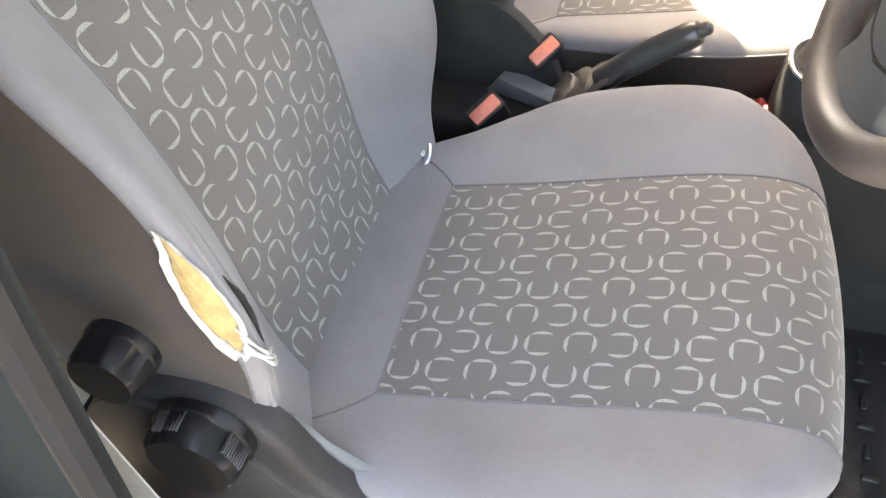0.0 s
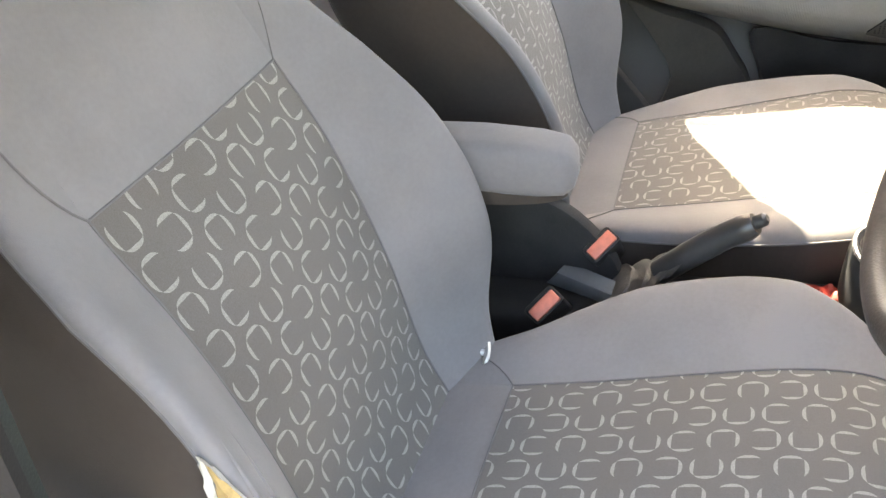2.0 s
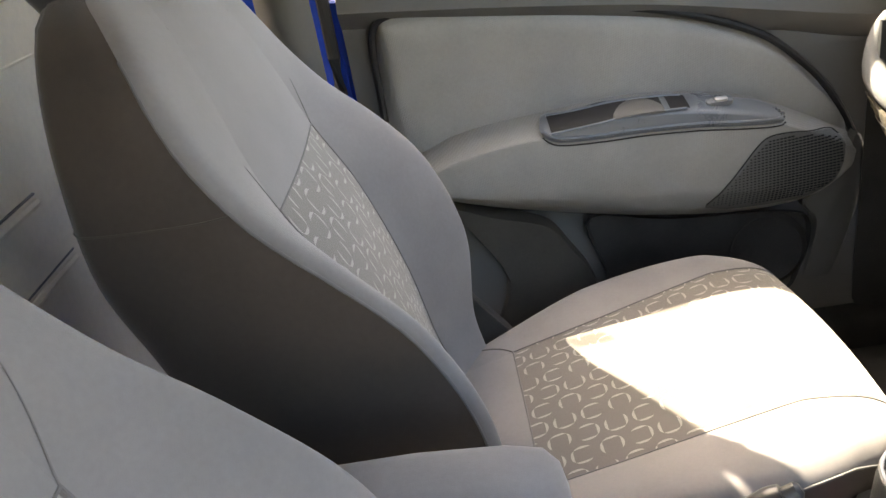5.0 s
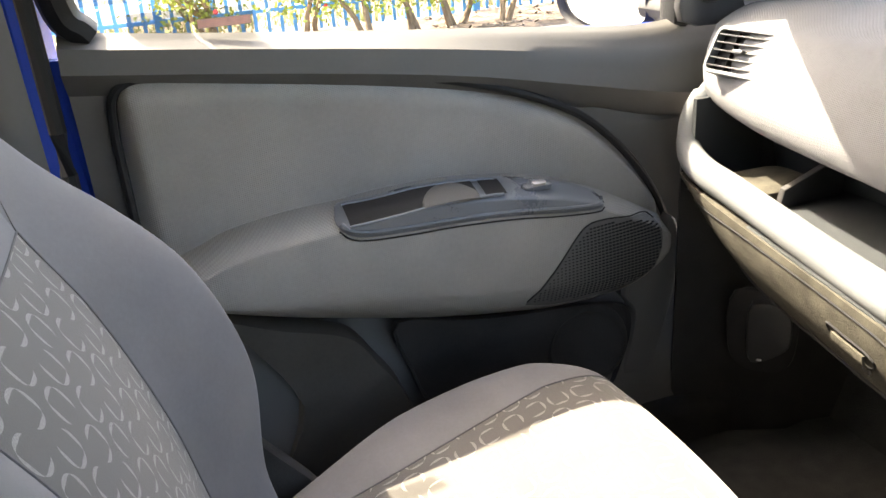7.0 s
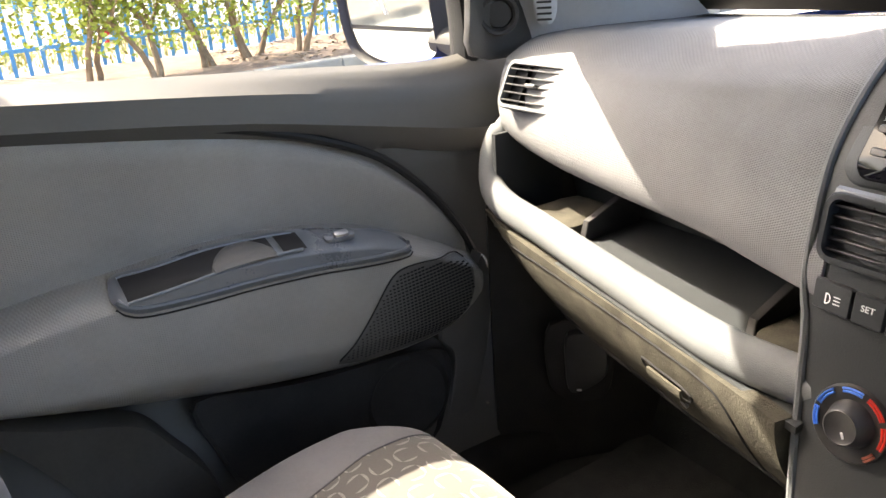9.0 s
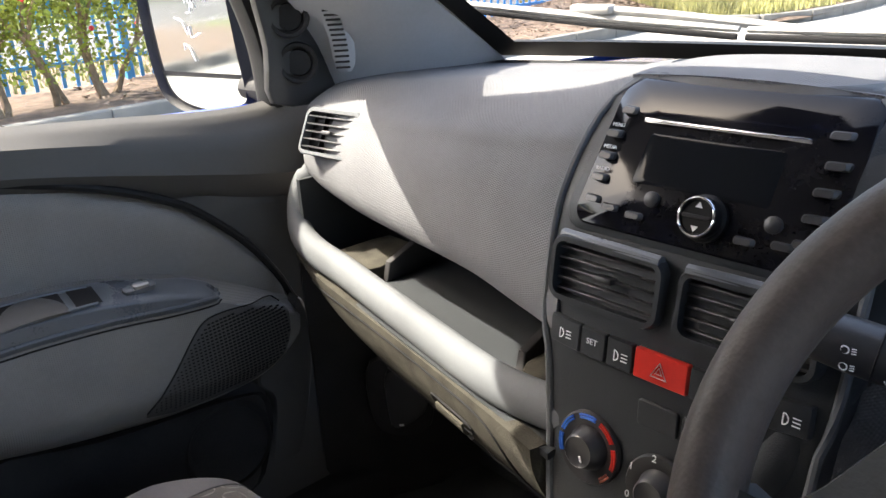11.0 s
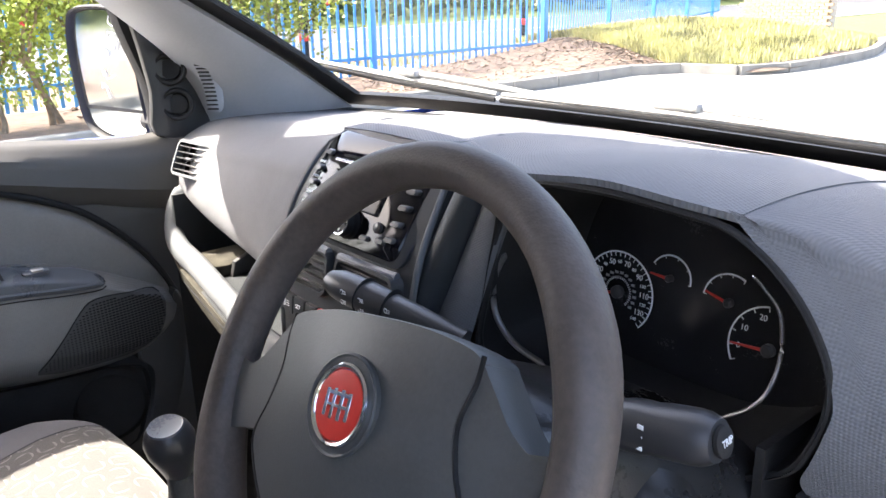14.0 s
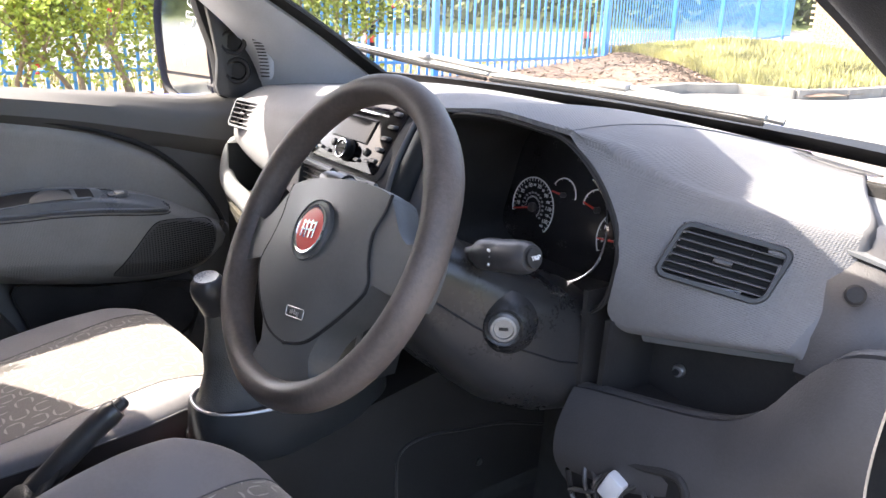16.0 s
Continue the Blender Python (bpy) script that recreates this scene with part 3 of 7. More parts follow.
insert = P("armrest_insert", card_strip(ins_low, ins_top, 0.024, 0.455, 0.0112, 140, 28, 0.0058), SATIN, door, "blue-grey satin armrest insert")
pock_top = lambda y: ins_top(y) - 0.0035
pock_low = lambda y: ins_top(y) - 0.021 + 0.006 * max(0, (y - 0.12) / 0.16)
under(part("pull_pocket", card_strip(pock_low, pock_top, 0.040, 0.236, 0.0140, 100, 16), RUBBER), insert)
for edge in (pock_top, pock_low):
    under(part("pocket_rim", tube([on_card(y, edge(y), 0.0138) for y in np.linspace(0.040, 0.274, 30)], 0.0024, 8), SATIN), insert)
under(part("insert_rim", tube([on_card(y, ins_low(y) + 0.005, 0.0100) for y in np.linspace(0.030, 0.450, 50)], 0.0035, 8), SATIN), insert)
P("armrest_seam", tube([on_card(y, ins_low(y) - 0.003, 0.0005) for y in np.linspace(0.026, 0.452, 50)], 0.0013, 6), RUBBER, door)
under(part("second_pocket", card_strip(pock_low, pock_top, 0.246, 0.280, 0.0144, 16, 12), RUBBER), insert)
under(part("pull_handle", card_strip(lambda y: pock_low(y) - 0.002, lambda y: pock_low(y) + 0.015 * math.sqrt(max(0, 1 - ((y - 0.192) / 0.046) ** 2)), 0.147, 0.237, 0.0168, 30, 10, 0.003), DOORGREY), insert)
sw = part("window_switch", prism(rrect(0.046, 0.017, 0.006), 0.008, facing(*on_card(0.335, 0.946, 0.012), (0.35, 0, 0.94)), 0.003), SATIN)
under(sw, insert)
sw2 = part("switch_key", prism(rrect(0.022, 0.011, 0.004), 0.006, facing(*on_card(0.337, 0.946, 0.0195), (0.35, 0, 0.94)), 0.002), STEEL)
under(sw2, insert)

# speaker grille: a dark field with rows of holes, drawn as small dimples
gr_low = fn([(0.305, 0.766), (0.35, 0.756), (0.432, 0.750), (0.493, 0.753), (0.535, 0.773), (0.556, 0.805), (0.565, 0.838)])
gr_top = fn([(0.305, 0.770), (0.355, 0.824), (0.404, 0.874), (0.433, 0.882), (0.50, 0.874), (0.554, 0.858), (0.565, 0.846)])
gp = P("speaker_grille", card_strip(gr_low, gr_top, 0.305, 0.565, 0.0035, 70, 30, 0.002), DOORGREY, door, "grey speaker grille with rows of small black holes")
P("grille_edge", tube([on_card(y, gr_top(y) + 0.001, 0.0025) for y in np.linspace(0.306, 0.562, 40)], 0.0012, 6), RUBBER, door)
bm = bmesh.new()
for r in range(26):
    for c in range(36):
        y, z = 0.312 + c * 0.0071, 0.753 + r * 0.0052
        if y < 0.556 and gr_low(y) + 0.006 < z < gr_top(y) - 0.007:
            o = on_card(y, z, 0.0050)
            w = 0.0014 + 0.0010 * min(1, max(0, (y - 0.36) / 0.10))
            vs = [bm.verts.new(o + Vector((0, w * 1.15 * a, 0.62 * w * b))) for a, b in ((-1, -0.6), (-0.6, -1), (0.6, -1), (1, -0.6), (1, 0.6), (0.6, 1), (-0.6, 1), (-1, 0.6))]
            bm.faces.new(vs)
holes = under(part("perforation", bm, RUBBER), gp)
holes["kind"] = "stuff"
# lower pocket and speaker bulge
pk = spl([(y, z, 0) for y, z in [(0.10, 0.770), (0.25, 0.742), (0.46, 0.722), (0.515, 0.69), (0.50, 0.60), (0.45, 0.54), (0.25, 0.54), (0.15, 0.60), (0.115, 0.68)]], 4, True)
P("door_pocket", loft([[Vector((-0.800, p.x, p.y)) for p in pk], [Vector((-0.792, 0.3 + (p.x - 0.3) * 0.99, 0.65 + (p.y - 0.65) * 0.99)) for p in pk], [Vector((-0.805, 0.3 + (p.x - 0.3) * 0.94, 0.65 + (p.y - 0.65) * 0.94)) for p in pk], [Vector((-0.822, 0.3 + (p.x - 0.3) * 0.90, 0.65 + (p.y - 0.65) * 0.90)) for p in pk]]), DARK, door, "black moulded door pocket")
P("woofer_ring", lathe([(0.0, 0.004), (0.055, 0.004), (0.066, 0.010), (0.075, 0.004), (0.078, 0.0)], facing(-0.80, 0.43, 0.645, (1, -0.1, 0.1))), DARK, door)
lt = spl([(y, z, 0) for y, z in [(-0.16, 0.838), (-0.08, 0.806), (0.0, 0.780), (0.037, 0.757), (0.066, 0.712), (0.10, 0.655), (0.12, 0.58), (0.10, 0.52), (-0.10, 0.52), (-0.06, 0.66), (-0.12, 0.78)]], 4, True)
P("lower_trim", loft([[Vector((-0.83, p.x, p.y)) for p in lt], [Vector((-0.795, p.x, p.y)) for p in lt], [Vector((-0.787, 0.0 + p.x * 0.96, 0.68 + (p.y - 0.68) * 0.96)) for p in lt]]), DOORLOW, door, "dark grey lower door trim")
ft = spl([(y, z, 0) for y, z in [(0.50, 0.735), (0.575, 0.80), (0.595, 0.85), (0.61, 0.80), (0.60, 0.70), (0.57, 0.60), (0.53, 0.52), (0.49, 0.52), (0.515, 0.62), (0.525, 0.69)]], 4, True)
P("front_trim", loft([[Vector((-0.83, p.x, p.y)) for p in ft], [Vector((-0.802, p.x, p.y)) for p in ft], [Vector((-0.798, 0.55 + (p.x - 0.55) * 0.9, p.y)) for p in ft]]), DOORGREY, door, "grey trim edge ahead of the pocket")
# outer skin and frame
P("outer_skin", grid(lambda u, v: Vector((-0.93 + 0.05 * v**3, lerp(-0.30, 0.80, u), lerp(0.42, 1.21, v) - 0.06 * u * v)), 10, 12, thick=0.012), VANBLUE, door, "blue painted outer door skin")
frame_pts = spl([(-0.875, 0.635, 1.155), (-0.868, 0.625, 1.25), (-0.85, 0.59, 1.345), (-0.815, 0.50, 1.555), (-0.785, 0.31, 1.68), (-0.735, 0.08, 1.765), (-0.735, -0.22, 1.755), (-0.79, -0.275, 1.45), (-0.855, -0.275, 1.28), (-0.872, -0.25, 1.235)], 6)
P("window_frame", tube(frame_pts, 0.022, 8, flat=1.3, up=(1, 0, 0)), RUBBER, door, "black window surround")


def side_glass(u, v):
    y0, y1 = lerp(-0.27, -0.22, v), fn([(0, 0.63), (0.4, 0.56), (0.7, 0.42), (1, 0.20)])(v)
    y = lerp(y0, y1, u)
    z = lerp(sillz(y) - 0.01, 1.74, v)
    return Vector((lerp(-0.872, -0.725, v**1.2), y, z))


P("window_pane", grid(side_glass, 10, 10), PANE, door, "clear side window glass")
PAPER = glass("white_sticker_paper", (0.95, 0.95, 0.95), 0.35, 0.9)
FILM = glass("clear_sticker_film", (1, 0.99, 0.95), 0.5, 0.4)
STICKERS = ((-0.198, -0.119, 1.212, 1.256, PAPER, "white sticker on the window"), (-0.114, -0.036, 1.208, 1.254, FILM, "half clear sticker with a red bar"), (-0.252, -0.193, 1.270, 1.305, FILM, "half clear scuffed sticker"))


def on_pane(y, z):
    k = (z - sillz(y)) / (1.74 - sillz(y))
    return Vector((lerp(-0.872, -0.725, max(0, k) ** 1.2) + 0.002, y, z))


for y0, y1, z0, z1, mt, lb in STICKERS:
    st = P("window_sticker", grid(lambda u, v: on_pane(lerp(y0, y1, u), lerp(z0, z1, v)), 6, 5), mt, door, lb)
    if y1 > -0.1:
        under(part("print_bar", grid(lambda u, v: on_pane(lerp(y0 + 0.004, y1 - 0.004, u), lerp(z0, z1, 0.45 + 0.25 * v)) + Vector((0.001, 0, 0)), 4, 1), STICKER_RED), st)
# sail panel with two small round loudspeakers
sailo = [(0.598, 1.168), (0.70, 1.160), (0.712, 1.20), (0.70, 1.27), (0.675, 1.33), (0.63, 1.375), (0.575, 1.40), (0.585, 1.33), (0.597, 1.25)]
sail = P("sail_panel", prism(spl([(y, z, 0) for y, z in sailo], 3, True), 0.014, Matrix(((0, 0, 1, -0.815), (1, 0, 0, 0), (0, 1, 0, 0), (0, 0, 0, 1))) @ pose(0, 0, 0), 0.005), DARKSMOOTH, door, "black corner panel behind the wing mirror")
for y, z, r in ((0.640, 1.292, 0.030), (0.648, 1.224, 0.030)):
    tw = part("tweeter", lathe([(0, 0.010), (r * 0.62, 0.010), (r * 0.68, 0.006), (r * 0.74, 0.010), (r * 0.82, 0.016), (r * 0.98, 0.017), (r * 1.05, 0.010), (r * 1.05, 0.0)], facing(-0.803, y, z, (0.86, -0.5, 0.06))), DARK)
    under(tw, sail)

# blue body edge, seal and trimmed pillar behind the left door
setting("b_pillar_left", grid(lambda u, v: Vector((lerp(-0.80, -0.66, v**1.5) + 0.025 * math.sin(math.pi * u), lerp(-0.40, -0.315, u), lerp(0.5, 1.76, v))), 6, 20, thick=-0.02), DOORGREY, "grey plastic trimmed pillar behind the passenger seat", "pillar")
setting("door_shut_left", grid(lambda u, v: Vector((lerp(-0.84, -0.90, u) + 0.12 * max(0, v - 0.55) ** 1.3, lerp(-0.315, -0.292, u), lerp(0.45, 1.74, v))), 3, 20, thick=-0.015), VANBLUE, "blue painted door opening edge", "pillar")
setting("door_seal_left", tube([Vector((-0.832 + 0.12 * max(0, v - 0.55) ** 1.3, -0.306, lerp(0.45, 1.74, v))) for v in np.linspace(0, 1, 24)], 0.011, 8), RUBBER, "black rubber door seal", "seal")
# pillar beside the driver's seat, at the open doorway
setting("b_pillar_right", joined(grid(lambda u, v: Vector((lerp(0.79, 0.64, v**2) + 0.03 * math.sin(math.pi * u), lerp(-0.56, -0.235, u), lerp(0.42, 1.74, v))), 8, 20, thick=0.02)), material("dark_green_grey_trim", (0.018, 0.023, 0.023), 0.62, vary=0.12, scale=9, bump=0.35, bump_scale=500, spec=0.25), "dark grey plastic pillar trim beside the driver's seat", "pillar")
setting("door_seal_right", tube([Vector((lerp(0.80, 0.655, v**2), -0.225, lerp(0.42, 1.74, v))) for v in np.linspace(0, 1, 24)], 0.012, 8), RUBBER, "black rubber seal of the open doorway", "seal")
setting("body_side_left", grid(lambda u, v: Vector((lerp(-0.92, -0.70, v**4), lerp(-0.68, -0.31, u), lerp(0.42, 1.82, v))), 4, 16, thick=0.01), VANBLUE, "blue painted body side behind the door", "panel")
setting("body_side_right", grid(lambda u, v: Vector((lerp(0.86, 0.64, v**4), lerp(-0.68, -0.26, u), lerp(0.42, 1.82, v))), 4, 16, thick=-0.01), VANBLUE, "blue painted body side behind the open doorway", "panel")
setting("cant_rail_right", tube([(0.66, y, 1.73 - 0.5 * max(0, y) ** 1.5) for y in np.linspace(-0.64, 0.36, 14)], 0.035, 8), RUBBER, "black seal along the roof edge of the doorway", "seal")
setting("cant_rail_left", tube([(-0.675, y, 1.79 - 0.5 * max(0, y) ** 1.5) for y in np.linspace(-0.64, 0.30, 14)], 0.035, 8), HEADLINER, "pale roof edge trim above the door", "trim")
setting("scuttle", grid(lambda u, v: Vector((lerp(-0.72, 0.66, u), base_y(lerp(-0.70, 0.64, u)) + lerp(0.0, 0.16, v), 1.205 + 0.012 * math.sin(math.pi * v) - 0.02 * v)), 24, 6, thick=-0.01), RUBBER, "black plastic scuttle below the windscreen", "trim")
setting("bonnet", grid(lambda u, v: Vector((lerp(-0.78, 0.72, u), base_y(lerp(-0.70, 0.64, u)) + lerp(0.15, 0.85, v), 1.19 - 0.30 * v**1.8 - 0.05 * (2 * u - 1) ** 4)), 20, 12, thick=-0.01), VANBLUE, "blue painted bonnet ahead of the windscreen", "bonnet")
setting("front_wall_lower", box((MID, 1.30, 0.70), (1.4, 0.7, 0.6), 0.05), RUBBER, "dark body below the bonnet", "panel")


# ---- seats ----
CUSHIONS = {
    True: [(-0.15, 0.690), (-0.08, 0.706), (0.0, 0.718), (0.10, 0.729), (0.20, 0.744), (0.29, 0.755), (0.36, 0.755), (0.408, 0.741), (0.436, 0.712), (0.446, 0.675), (0.438, 0.60)],
    False: [(-0.15, 0.690), (-0.08, 0.706), (0.0, 0.717), (0.12, 0.723), (0.25, 0.731), (0.35, 0.735), (0.415, 0.730), (0.456, 0.708), (0.474, 0.668), (0.475, 0.60)],
}
cush_line, cush_len, SKEW, TALL, FLARE, LEAN = [], [], [0.0], [1.0], [0.0], [False]


def set_cushion(driver):
    """Lays the middle line of a cushion from its rear to its front lip."""
    cush_line[:] = spl([(0, y, z) for y, z in CUSHIONS[driver]], 5)
    cush_len[:] = [0.0]
    SKEW[0] = 0.125 if driver else 0.0
    TALL[0] = 1.0 if driver else 1.15
    LEAN[0] = driver
    FLARE[0] = 0.0 if driver else 0.27
    for a_, b_ in zip(cush_line, cush_line[1:]):
        cush_len.append(cush_len[-1] + (b_ - a_).length)


W_C = fn([(-0.16, 0.19), (-0.08, 0.215), (0.0, 0.245), (0.12, 0.294), (0.24, 0.306), (0.34, 0.292), (0.42, 0.262), (0.47, 0.235), (0.49, 0.22)])


def cush_at(v):
    """Place along the middle line of the cushion at a length."""
    i = max(k for k in range(len(cush_len) - 1) if cush_len[k] <= v + 1e-9)
    t = (v - cush_len[i]) / (cush_len[i + 1] - cush_len[i])
    return cush_line[i].lerp(cush_line[i + 1], min(1, t))


SEAM_V = 0.152


def cushion(s, v):
    """The top of a seat cushion: s across from -1 to 1, v the length along its middle line."""
    m = cush_at(v)
    far = v / cush_len[-1]
    wc, W = lerp(0.149, 0.163 if SKEW[0] else 0.18, min(1, max(0, (v - SEAM_V)) / 0.45)), W_C(m.y * 0.475 / cush_line[-1].y if m.y > 0 else m.y)
    hb = (0.035 if SKEW[0] else 0.028) * min(1, max(0, (m.y + 0.12) / 0.25)) * min(1, max(0.0, (cush_line[-1].y + 0.02 - m.y) / 0.14))
    if s > 0 and not SKEW[0]:
        W = wc + (W - wc) * 0.65
    tip = max(0.0, (far - 0.5) / 0.5)
    if SKEW[0]:
        W = wc + (W - wc) * (1 - (0.55 if s > 0 else 0.25) * tip**2)
    a = abs(s)
    if a <= 0.5:
        x, z = wc * a / 0.5, m.z - 0.004 + 0.006 * math.cos(math.pi * a)
        y = m.y - 0.010 * (a / 0.5) ** 2 * tip
    else:
        t = (a - 0.5) / 0.5
        x = wc + (W - wc) * math.sin(t * math.pi / 2) ** 0.9
        hb = hb * 0.6 if s < 0 and FLARE[0] else hb
        z = m.z - 0.004 + hb * math.sin(math.pi * min(0.60, t * 0.72)) - (0.04 * t**2 if s < 0 and FLARE[0] else 0.022 * t**4)
        y = m.y - (0.075 if s > 0 else 0.05) * t**1.6 * tip**1.5 * (1.0 if SKEW[0] else 0.6) - 0.010 * tip
    fl = FLARE[0] * max(0, min(0.34, y) + 0.06) * (1 if a <= 0.5 else lerp(1, 0.45, (a - 0.5) * 2))
    return Vector((math.copysign(x, s) - SKEW[0] * max(0, y) - fl, y, z))


Y_F = fn([(0.64, -0.050), (0.70, -0.078), (0.765, -0.105), (0.90, -0.134), (1.03, -0.177), (1.12, -0.222), (1.24, -0.272), (1.29, -0.305), (1.328, -0.36)])
W_B = fn([(0.64, 0.20), (0.75, 0.228), (0.85, 0.25), (0.94, 0.259), (1.04, 0.266), (1.12, 0.266), (1.20, 0.250), (1.25, 0.222), (1.285, 0.185), (1.308, 0.13), (1.320, 0.075), (1.326, 0.03)])
W_D = fn([(0.64, 0.20), (0.75, 0.235), (0.82, 0.252), (0.89, 0.253), (0.95, 0.252), (1.01, 0.246), (1.06, 0.240), (1.11, 0.235), (1.16, 0.231), (1.21, 0.223), (1.25, 0.204), (1.277, 0.184), (1.30, 0.150), (1.315, 0.10), (1.322, 0.065), (1.326, 0.03)])
T_B = fn([(0.64, 0.13), (0.9, 0.17), (1.06, 0.165), (1.19, 0.13), (1.29, 0.085), (1.328, 0.03)])
P_B = fn([(0.64, 0.03), (0.75, 0.055), (0.88, 0.09), (1.01, 0.088), (1.10, 0.058), (1.15, 0.026), (1.20, 0.006), (1.24, 0.0)])
C_B = fn([(0.64, 0.130), (0.75, 0.136), (0.98, 0.142), (1.12, 0.146), (1.19, 0.138), (1.285, 0.09), (1.328, 0.015)])


def settle(p):
    """Leans the driver's backrest a little inwards and makes the passenger's a little taller."""
    z = p.z if p.z < 1.12 else 1.12 + (p.z - 1.12) * TALL[0]
    return Vector((p.x - 0.32 * SKEW[0] * max(0, p.z - 0.7), p.y, z))


def back_front(s, z):
    wc, W, y = C_B(z), (W_D if LEAN[0] else W_B)(z), Y_F(z)
    wc = min(wc, W * 0.66)
    if LEAN[0] and s > 0.5:
        W -= 0.28 * max(0, min(z, 1.21) - 1.10)
    a = abs(s)
    if a <= 0.5:
        return settle(Vector((wc * s / 0.5, y + 0.004 * math.cos(math.pi * a), z)))
    t = (a - 0.5) / 0.5
    return settle(Vector((math.copysign(wc + (W - wc) * math.sin(t * math.pi / 2) ** 0.85, s), y + P_B(z) * math.sin(math.pi / 2 * min(1, 1.25 * t)) - 0.018 * t**5, z)))


def back_shell(s, z):
    """Sides and rear of the backrest, from its outer seam round to the other."""
    skew, tall = SKEW[0], TALL[0]
    SKEW[0], TALL[0] = 0.0, 1.0
    e = back_front(1, z)
    SKEW[0], TALL[0] = skew, tall
    yb = Y_F(z) - T_B(z)
    pts = [(e.x, e.y), (e.x + 0.004, lerp(e.y, yb, 0.25)), (e.x * 0.985, lerp(e.y, yb, 0.75)), (e.x * 0.93, yb + 0.006), (e.x * 0.75, yb - 0.004), (0, yb - 0.01)]
    curve = spl([(x, y, z) for x, y in pts], 4)
    k = abs(s) * (len(curve) - 1)
    i = min(int(k), len(curve) - 2)
    p = curve[len(curve) - 1 - i].lerp(curve[len(curve) - 2 - i], k - i)
    return settle(Vector((math.copysign(p.x, s), p.y, z)))


def build_seat(x0, y0, dz, driver):
    set_cushion(driver)
    label = "grey cloth driver's seat with ring-patterned panels and torn bolster" if driver else "grey cloth passenger seat with charcoal ring-patterned panels"
    seat = thing("bucket_seat", label, "seat", "front seats", (x0, y0, 0.42))
    O = Vector((x0, y0, dz))
    L = cush_len[-1]
    mk = lambda name, bm, mat, lab="": under(part(name, shifted(bm, O), mat, None, lab), seat)

    def shifted(bm, o):
        bmesh.ops.translate(bm, vec=o, verts=bm.verts)
        return bm

    # cushion
    mk("cushion_panel", grid(lambda u, v: cushion(lerp(-0.5, 0.5, u), lerp(SEAM_V, L, v)), 16, 40, uv=lambda u, v: (lerp(-0.17, 0.17, u), lerp(SEAM_V, L, v))), PATTERN, "charcoal cloth panel with pale open rings")
    mk("cushion_rear_strip", grid(lambda u, v: cushion(lerp(-0.5, 0.5, u), lerp(0.0, SEAM_V, v)), 14, 12), CLOTH)
    for s in (-1, 1):
        mk("cushion_bolster", grid(lambda u, v: cushion(s * lerp(0.5, 1.0, u), lerp(0.0, L, v)), 16, 56), CLOTH)
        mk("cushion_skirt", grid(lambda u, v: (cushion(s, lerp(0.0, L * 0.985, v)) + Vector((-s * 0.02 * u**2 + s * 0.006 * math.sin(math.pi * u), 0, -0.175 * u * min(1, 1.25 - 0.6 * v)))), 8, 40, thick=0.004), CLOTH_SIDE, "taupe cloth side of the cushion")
        mk("seam", tube([cushion(s * 0.5, lerp(SEAM_V, L * 0.93, k / 40)) + Vector((0, 0, 0.0005)) for k in range(41)], 0.0012, 6), SEAM)
        mk("seam", tube([cushion(s * lerp(0.5, 0.78, k / 12), lerp(SEAM_V, SEAM_V - 0.085, k / 12)) + Vector((0, 0, 0.0006)) for k in range(13)], 0.0011, 6), SEAM)
        mk("seam", tube([cushion(s * 0.995, lerp(0.01, L * 0.95, k / 40)) for k in range(41)], 0.0016, 6), SEAM)
    mk("seam", tube([cushion(lerp(-0.5, 0.5, k / 20), SEAM_V) + Vector((0, 0, 0.0005)) for k in range(21)], 0.0012, 6), SEAM)
    # backrest
    z0, zp, z1 = 0.655, 1.12, 1.326
    mk("backrest_panel", grid(lambda u, v: back_front(lerp(-0.5, 0.5, u), lerp(z0, zp, v)), 16, 36, uv=lambda u, v: (lerp(-0.155, 0.155, u), lerp(z0, zp, v) * 1.03)), PATTERN, "charcoal cloth panel with pale open rings")
    mk("backrest_upper", grid(lambda u, v: back_front(lerp(-0.5, 0.5, u), lerp(zp, z1, v)), 16, 20), CLOTH)
    for s in (-1, 1):
        mk("backrest_bolster", grid(lambda u, v: back_front(s * lerp(0.5, 1.0, u), lerp(z0, z1, v)), 16, 60), CLOTH)
        mk("seam", tube([back_front(s * 0.5, lerp(z0, zp, k / 40)) + Vector((0, 0.0006, 0)) for k in range(41)], 0.0012, 6), SEAM)
        if driver and s > 0:
            mk("seam", tube([back_front(lerp(0.5, 0.93, k / 16), zp + 0.19 * (k / 16)) + Vector((0, 0.0007, 0)) for k in range(17)], 0.0011, 6), SEAM)
        else:
            mk("seam", tube([back_front(s * (0.5 + (0.17 if driver else 0.05) * (k / 16) ** 1.3), zp + (0.095 if driver else 0.05) * k / 16) + Vector((0, 0.0005, 0)) for k in range(17)], [0.0008 - 0.0006 * k / 16 for k in range(17)], 6), SEAM)
        mk("seam", tube([back_front(s * 0.998, lerp(z0, 1.27, k / 40)) for k in range(41)], 0.0016, 6), SEAM)
    mk("seam", tube([back_front(lerp(-0.5, 0.5, k / 20), zp) + Vector((0, 0.0006, 0)) for k in range(21)], 0.0012, 6), SEAM)
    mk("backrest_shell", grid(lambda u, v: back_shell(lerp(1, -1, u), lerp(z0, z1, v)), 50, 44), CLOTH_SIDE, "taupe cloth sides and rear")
    mk("shell_seam", tube([back_shell(s, 1.155 + 0.005 * abs(s)) * 1.0005 for s in np.linspace(-0.995, 0.995, 60)], 0.0009, 6), CLOTH_SIDE)
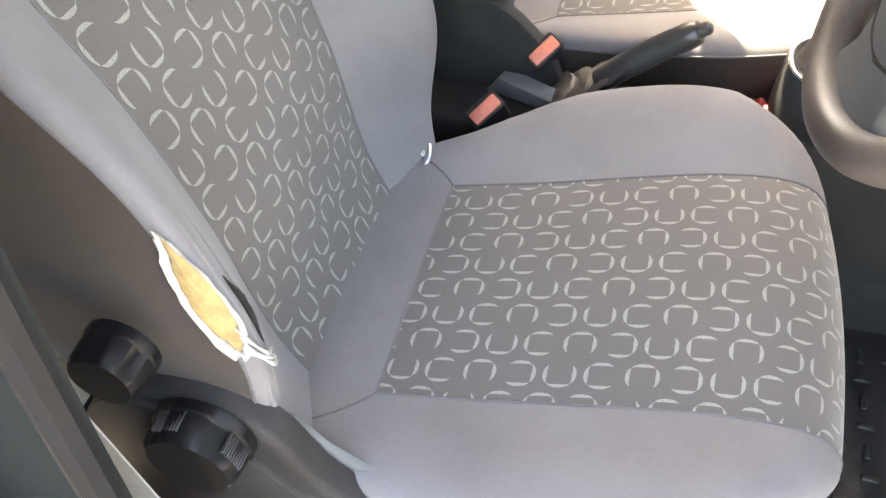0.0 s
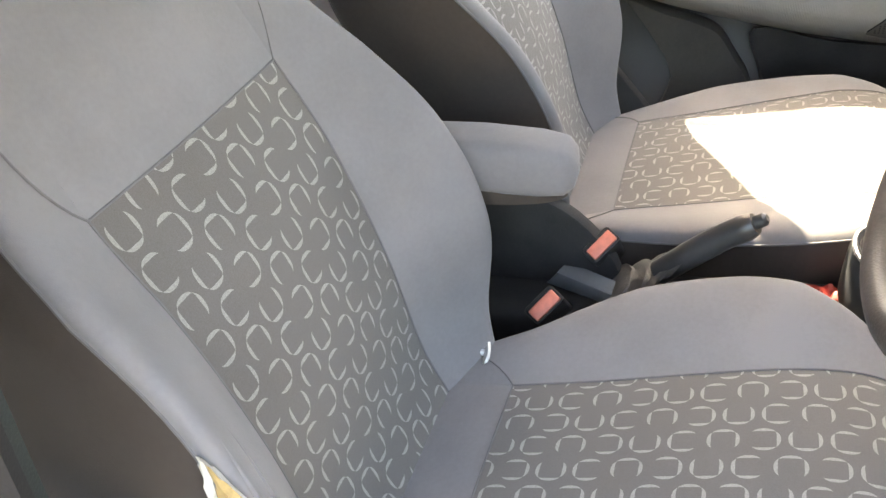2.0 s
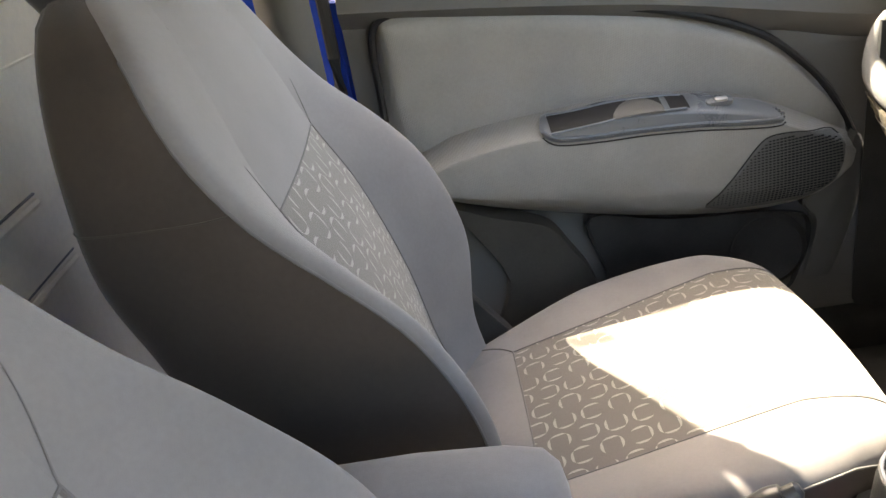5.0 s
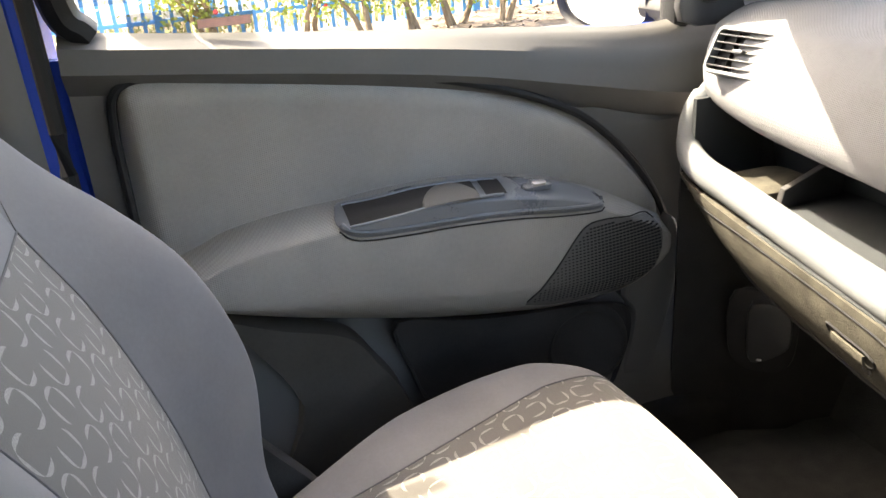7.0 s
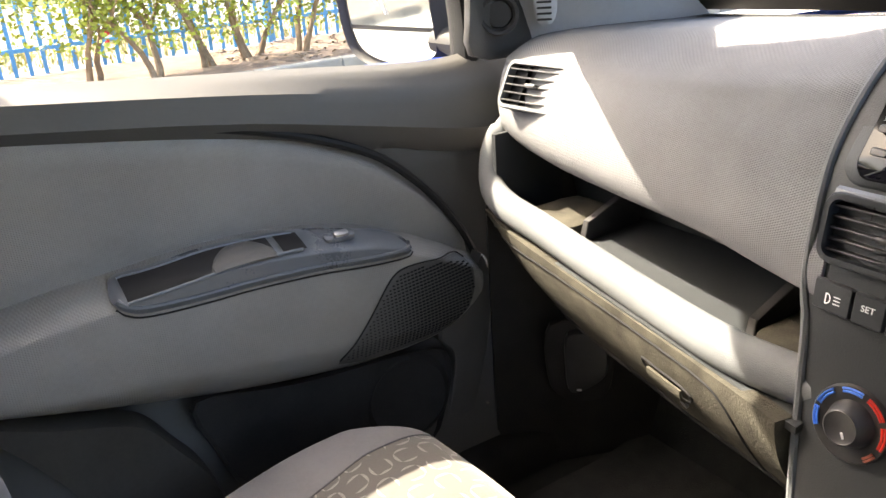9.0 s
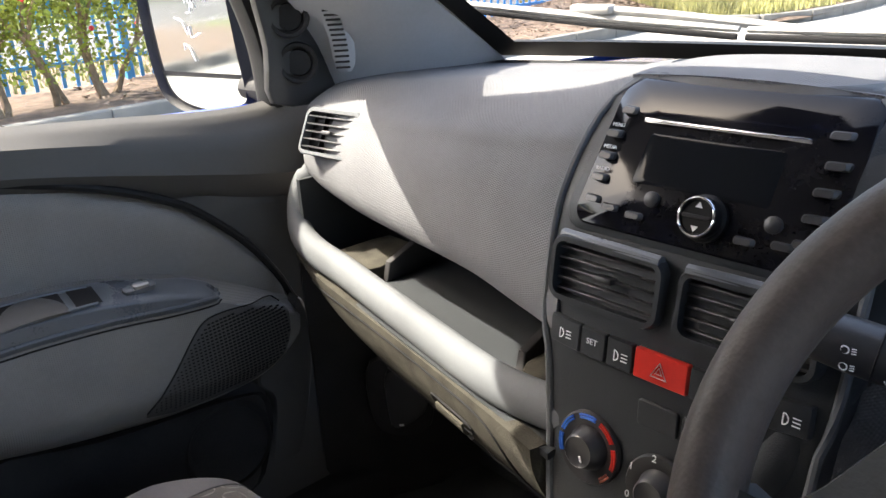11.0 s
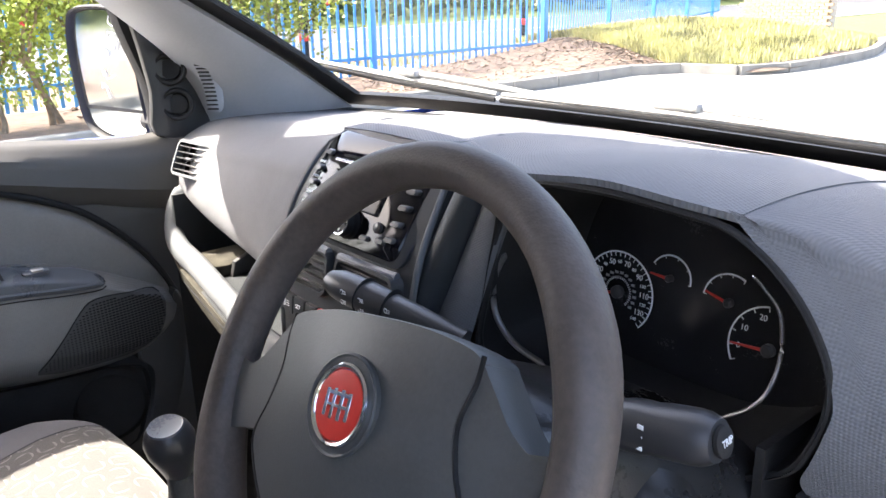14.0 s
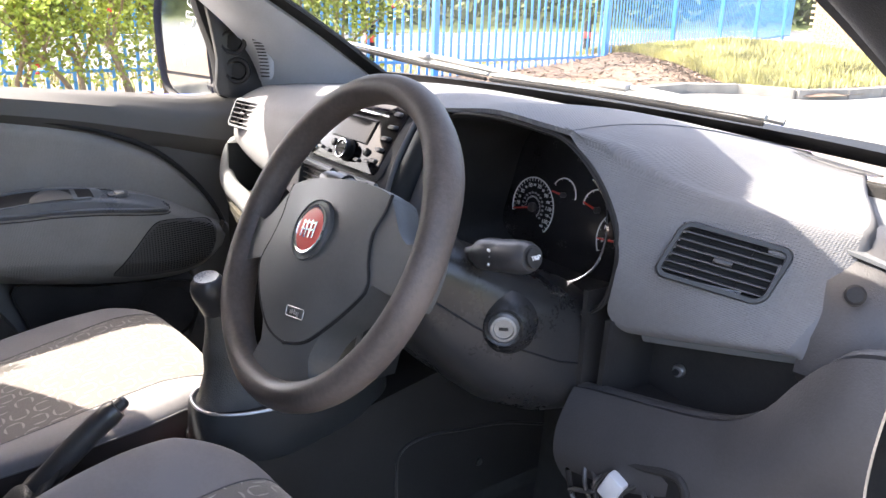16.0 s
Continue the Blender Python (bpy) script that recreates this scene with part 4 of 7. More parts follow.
    # headrest on two chrome posts
    top = settle(Vector((0, Y_F(1.325) - 0.03, 1.322)))
    for s in (-1, 1):
        mk("headrest_collar", lathe([(0, 0.012), (0.010, 0.013), (0.022, 0.012), (0.026, 0.006), (0.026, 0.0), (0.02, -0.02)], Matrix.Translation(top + Vector((s * 0.098, 0.0, 0.0))) @ pose(0, 0, 0, 14, 0, 0), 20), DARKSMOOTH)
        mk("headrest_post", tube([top + Vector((s * 0.098, 0, -0.02)), top + Vector((s * 0.098, -0.028, 0.12))], 0.0065, 10), CHROME)
    hr = [[Vector((0.115 * math.copysign(abs(math.cos(q)) ** 0.6, math.cos(q)) * sc, top.y - 0.035 - 0.03 * h + 0.048 * math.copysign(abs(math.sin(q)) ** 0.6, math.sin(q)) * sc, top.z + 0.103 + 0.16 * h)) for q in (2 * math.pi * k / 24 for k in range(24))] for h, sc in ((0, 0.72), (0.06, 0.9), (0.3, 1.0), (0.7, 1.0), (0.92, 0.9), (1.0, 0.6))]
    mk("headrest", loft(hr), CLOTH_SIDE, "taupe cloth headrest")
    # base and runners
    mk("seat_base", joined(box((0, 0.14, 0.575), (0.44, 0.50, 0.10), 0.03, seg=3), box((-0.19, 0.16, 0.47), (0.05, 0.52, 0.10), 0.008), box((0.19, 0.16, 0.47), (0.05, 0.52, 0.10), 0.008)), DARK, "black seat base on runners")
    mk("hinge_cover", prism(spl([(y, z, 0) for y, z in [(-0.22, 0.66), (-0.02, 0.60), (0.02, 0.66), (-0.03, 0.74), (-0.10, 0.82), (-0.17, 0.84), (-0.22, 0.78)]], 4, True), 0.022, Matrix(((0, 0, 1, 0.255 if driver else -0.28), (1, 0, 0, 0), (0, 1, 0, 0), (0, 0, 0, 1))), 0.006), DARK, "black plastic hinge cover")
    mk("hinge_cover", prism(spl([(y, z, 0) for y, z in ([(-0.22, 0.56), (-0.08, 0.54), (-0.06, 0.60), (-0.08, 0.68), (-0.12, 0.74), (-0.17, 0.76), (-0.22, 0.72)] if driver else [(-0.22, 0.62), (-0.02, 0.58), (0.03, 0.66), (0.015, 0.73), (-0.05, 0.80), (-0.13, 0.82), (-0.21, 0.76)])], 4, True), 0.022, Matrix(((0, 0, 1, -0.275 if driver else 0.25), (1, 0, 0, 0), (0, 1, 0, 0), (0, 0, 0, 1))), 0.006), DARK, "black plastic hinge cover")
    return seat, O, mk


XD, YD, XP, YP = 0.400, -0.139, -0.310, -0.086
driver_seat, OD, _ = build_seat(XD, YD, 0.025, True)
build_seat(XP, YP, 0.0, False)
set_cushion(True)


def knob(c, r, deep, parent, name, label, teeth):
    """A ribbed adjusting knob that faces the doorway."""
    n = 48
    m = facing(*c, (1, 0, 0.05))
    rings = []
    for h, sc in ((0, 1.05), (deep * 0.25, 1.06), (deep * 0.3, 1.0), (deep * 0.85, 0.96), (deep, 0.84)):
        rings.append([m @ Vector((r * sc * (1 - (0.09 if (math.cos(teeth * q) < -0.25 and 0.2 < h / deep < 0.99) else 0)) * math.cos(q), r * sc * (1 - (0.09 if (math.cos(teeth * q) < -0.25 and 0.2 < h / deep < 0.99) else 0)) * math.sin(q), h)) for q in (2 * math.pi * k / n for k in range(n))])
    return P(name, loft(rings), KNOB, parent, label)


knob((0.672, -0.268, 0.948), 0.028, 0.034, driver_seat, "lumbar_knob", "black adjusting knob with flat grips", 6)
k2 = knob((0.672, -0.232, 0.842), 0.041, 0.036, driver_seat, "recline_knob", "large black knob with ribbed grips", 4)
for a in range(4):
    m = facing(0.687, -0.232, 0.842, (1, 0, 0.05)) @ pose(0, 0, 0, 0, 0, 90 * a + 20)
    bm = joined(*[box((0.0385, -0.012 + 0.003 * k, 0.004), (0.004, 0.0014, 0.018), 0.0004, m=m, seg=1) for k in range(9)])
    under(part("grip_ribs", bm, DARKSMOOTH), k2)
P("side_shield", prism(spl([(y, z, 0) for y, z in [(-0.33, 0.62), (0.10, 0.655), (0.12, 0.68), (-0.06, 0.715), (-0.14, 0.765), (-0.18, 0.845), (-0.25, 0.88), (-0.33, 0.83)]], 5, True), 0.03, Matrix(((0, 0, 1, 0.640), (1, 0, 0, 0), (0, 1, 0, 0), (0, 0, 0, 1))), 0.01, 3), DARK, driver_seat, "black plastic seat side shield")

P("side_bracket", prism([(-0.225, 0.83), (-0.175, 0.823), (-0.150, 0.785), (-0.10, 0.745), (-0.03, 0.725), (-0.03, 0.700), (-0.20, 0.70)], 0.006, Matrix(((0, 0, 1, 0.632), (1, 0, 0, 0), (0, 1, 0, 0), (0, 0, 0, 1))), 0.001), material("pale_green_grey_steel", (0.105, 0.113, 0.112), 0.45, vary=0.08, scale=20, spec=0.4), driver_seat, "pale painted steel bracket under the cushion")
# torn cover on the outer bolster: a hole through to foam, with pale backing round it
def bolster_spot(t, z, lift):
    """A point on the driver's outer bolster, t across from its middle seam to its edge seam."""
    if t > 1:
        return back_front(1, z) + OD + Vector((0.004 * (t - 1) + lift, -0.12 * (t - 1), 0))
    s = 0.5 + 0.5 * min(t, 0.985)
    p = back_front(s, z) + OD
    q = back_front(s - 0.02, z) - back_front(s + 0.02, z)
    r = back_front(s, z + 0.01) - back_front(s, z - 0.01)
    nrm = q.cross(r).normalized()
    if nrm.y < 0:
        nrm = -nrm
    return p + nrm * lift


def torn_ring(scale, lift, jag, seed):
    rnd = random.Random(seed)
    out = []
    for k in range(40):
        a = 2 * math.pi * k / 40
        long, wide = 0.058 * math.cos(a), 0.145 * math.sin(a) * (0.55 + 0.45 * abs(math.sin(a))) * (1.0 - 0.35 * math.cos(a))
        j = 1 + jag * rnd.uniform(-1, 1)
        out.append(bolster_spot(0.93 + wide * scale * j * 1.15, 0.955 + long * scale * j, lift))
    return out


tear = P("torn_cover", loft([torn_ring(1.0, 0.0015, 0.06, 3), torn_ring(1.0, 0.006, 0.08, 4), torn_ring(0.93, 0.0045, 0.10, 5), torn_ring(0.89, 0.0012, 0.06, 6)], caps=False), BACKING, driver_seat, "frayed white backing round a tear")
bm = loft([torn_ring(0.88, 0.0010, 0.05, 6), torn_ring(0.5, 0.0030, 0.15, 8), torn_ring(0.2, 0.0015, 0.15, 9)])
under(part("exposed_foam", bm, FOAM, None, "yellow foam laid bare by the tear"), tear)
rnd = random.Random(11)
for k in range(7):
    z = 0.892 + 0.02 * rnd.random()
    under(part("loose_thread", tube(spl([bolster_spot(0.84, z + 0.004 * k, 0.004), bolster_spot(0.76, z - 0.006, 0.012), bolster_spot(0.66 - 0.05 * rnd.random(), z - 0.018 - 0.008 * rnd.random(), 0.006)], 4), 0.0009 + 0.0006 * (k == 0), 5), BACKING), tear)
P("worn_slit", tube(spl([bolster_spot(0.55, 0.955, 0.001), bolster_spot(0.50, 0.92, 0.002), bolster_spot(0.56, 0.885, 0.001)], 5), [0.0005, 0.001, 0.002, 0.003, 0.0035, 0.003, 0.0035, 0.003, 0.002, 0.001, 0.0005], 6), RUBBER, driver_seat, "thin worn slit in the cloth")
# wrinkles running down the bolster
for t, zt_, zb_ in ((0.42, 1.01, 0.81), (0.62, 1.03, 0.80), (0.30, 0.93, 0.77), (0.72, 0.87, 0.75)):
    P("cloth_fold", tube([bolster_spot(t + 0.06 * math.sin(k * 0.4 + t * 9), lerp(zt_, zb_, k / 14), -0.0012) for k in range(15)], [0.0004 + 0.0034 * math.sin(math.pi * k / 14) for k in range(15)], 8), CLOTH, driver_seat)

# folding armrest on the driver's seat
arm_l = [(-0.34, 0.955, 0.032, 0.036), (-0.28, 0.955, 0.036, 0.037), (-0.20, 0.955, 0.037, 0.037), (-0.13, 0.952, 0.036, 0.035), (-0.100, 0.950, 0.032, 0.031), (-0.089, 0.949, 0.022, 0.022), (-0.085, 0.948, 0.006, 0.008)]
arm = [[Vector((0.088 + w * math.copysign(abs(math.cos(q)) ** 0.55, math.cos(q)), y, z + h * math.copysign(abs(math.sin(q)) ** 0.55, math.sin(q)))) for q in (2 * math.pi * k / 24 for k in range(24))] for y, z, w, h in arm_l]
rest = P("armrest", loft(arm), CLOTH, driver_seat, "grey cloth folding armrest")
under(part("armrest_base", loft([[Vector((0.088 + 0.033 * math.cos(q), -0.215 + 0.115 * math.sin(q), z)) for q in (2 * math.pi * k / 24 for k in range(24))] for z in (0.908, 0.918, 0.93)]), CLOTH_SIDE), rest)

# belt buckles and anchors
def buckle(x, y, z, lean, name, label):
    m = pose(x, y, z, *lean)
    b = thing(name, label, "seat belt", "belt buckles", (x, y, z - 0.05))
    P("buckle_body", prism(rrect(0.030, 0.052, 0.006), 0.085, m @ pose(0, 0, -0.085, 0, 0, 0), 0.003), DARK, b)
    P("release_button", prism(rrect(0.019, 0.044, 0.003), 0.006, m @ pose(0.002, 0, 0.0005), 0.002), BUCKLE_RED, b, "worn red release button")
    P("strap", tube(spl([m @ Vector((0, 0, -0.08)), m @ Vector((0, -0.01, -0.12)), m @ Vector((0.0, -0.02, -0.17))], 4), 0.016, 8, flat=0.25), BELT, b)
    return b


buckle(-0.036, -0.083, 0.747, (35, 25, 60), "belt_buckle", "black belt buckle with a red button beside the passenger seat")
buckle(0.086, -0.140, 0.728, (35, 25, 60), "belt_buckle", "black belt buckle with a red button beside the driver's seat")
belt = thing("seat_belt", "pale grey belt webbing beside the driver's seat", "seat belt", at=(0.72, -0.30, 0.8))
P("webbing", grid(lambda u, v: Vector((lerp(0.735, 0.70, v), lerp(-0.245, -0.285, u) + lerp(-0.10, 0.03, 1 - v), lerp(0.60, 1.15, v))), 2, 10, thick=0.0015), material("pale_webbing", (0.36, 0.36, 0.34), 0.8, vary=0.08, scale=90, bump=0.4, bump_scale=900), belt)
for ob_, x, y, z in ((0, 0.189, -0.195, 0.735), (1, -0.545, -0.183, 0.690)):
    a = thing("belt_anchor", "small pale steel belt anchor in the seat gap", "bracket", "belt anchors", (x, y, z))
    P("plate", prism(spl([(p, q, 0) for p, q in [(-0.03, -0.012), (0.02, -0.014), (0.034, 0), (0.02, 0.014), (-0.03, 0.012)]], 4, True), 0.004, pose(x, y, z, 50, 0, 20), 0.001), STEEL, a)
    P("bolt", lathe([(0.008, 0), (0.008, 0.006), (0.005, 0.008)], pose(x, y, z, 50, 0, 20) @ pose(0.012, 0, 0.003), 12), STEEL, a)


# ---- dashboard ----
dash = thing("dashboard", "grained grey dashboard with an open shelf, glovebox and centre console", "dashboard", at=(MID, 0.75, 0.75))
crest_y = fn([(-0.79, 0.665), (-0.634, 0.660), (-0.422, 0.645), (-0.247, 0.620), (-0.156, 0.600), (-0.03, 0.592), (0.10, 0.592), (0.16, 0.555), (0.251, 0.530), (0.339, 0.527), (0.413, 0.530), (0.470, 0.541), (0.505, 0.556), (0.54, 0.580), (0.57, 0.606), (0.60, 0.632), (0.65, 0.663), (0.69, 0.685), (0.73, 0.706)])
crest_z = fn([(-0.79, 1.180), (-0.634, 1.197), (-0.422, 1.218), (-0.247, 1.236), (-0.156, 1.252), (-0.03, 1.258), (0.10, 1.252), (0.16, 1.253), (0.251, 1.265), (0.339, 1.274), (0.413, 1.270), (0.470, 1.263), (0.505, 1.252), (0.54, 1.236), (0.57, 1.221), (0.60, 1.210), (0.65, 1.199), (0.69, 1.192), (0.73, 1.187)])


def top_point(u, v):
    x = lerp(-0.79, 0.73, u)
    y0, z0 = crest_y(x), crest_z(x)
    y1 = base_y(max(-0.7, min(0.64, x))) - 0.012
    t = v
    z = lerp(z0, 1.196, t**1.6) + 0.012 * math.sin(math.pi * min(1, t * 1.1)) * (1 - t)
    return Vector((x, lerp(y0, y1, t), z))


U_IN = (-0.146 + 0.79) / 1.52
U_OUT = (0.458 + 0.79) / 1.52
P("top_panel", grid(lambda u, v: top_point(lerp(U_IN, U_OUT, u), v), 44, 24, uv=lambda u, v: (1.52 * lerp(U_IN, U_OUT, u), 0.42 * v), thick=-0.006), GRAINED, dash, "grained grey dashboard top")
P("demister_slot", joined(tube([top_point(k / 60, 0.90) + Vector((0, 0, 0.0012)) for k in range(5, 56)], 0.0035, 6, flat=0.4), tube([top_point(k / 60, 0.86) + Vector((0, 0, 0.0006)) for k in range(5, 56)], 0.0018, 6, flat=0.4)), STACK, dash, "long narrow demister slot")

LIP = [(-0.775, 0.625, 1.075), (-0.762, 0.615, 1.055), (-0.646, 0.600, 1.033), (-0.495, 0.575, 1.029), (-0.324, 0.540, 1.033), (-0.216, 0.505, 1.035), (-0.148, 0.482, 1.037)]
lip_y, lip_z = fn([(p[0], p[1]) for p in LIP]), fn([(p[0], p[2]) for p in LIP])


def face_point(u, v):
    x = lerp(-0.778, -0.146, u)
    bow = 0.030 * math.sin(math.pi * v) * math.sin(math.pi * min(1, 0.10 + u * 0.85)) + 0.004
    y = lerp(crest_y(x), lip_y(x), v) - bow
    z = lerp(crest_z(x), lip_z(x), v) + 0.010 * math.sin(math.pi * v)
    if v > 0.94:
        y += 0.9 * (v - 0.94) ** 1.0 * 0.35
    return Vector((x, y, z))


def rolled(u):
    """Outline of the dashboard before the passenger, from the lip over the rounded crest to the windscreen."""
    x = lerp(-0.778, -0.146, u)
    ut = (x + 0.79) / 1.52
    return spl([face_point(u, v) for v in (1.0, 0.97, 0.85, 0.68, 0.5, 0.34, 0.2)] + [top_point(ut, t) for t in (0.10, 0.22, 0.38, 0.58, 0.8, 1.0)], 4)


ROLL = [rolled(k / 70) for k in range(71)]
for k in range(50, 71):            # the panel swells up to the centre cowl
    for j in range(49):
        ROLL[k][j] += Vector((0, -0.001, 0.0052)) * ((k - 50) / 20) ** 2 * min(1, max(0, (j - 22) / 8))
P("passenger_panel", grid(lambda u, v: ROLL[round(u * 70)][round(v * 48)], 70, 48, uv=lambda u, v: (0.65 * u, 0.66 * v), thick=0.006), GRAINED, dash, "bulging grained panel before the passenger")
P("left_end", loft([[Vector((-0.782 - e, y, z)) for y, z in ((0.68, 1.17), (0.645, 1.14), (0.635, 1.09), (0.64, 1.05), (0.63, 1.00), (0.64, 0.92), (0.70, 0.90), (0.90, 1.0), (0.93, 1.17))] for e in (0.0, 0.012)]), PLASTIC, dash)

P("crest_edge", tube([Vector((x, crest_y(x) + 0.004, crest_z(x) - 0.0055)) for x in np.linspace(-0.150, 0.15, 24)], 0.0075, 10), PLASTIC, dash, "rounded edge of the dashboard top")
# side air vent before the passenger
def slats_vent(c, out, w, h, n, parent, name, label, skew=0.0, rim=STACK, tall=0.008, up=(0, 0, 1), m=None):
    m = m or facing(*c, out, up)
    sk = Matrix(((1, skew, 0, 0), (0, 1, 0, 0), (0, 0, 1, 0), (0, 0, 0, 1)))
    outer, inner_ = rrect(w, h, 0.014, 6), rrect(w - 0.012, h - 0.012, 0.009, 6)
    rings = [[m @ sk @ Vector((p[0], p[1], z)) for p in ring] for ring, z in ((outer, -0.03), (outer, tall * 0.6), ([(a * 0.97, b * 0.96) for a, b in outer], tall), (inner_, tall), (inner_, -0.012))]
    v = P(name, loft(rings, caps=False), rim, parent, label)
    under(part("vent_cavity", loft([[m @ sk @ Vector((p[0], p[1], z)) for p in inner_] for z in (-0.0125, -0.011)]), RUBBER), v)
    ww, hh = w - 0.014, h - 0.014
    for k in range(n):
        y = -hh / 2 + hh * (k + 0.5) / n
        under(part("slat", box((0, 0, 0), (ww, 0.0022, 0.012), 0.0006, m=m @ sk @ pose(0, y, -0.003, 6, 0, 0), seg=1), DARKSMOOTH), v)
    under(part("vent_tab", box((0, 0, 0), (0.020, 0.006, 0.012), 0.002, m=m @ sk @ pose(0, 0, 0.003)), DARKSMOOTH), v)
    for sx in (-0.22, 0.22):
        under(part("vane", box((0, 0, 0), (0.0018, hh, 0.008), 0.0005, m=m @ sk @ pose(ww * sx, 0, -0.008), seg=1), KNOB), v)
    return v


slats_vent((-0.672, 0.607, 1.137), (0.10, -0.93, 0.36), 0.118, 0.070, 5, dash, "side_vent", "slatted side air vent", skew=0.12, rim=PLASTIC, tall=0.004)
VX, VY = Vector((0.0905, 0.0585, -0.018)).normalized(), Vector((0.006, 0.030, 0.054)).normalized()
VZ = VX.cross(VY).normalized()
VY = VZ.cross(VX)
DVENT = Matrix.Translation(Vector((0.624, 0.617, 1.145)) + VZ * 0.012) @ Matrix((VX, VY, VZ)).transposed().to_4x4()
slats_vent(None, None, 0.120, 0.068, 6, dash, "side_vent", "large slatted air vent before the driver", skew=0.25, rim=STACK, m=DVENT)

# open shelf, its rail, and the glovebox below
P("shelf", joined(
    grid(lambda u, v: Vector((lerp(-0.75, -0.14, u), lerp(lerp(0.585, 0.47, u), 0.745, v), 0.915 + 0.01 * v)), 16, 6, thick=-0.008),
    grid(lambda u, v: Vector((lerp(-0.75, -0.14, u), 0.745 - 0.03 * v, lerp(0.918, 1.06, v))), 16, 5, thick=-0.008),
    grid(lambda u, v: Vector((-0.752 + 0.0 * u, lerp(0.59, 0.75, u), lerp(0.915, 1.06, v))), 4, 4, thick=0.008)), STACK, dash, "dark open shelf with a ribbed floor")
P("shelf_mat", grid(lambda u, v: Vector((lerp(-0.60, -0.27, u), lerp(lerp(0.56, 0.505, u), 0.715, v), 0.9225)), 24, 6, thick=0.003), material("olive_rubber_mat", (0.10, 0.095, 0.08), 0.8, vary=0.2, scale=20, bump=0.9, bump_scale=260, kind="hex"), dash, "ribbed rubber shelf mat")
for x, w in ((-0.655, 0.11), (-0.20, 0.10)):
    P("cup_ledge", prism(rrect(w, 0.13, 0.03), 0.030, pose(x, 0.655 if x < -0.4 else 0.60, 0.918), 0.006), SPECKLED, dash)
for x, y0 in ((-0.595, 0.60), (-0.262, 0.53)):
    P("shelf_divider", prism([(y0 + 0.02, 0.918), (y0 + 0.13, 0.918), (y0 + 0.14, 1.0), (y0 + 0.11, 0.985), (y0 + 0.03, 0.955)], 0.010, Matrix(((0, 0, 1, x), (1, 0, 0, 0), (0, 1, 0, 0), (0, 0, 0, 1))), 0.003), DARKSMOOTH, dash)
RAIL = [(-0.770, 0.640, 1.065), (-0.777, 0.618, 1.035), (-0.772, 0.600, 1.000), (-0.750, 0.588, 0.972), (-0.70, 0.581, 0.957), (-0.622, 0.573, 0.951), (-0.472, 0.549, 0.944), (-0.36, 0.529, 0.941), (-0.240, 0.505, 0.944), (-0.135, 0.503, 0.949)]
P("shelf_rail", tube(spl(RAIL, 8), [0.016] * 4 + [0.019] * 69, 16, flat=1.3), PLASTIC, dash, "rounded grey rail along the shelf")
gl_top = fn([(-0.77, 0.94), (-0.70, 0.93), (-0.5, 0.922), (-0.3, 0.922), (-0.12, 0.925)])
gl_bot = fn([(-0.77, 0.925), (-0.72, 0.876), (-0.675, 0.838), (-0.60, 0.814), (-0.50, 0.806), (-0.40, 0.806), (-0.30, 0.808), (-0.207, 0.815), (-0.11, 0.82)])
gl_y = fn([(-0.77, 0.605), (-0.675, 0.583), (-0.57, 0.566), (-0.43, 0.542), (-0.30, 0.516), (-0.2, 0.494), (-0.11, 0.47)])


def glove(u, v):
    x = lerp(-0.768, -0.150, u)
    z = lerp(gl_top(x), gl_bot(x), v)
    return Vector((x, gl_y(x) - 0.008 * math.sin(math.pi * v * 0.9) + 0.060 * v**1.3, z))


# shade of the downturned panel is put into its dark colour
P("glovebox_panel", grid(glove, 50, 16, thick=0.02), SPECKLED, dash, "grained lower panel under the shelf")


def glove_face(u, v, out=0.0205):
    n = (glove(u + 0.01, v) - glove(u - 0.01, v)).cross(glove(u, v + 0.01) - glove(u, v - 0.01)).normalized()
    return glove(u, v) + n * (out if n.y < 0 else -out)


lid = [(0.06, 0.75), (0.065, 0.45), (0.10, 0.22), (0.25, 0.12), (0.5, 0.09), (0.72, 0.09), (0.81, 0.10), (0.865, 0.16), (0.90, 0.36), (0.915, 0.70), (0.91, 0.97)]
P("glovebox_gap", tube([glove_face(p.x, p.y) for p in spl([(a, b, 0) for a, b in lid], 6)], 0.0015, 6), RUBBER, dash, "dark gap round the glovebox lid")
edge_ = [(0.645, 0.36), (0.70, 0.355), (0.76, 0.36), (0.785, 0.42), (0.765, 0.54), (0.71, 0.57), (0.665, 0.53)]
P("latch_gap", tube([glove_face(p.x, p.y) for p in spl([(a, b, 0) for a, b in edge_], 5, True)], 0.0018, 6, True), RUBBER, dash, "dark gap round the latch")
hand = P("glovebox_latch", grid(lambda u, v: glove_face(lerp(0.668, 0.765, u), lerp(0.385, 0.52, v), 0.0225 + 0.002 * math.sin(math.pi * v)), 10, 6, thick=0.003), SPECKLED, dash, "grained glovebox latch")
under(part("latch_lock", lathe([(0.006, 0), (0.006, 0.003), (0.002, 0.003)], facing(*glove_face(0.75, 0.60), (-0.18, -0.9, -0.4)), 14), STEEL), hand)
P("under_panel", grid(lambda u, v: Vector((lerp(-0.76, -0.11, u), lerp(gl_y(lerp(-0.76, -0.11, u)) + 0.035, 0.92, v), lerp(gl_bot(lerp(-0.76, -0.11, u)), 0.80, v))), 16, 5, thick=0.01), RUBBER, dash)

# centre console
def stack_y(z):
    return fn([(0.80, 0.452), (0.88, 0.466), (0.95, 0.478), (1.04, 0.486), (1.10, 0.497), (1.16, 0.514), (1.22, 0.552), (1.262, 0.592)])(z)


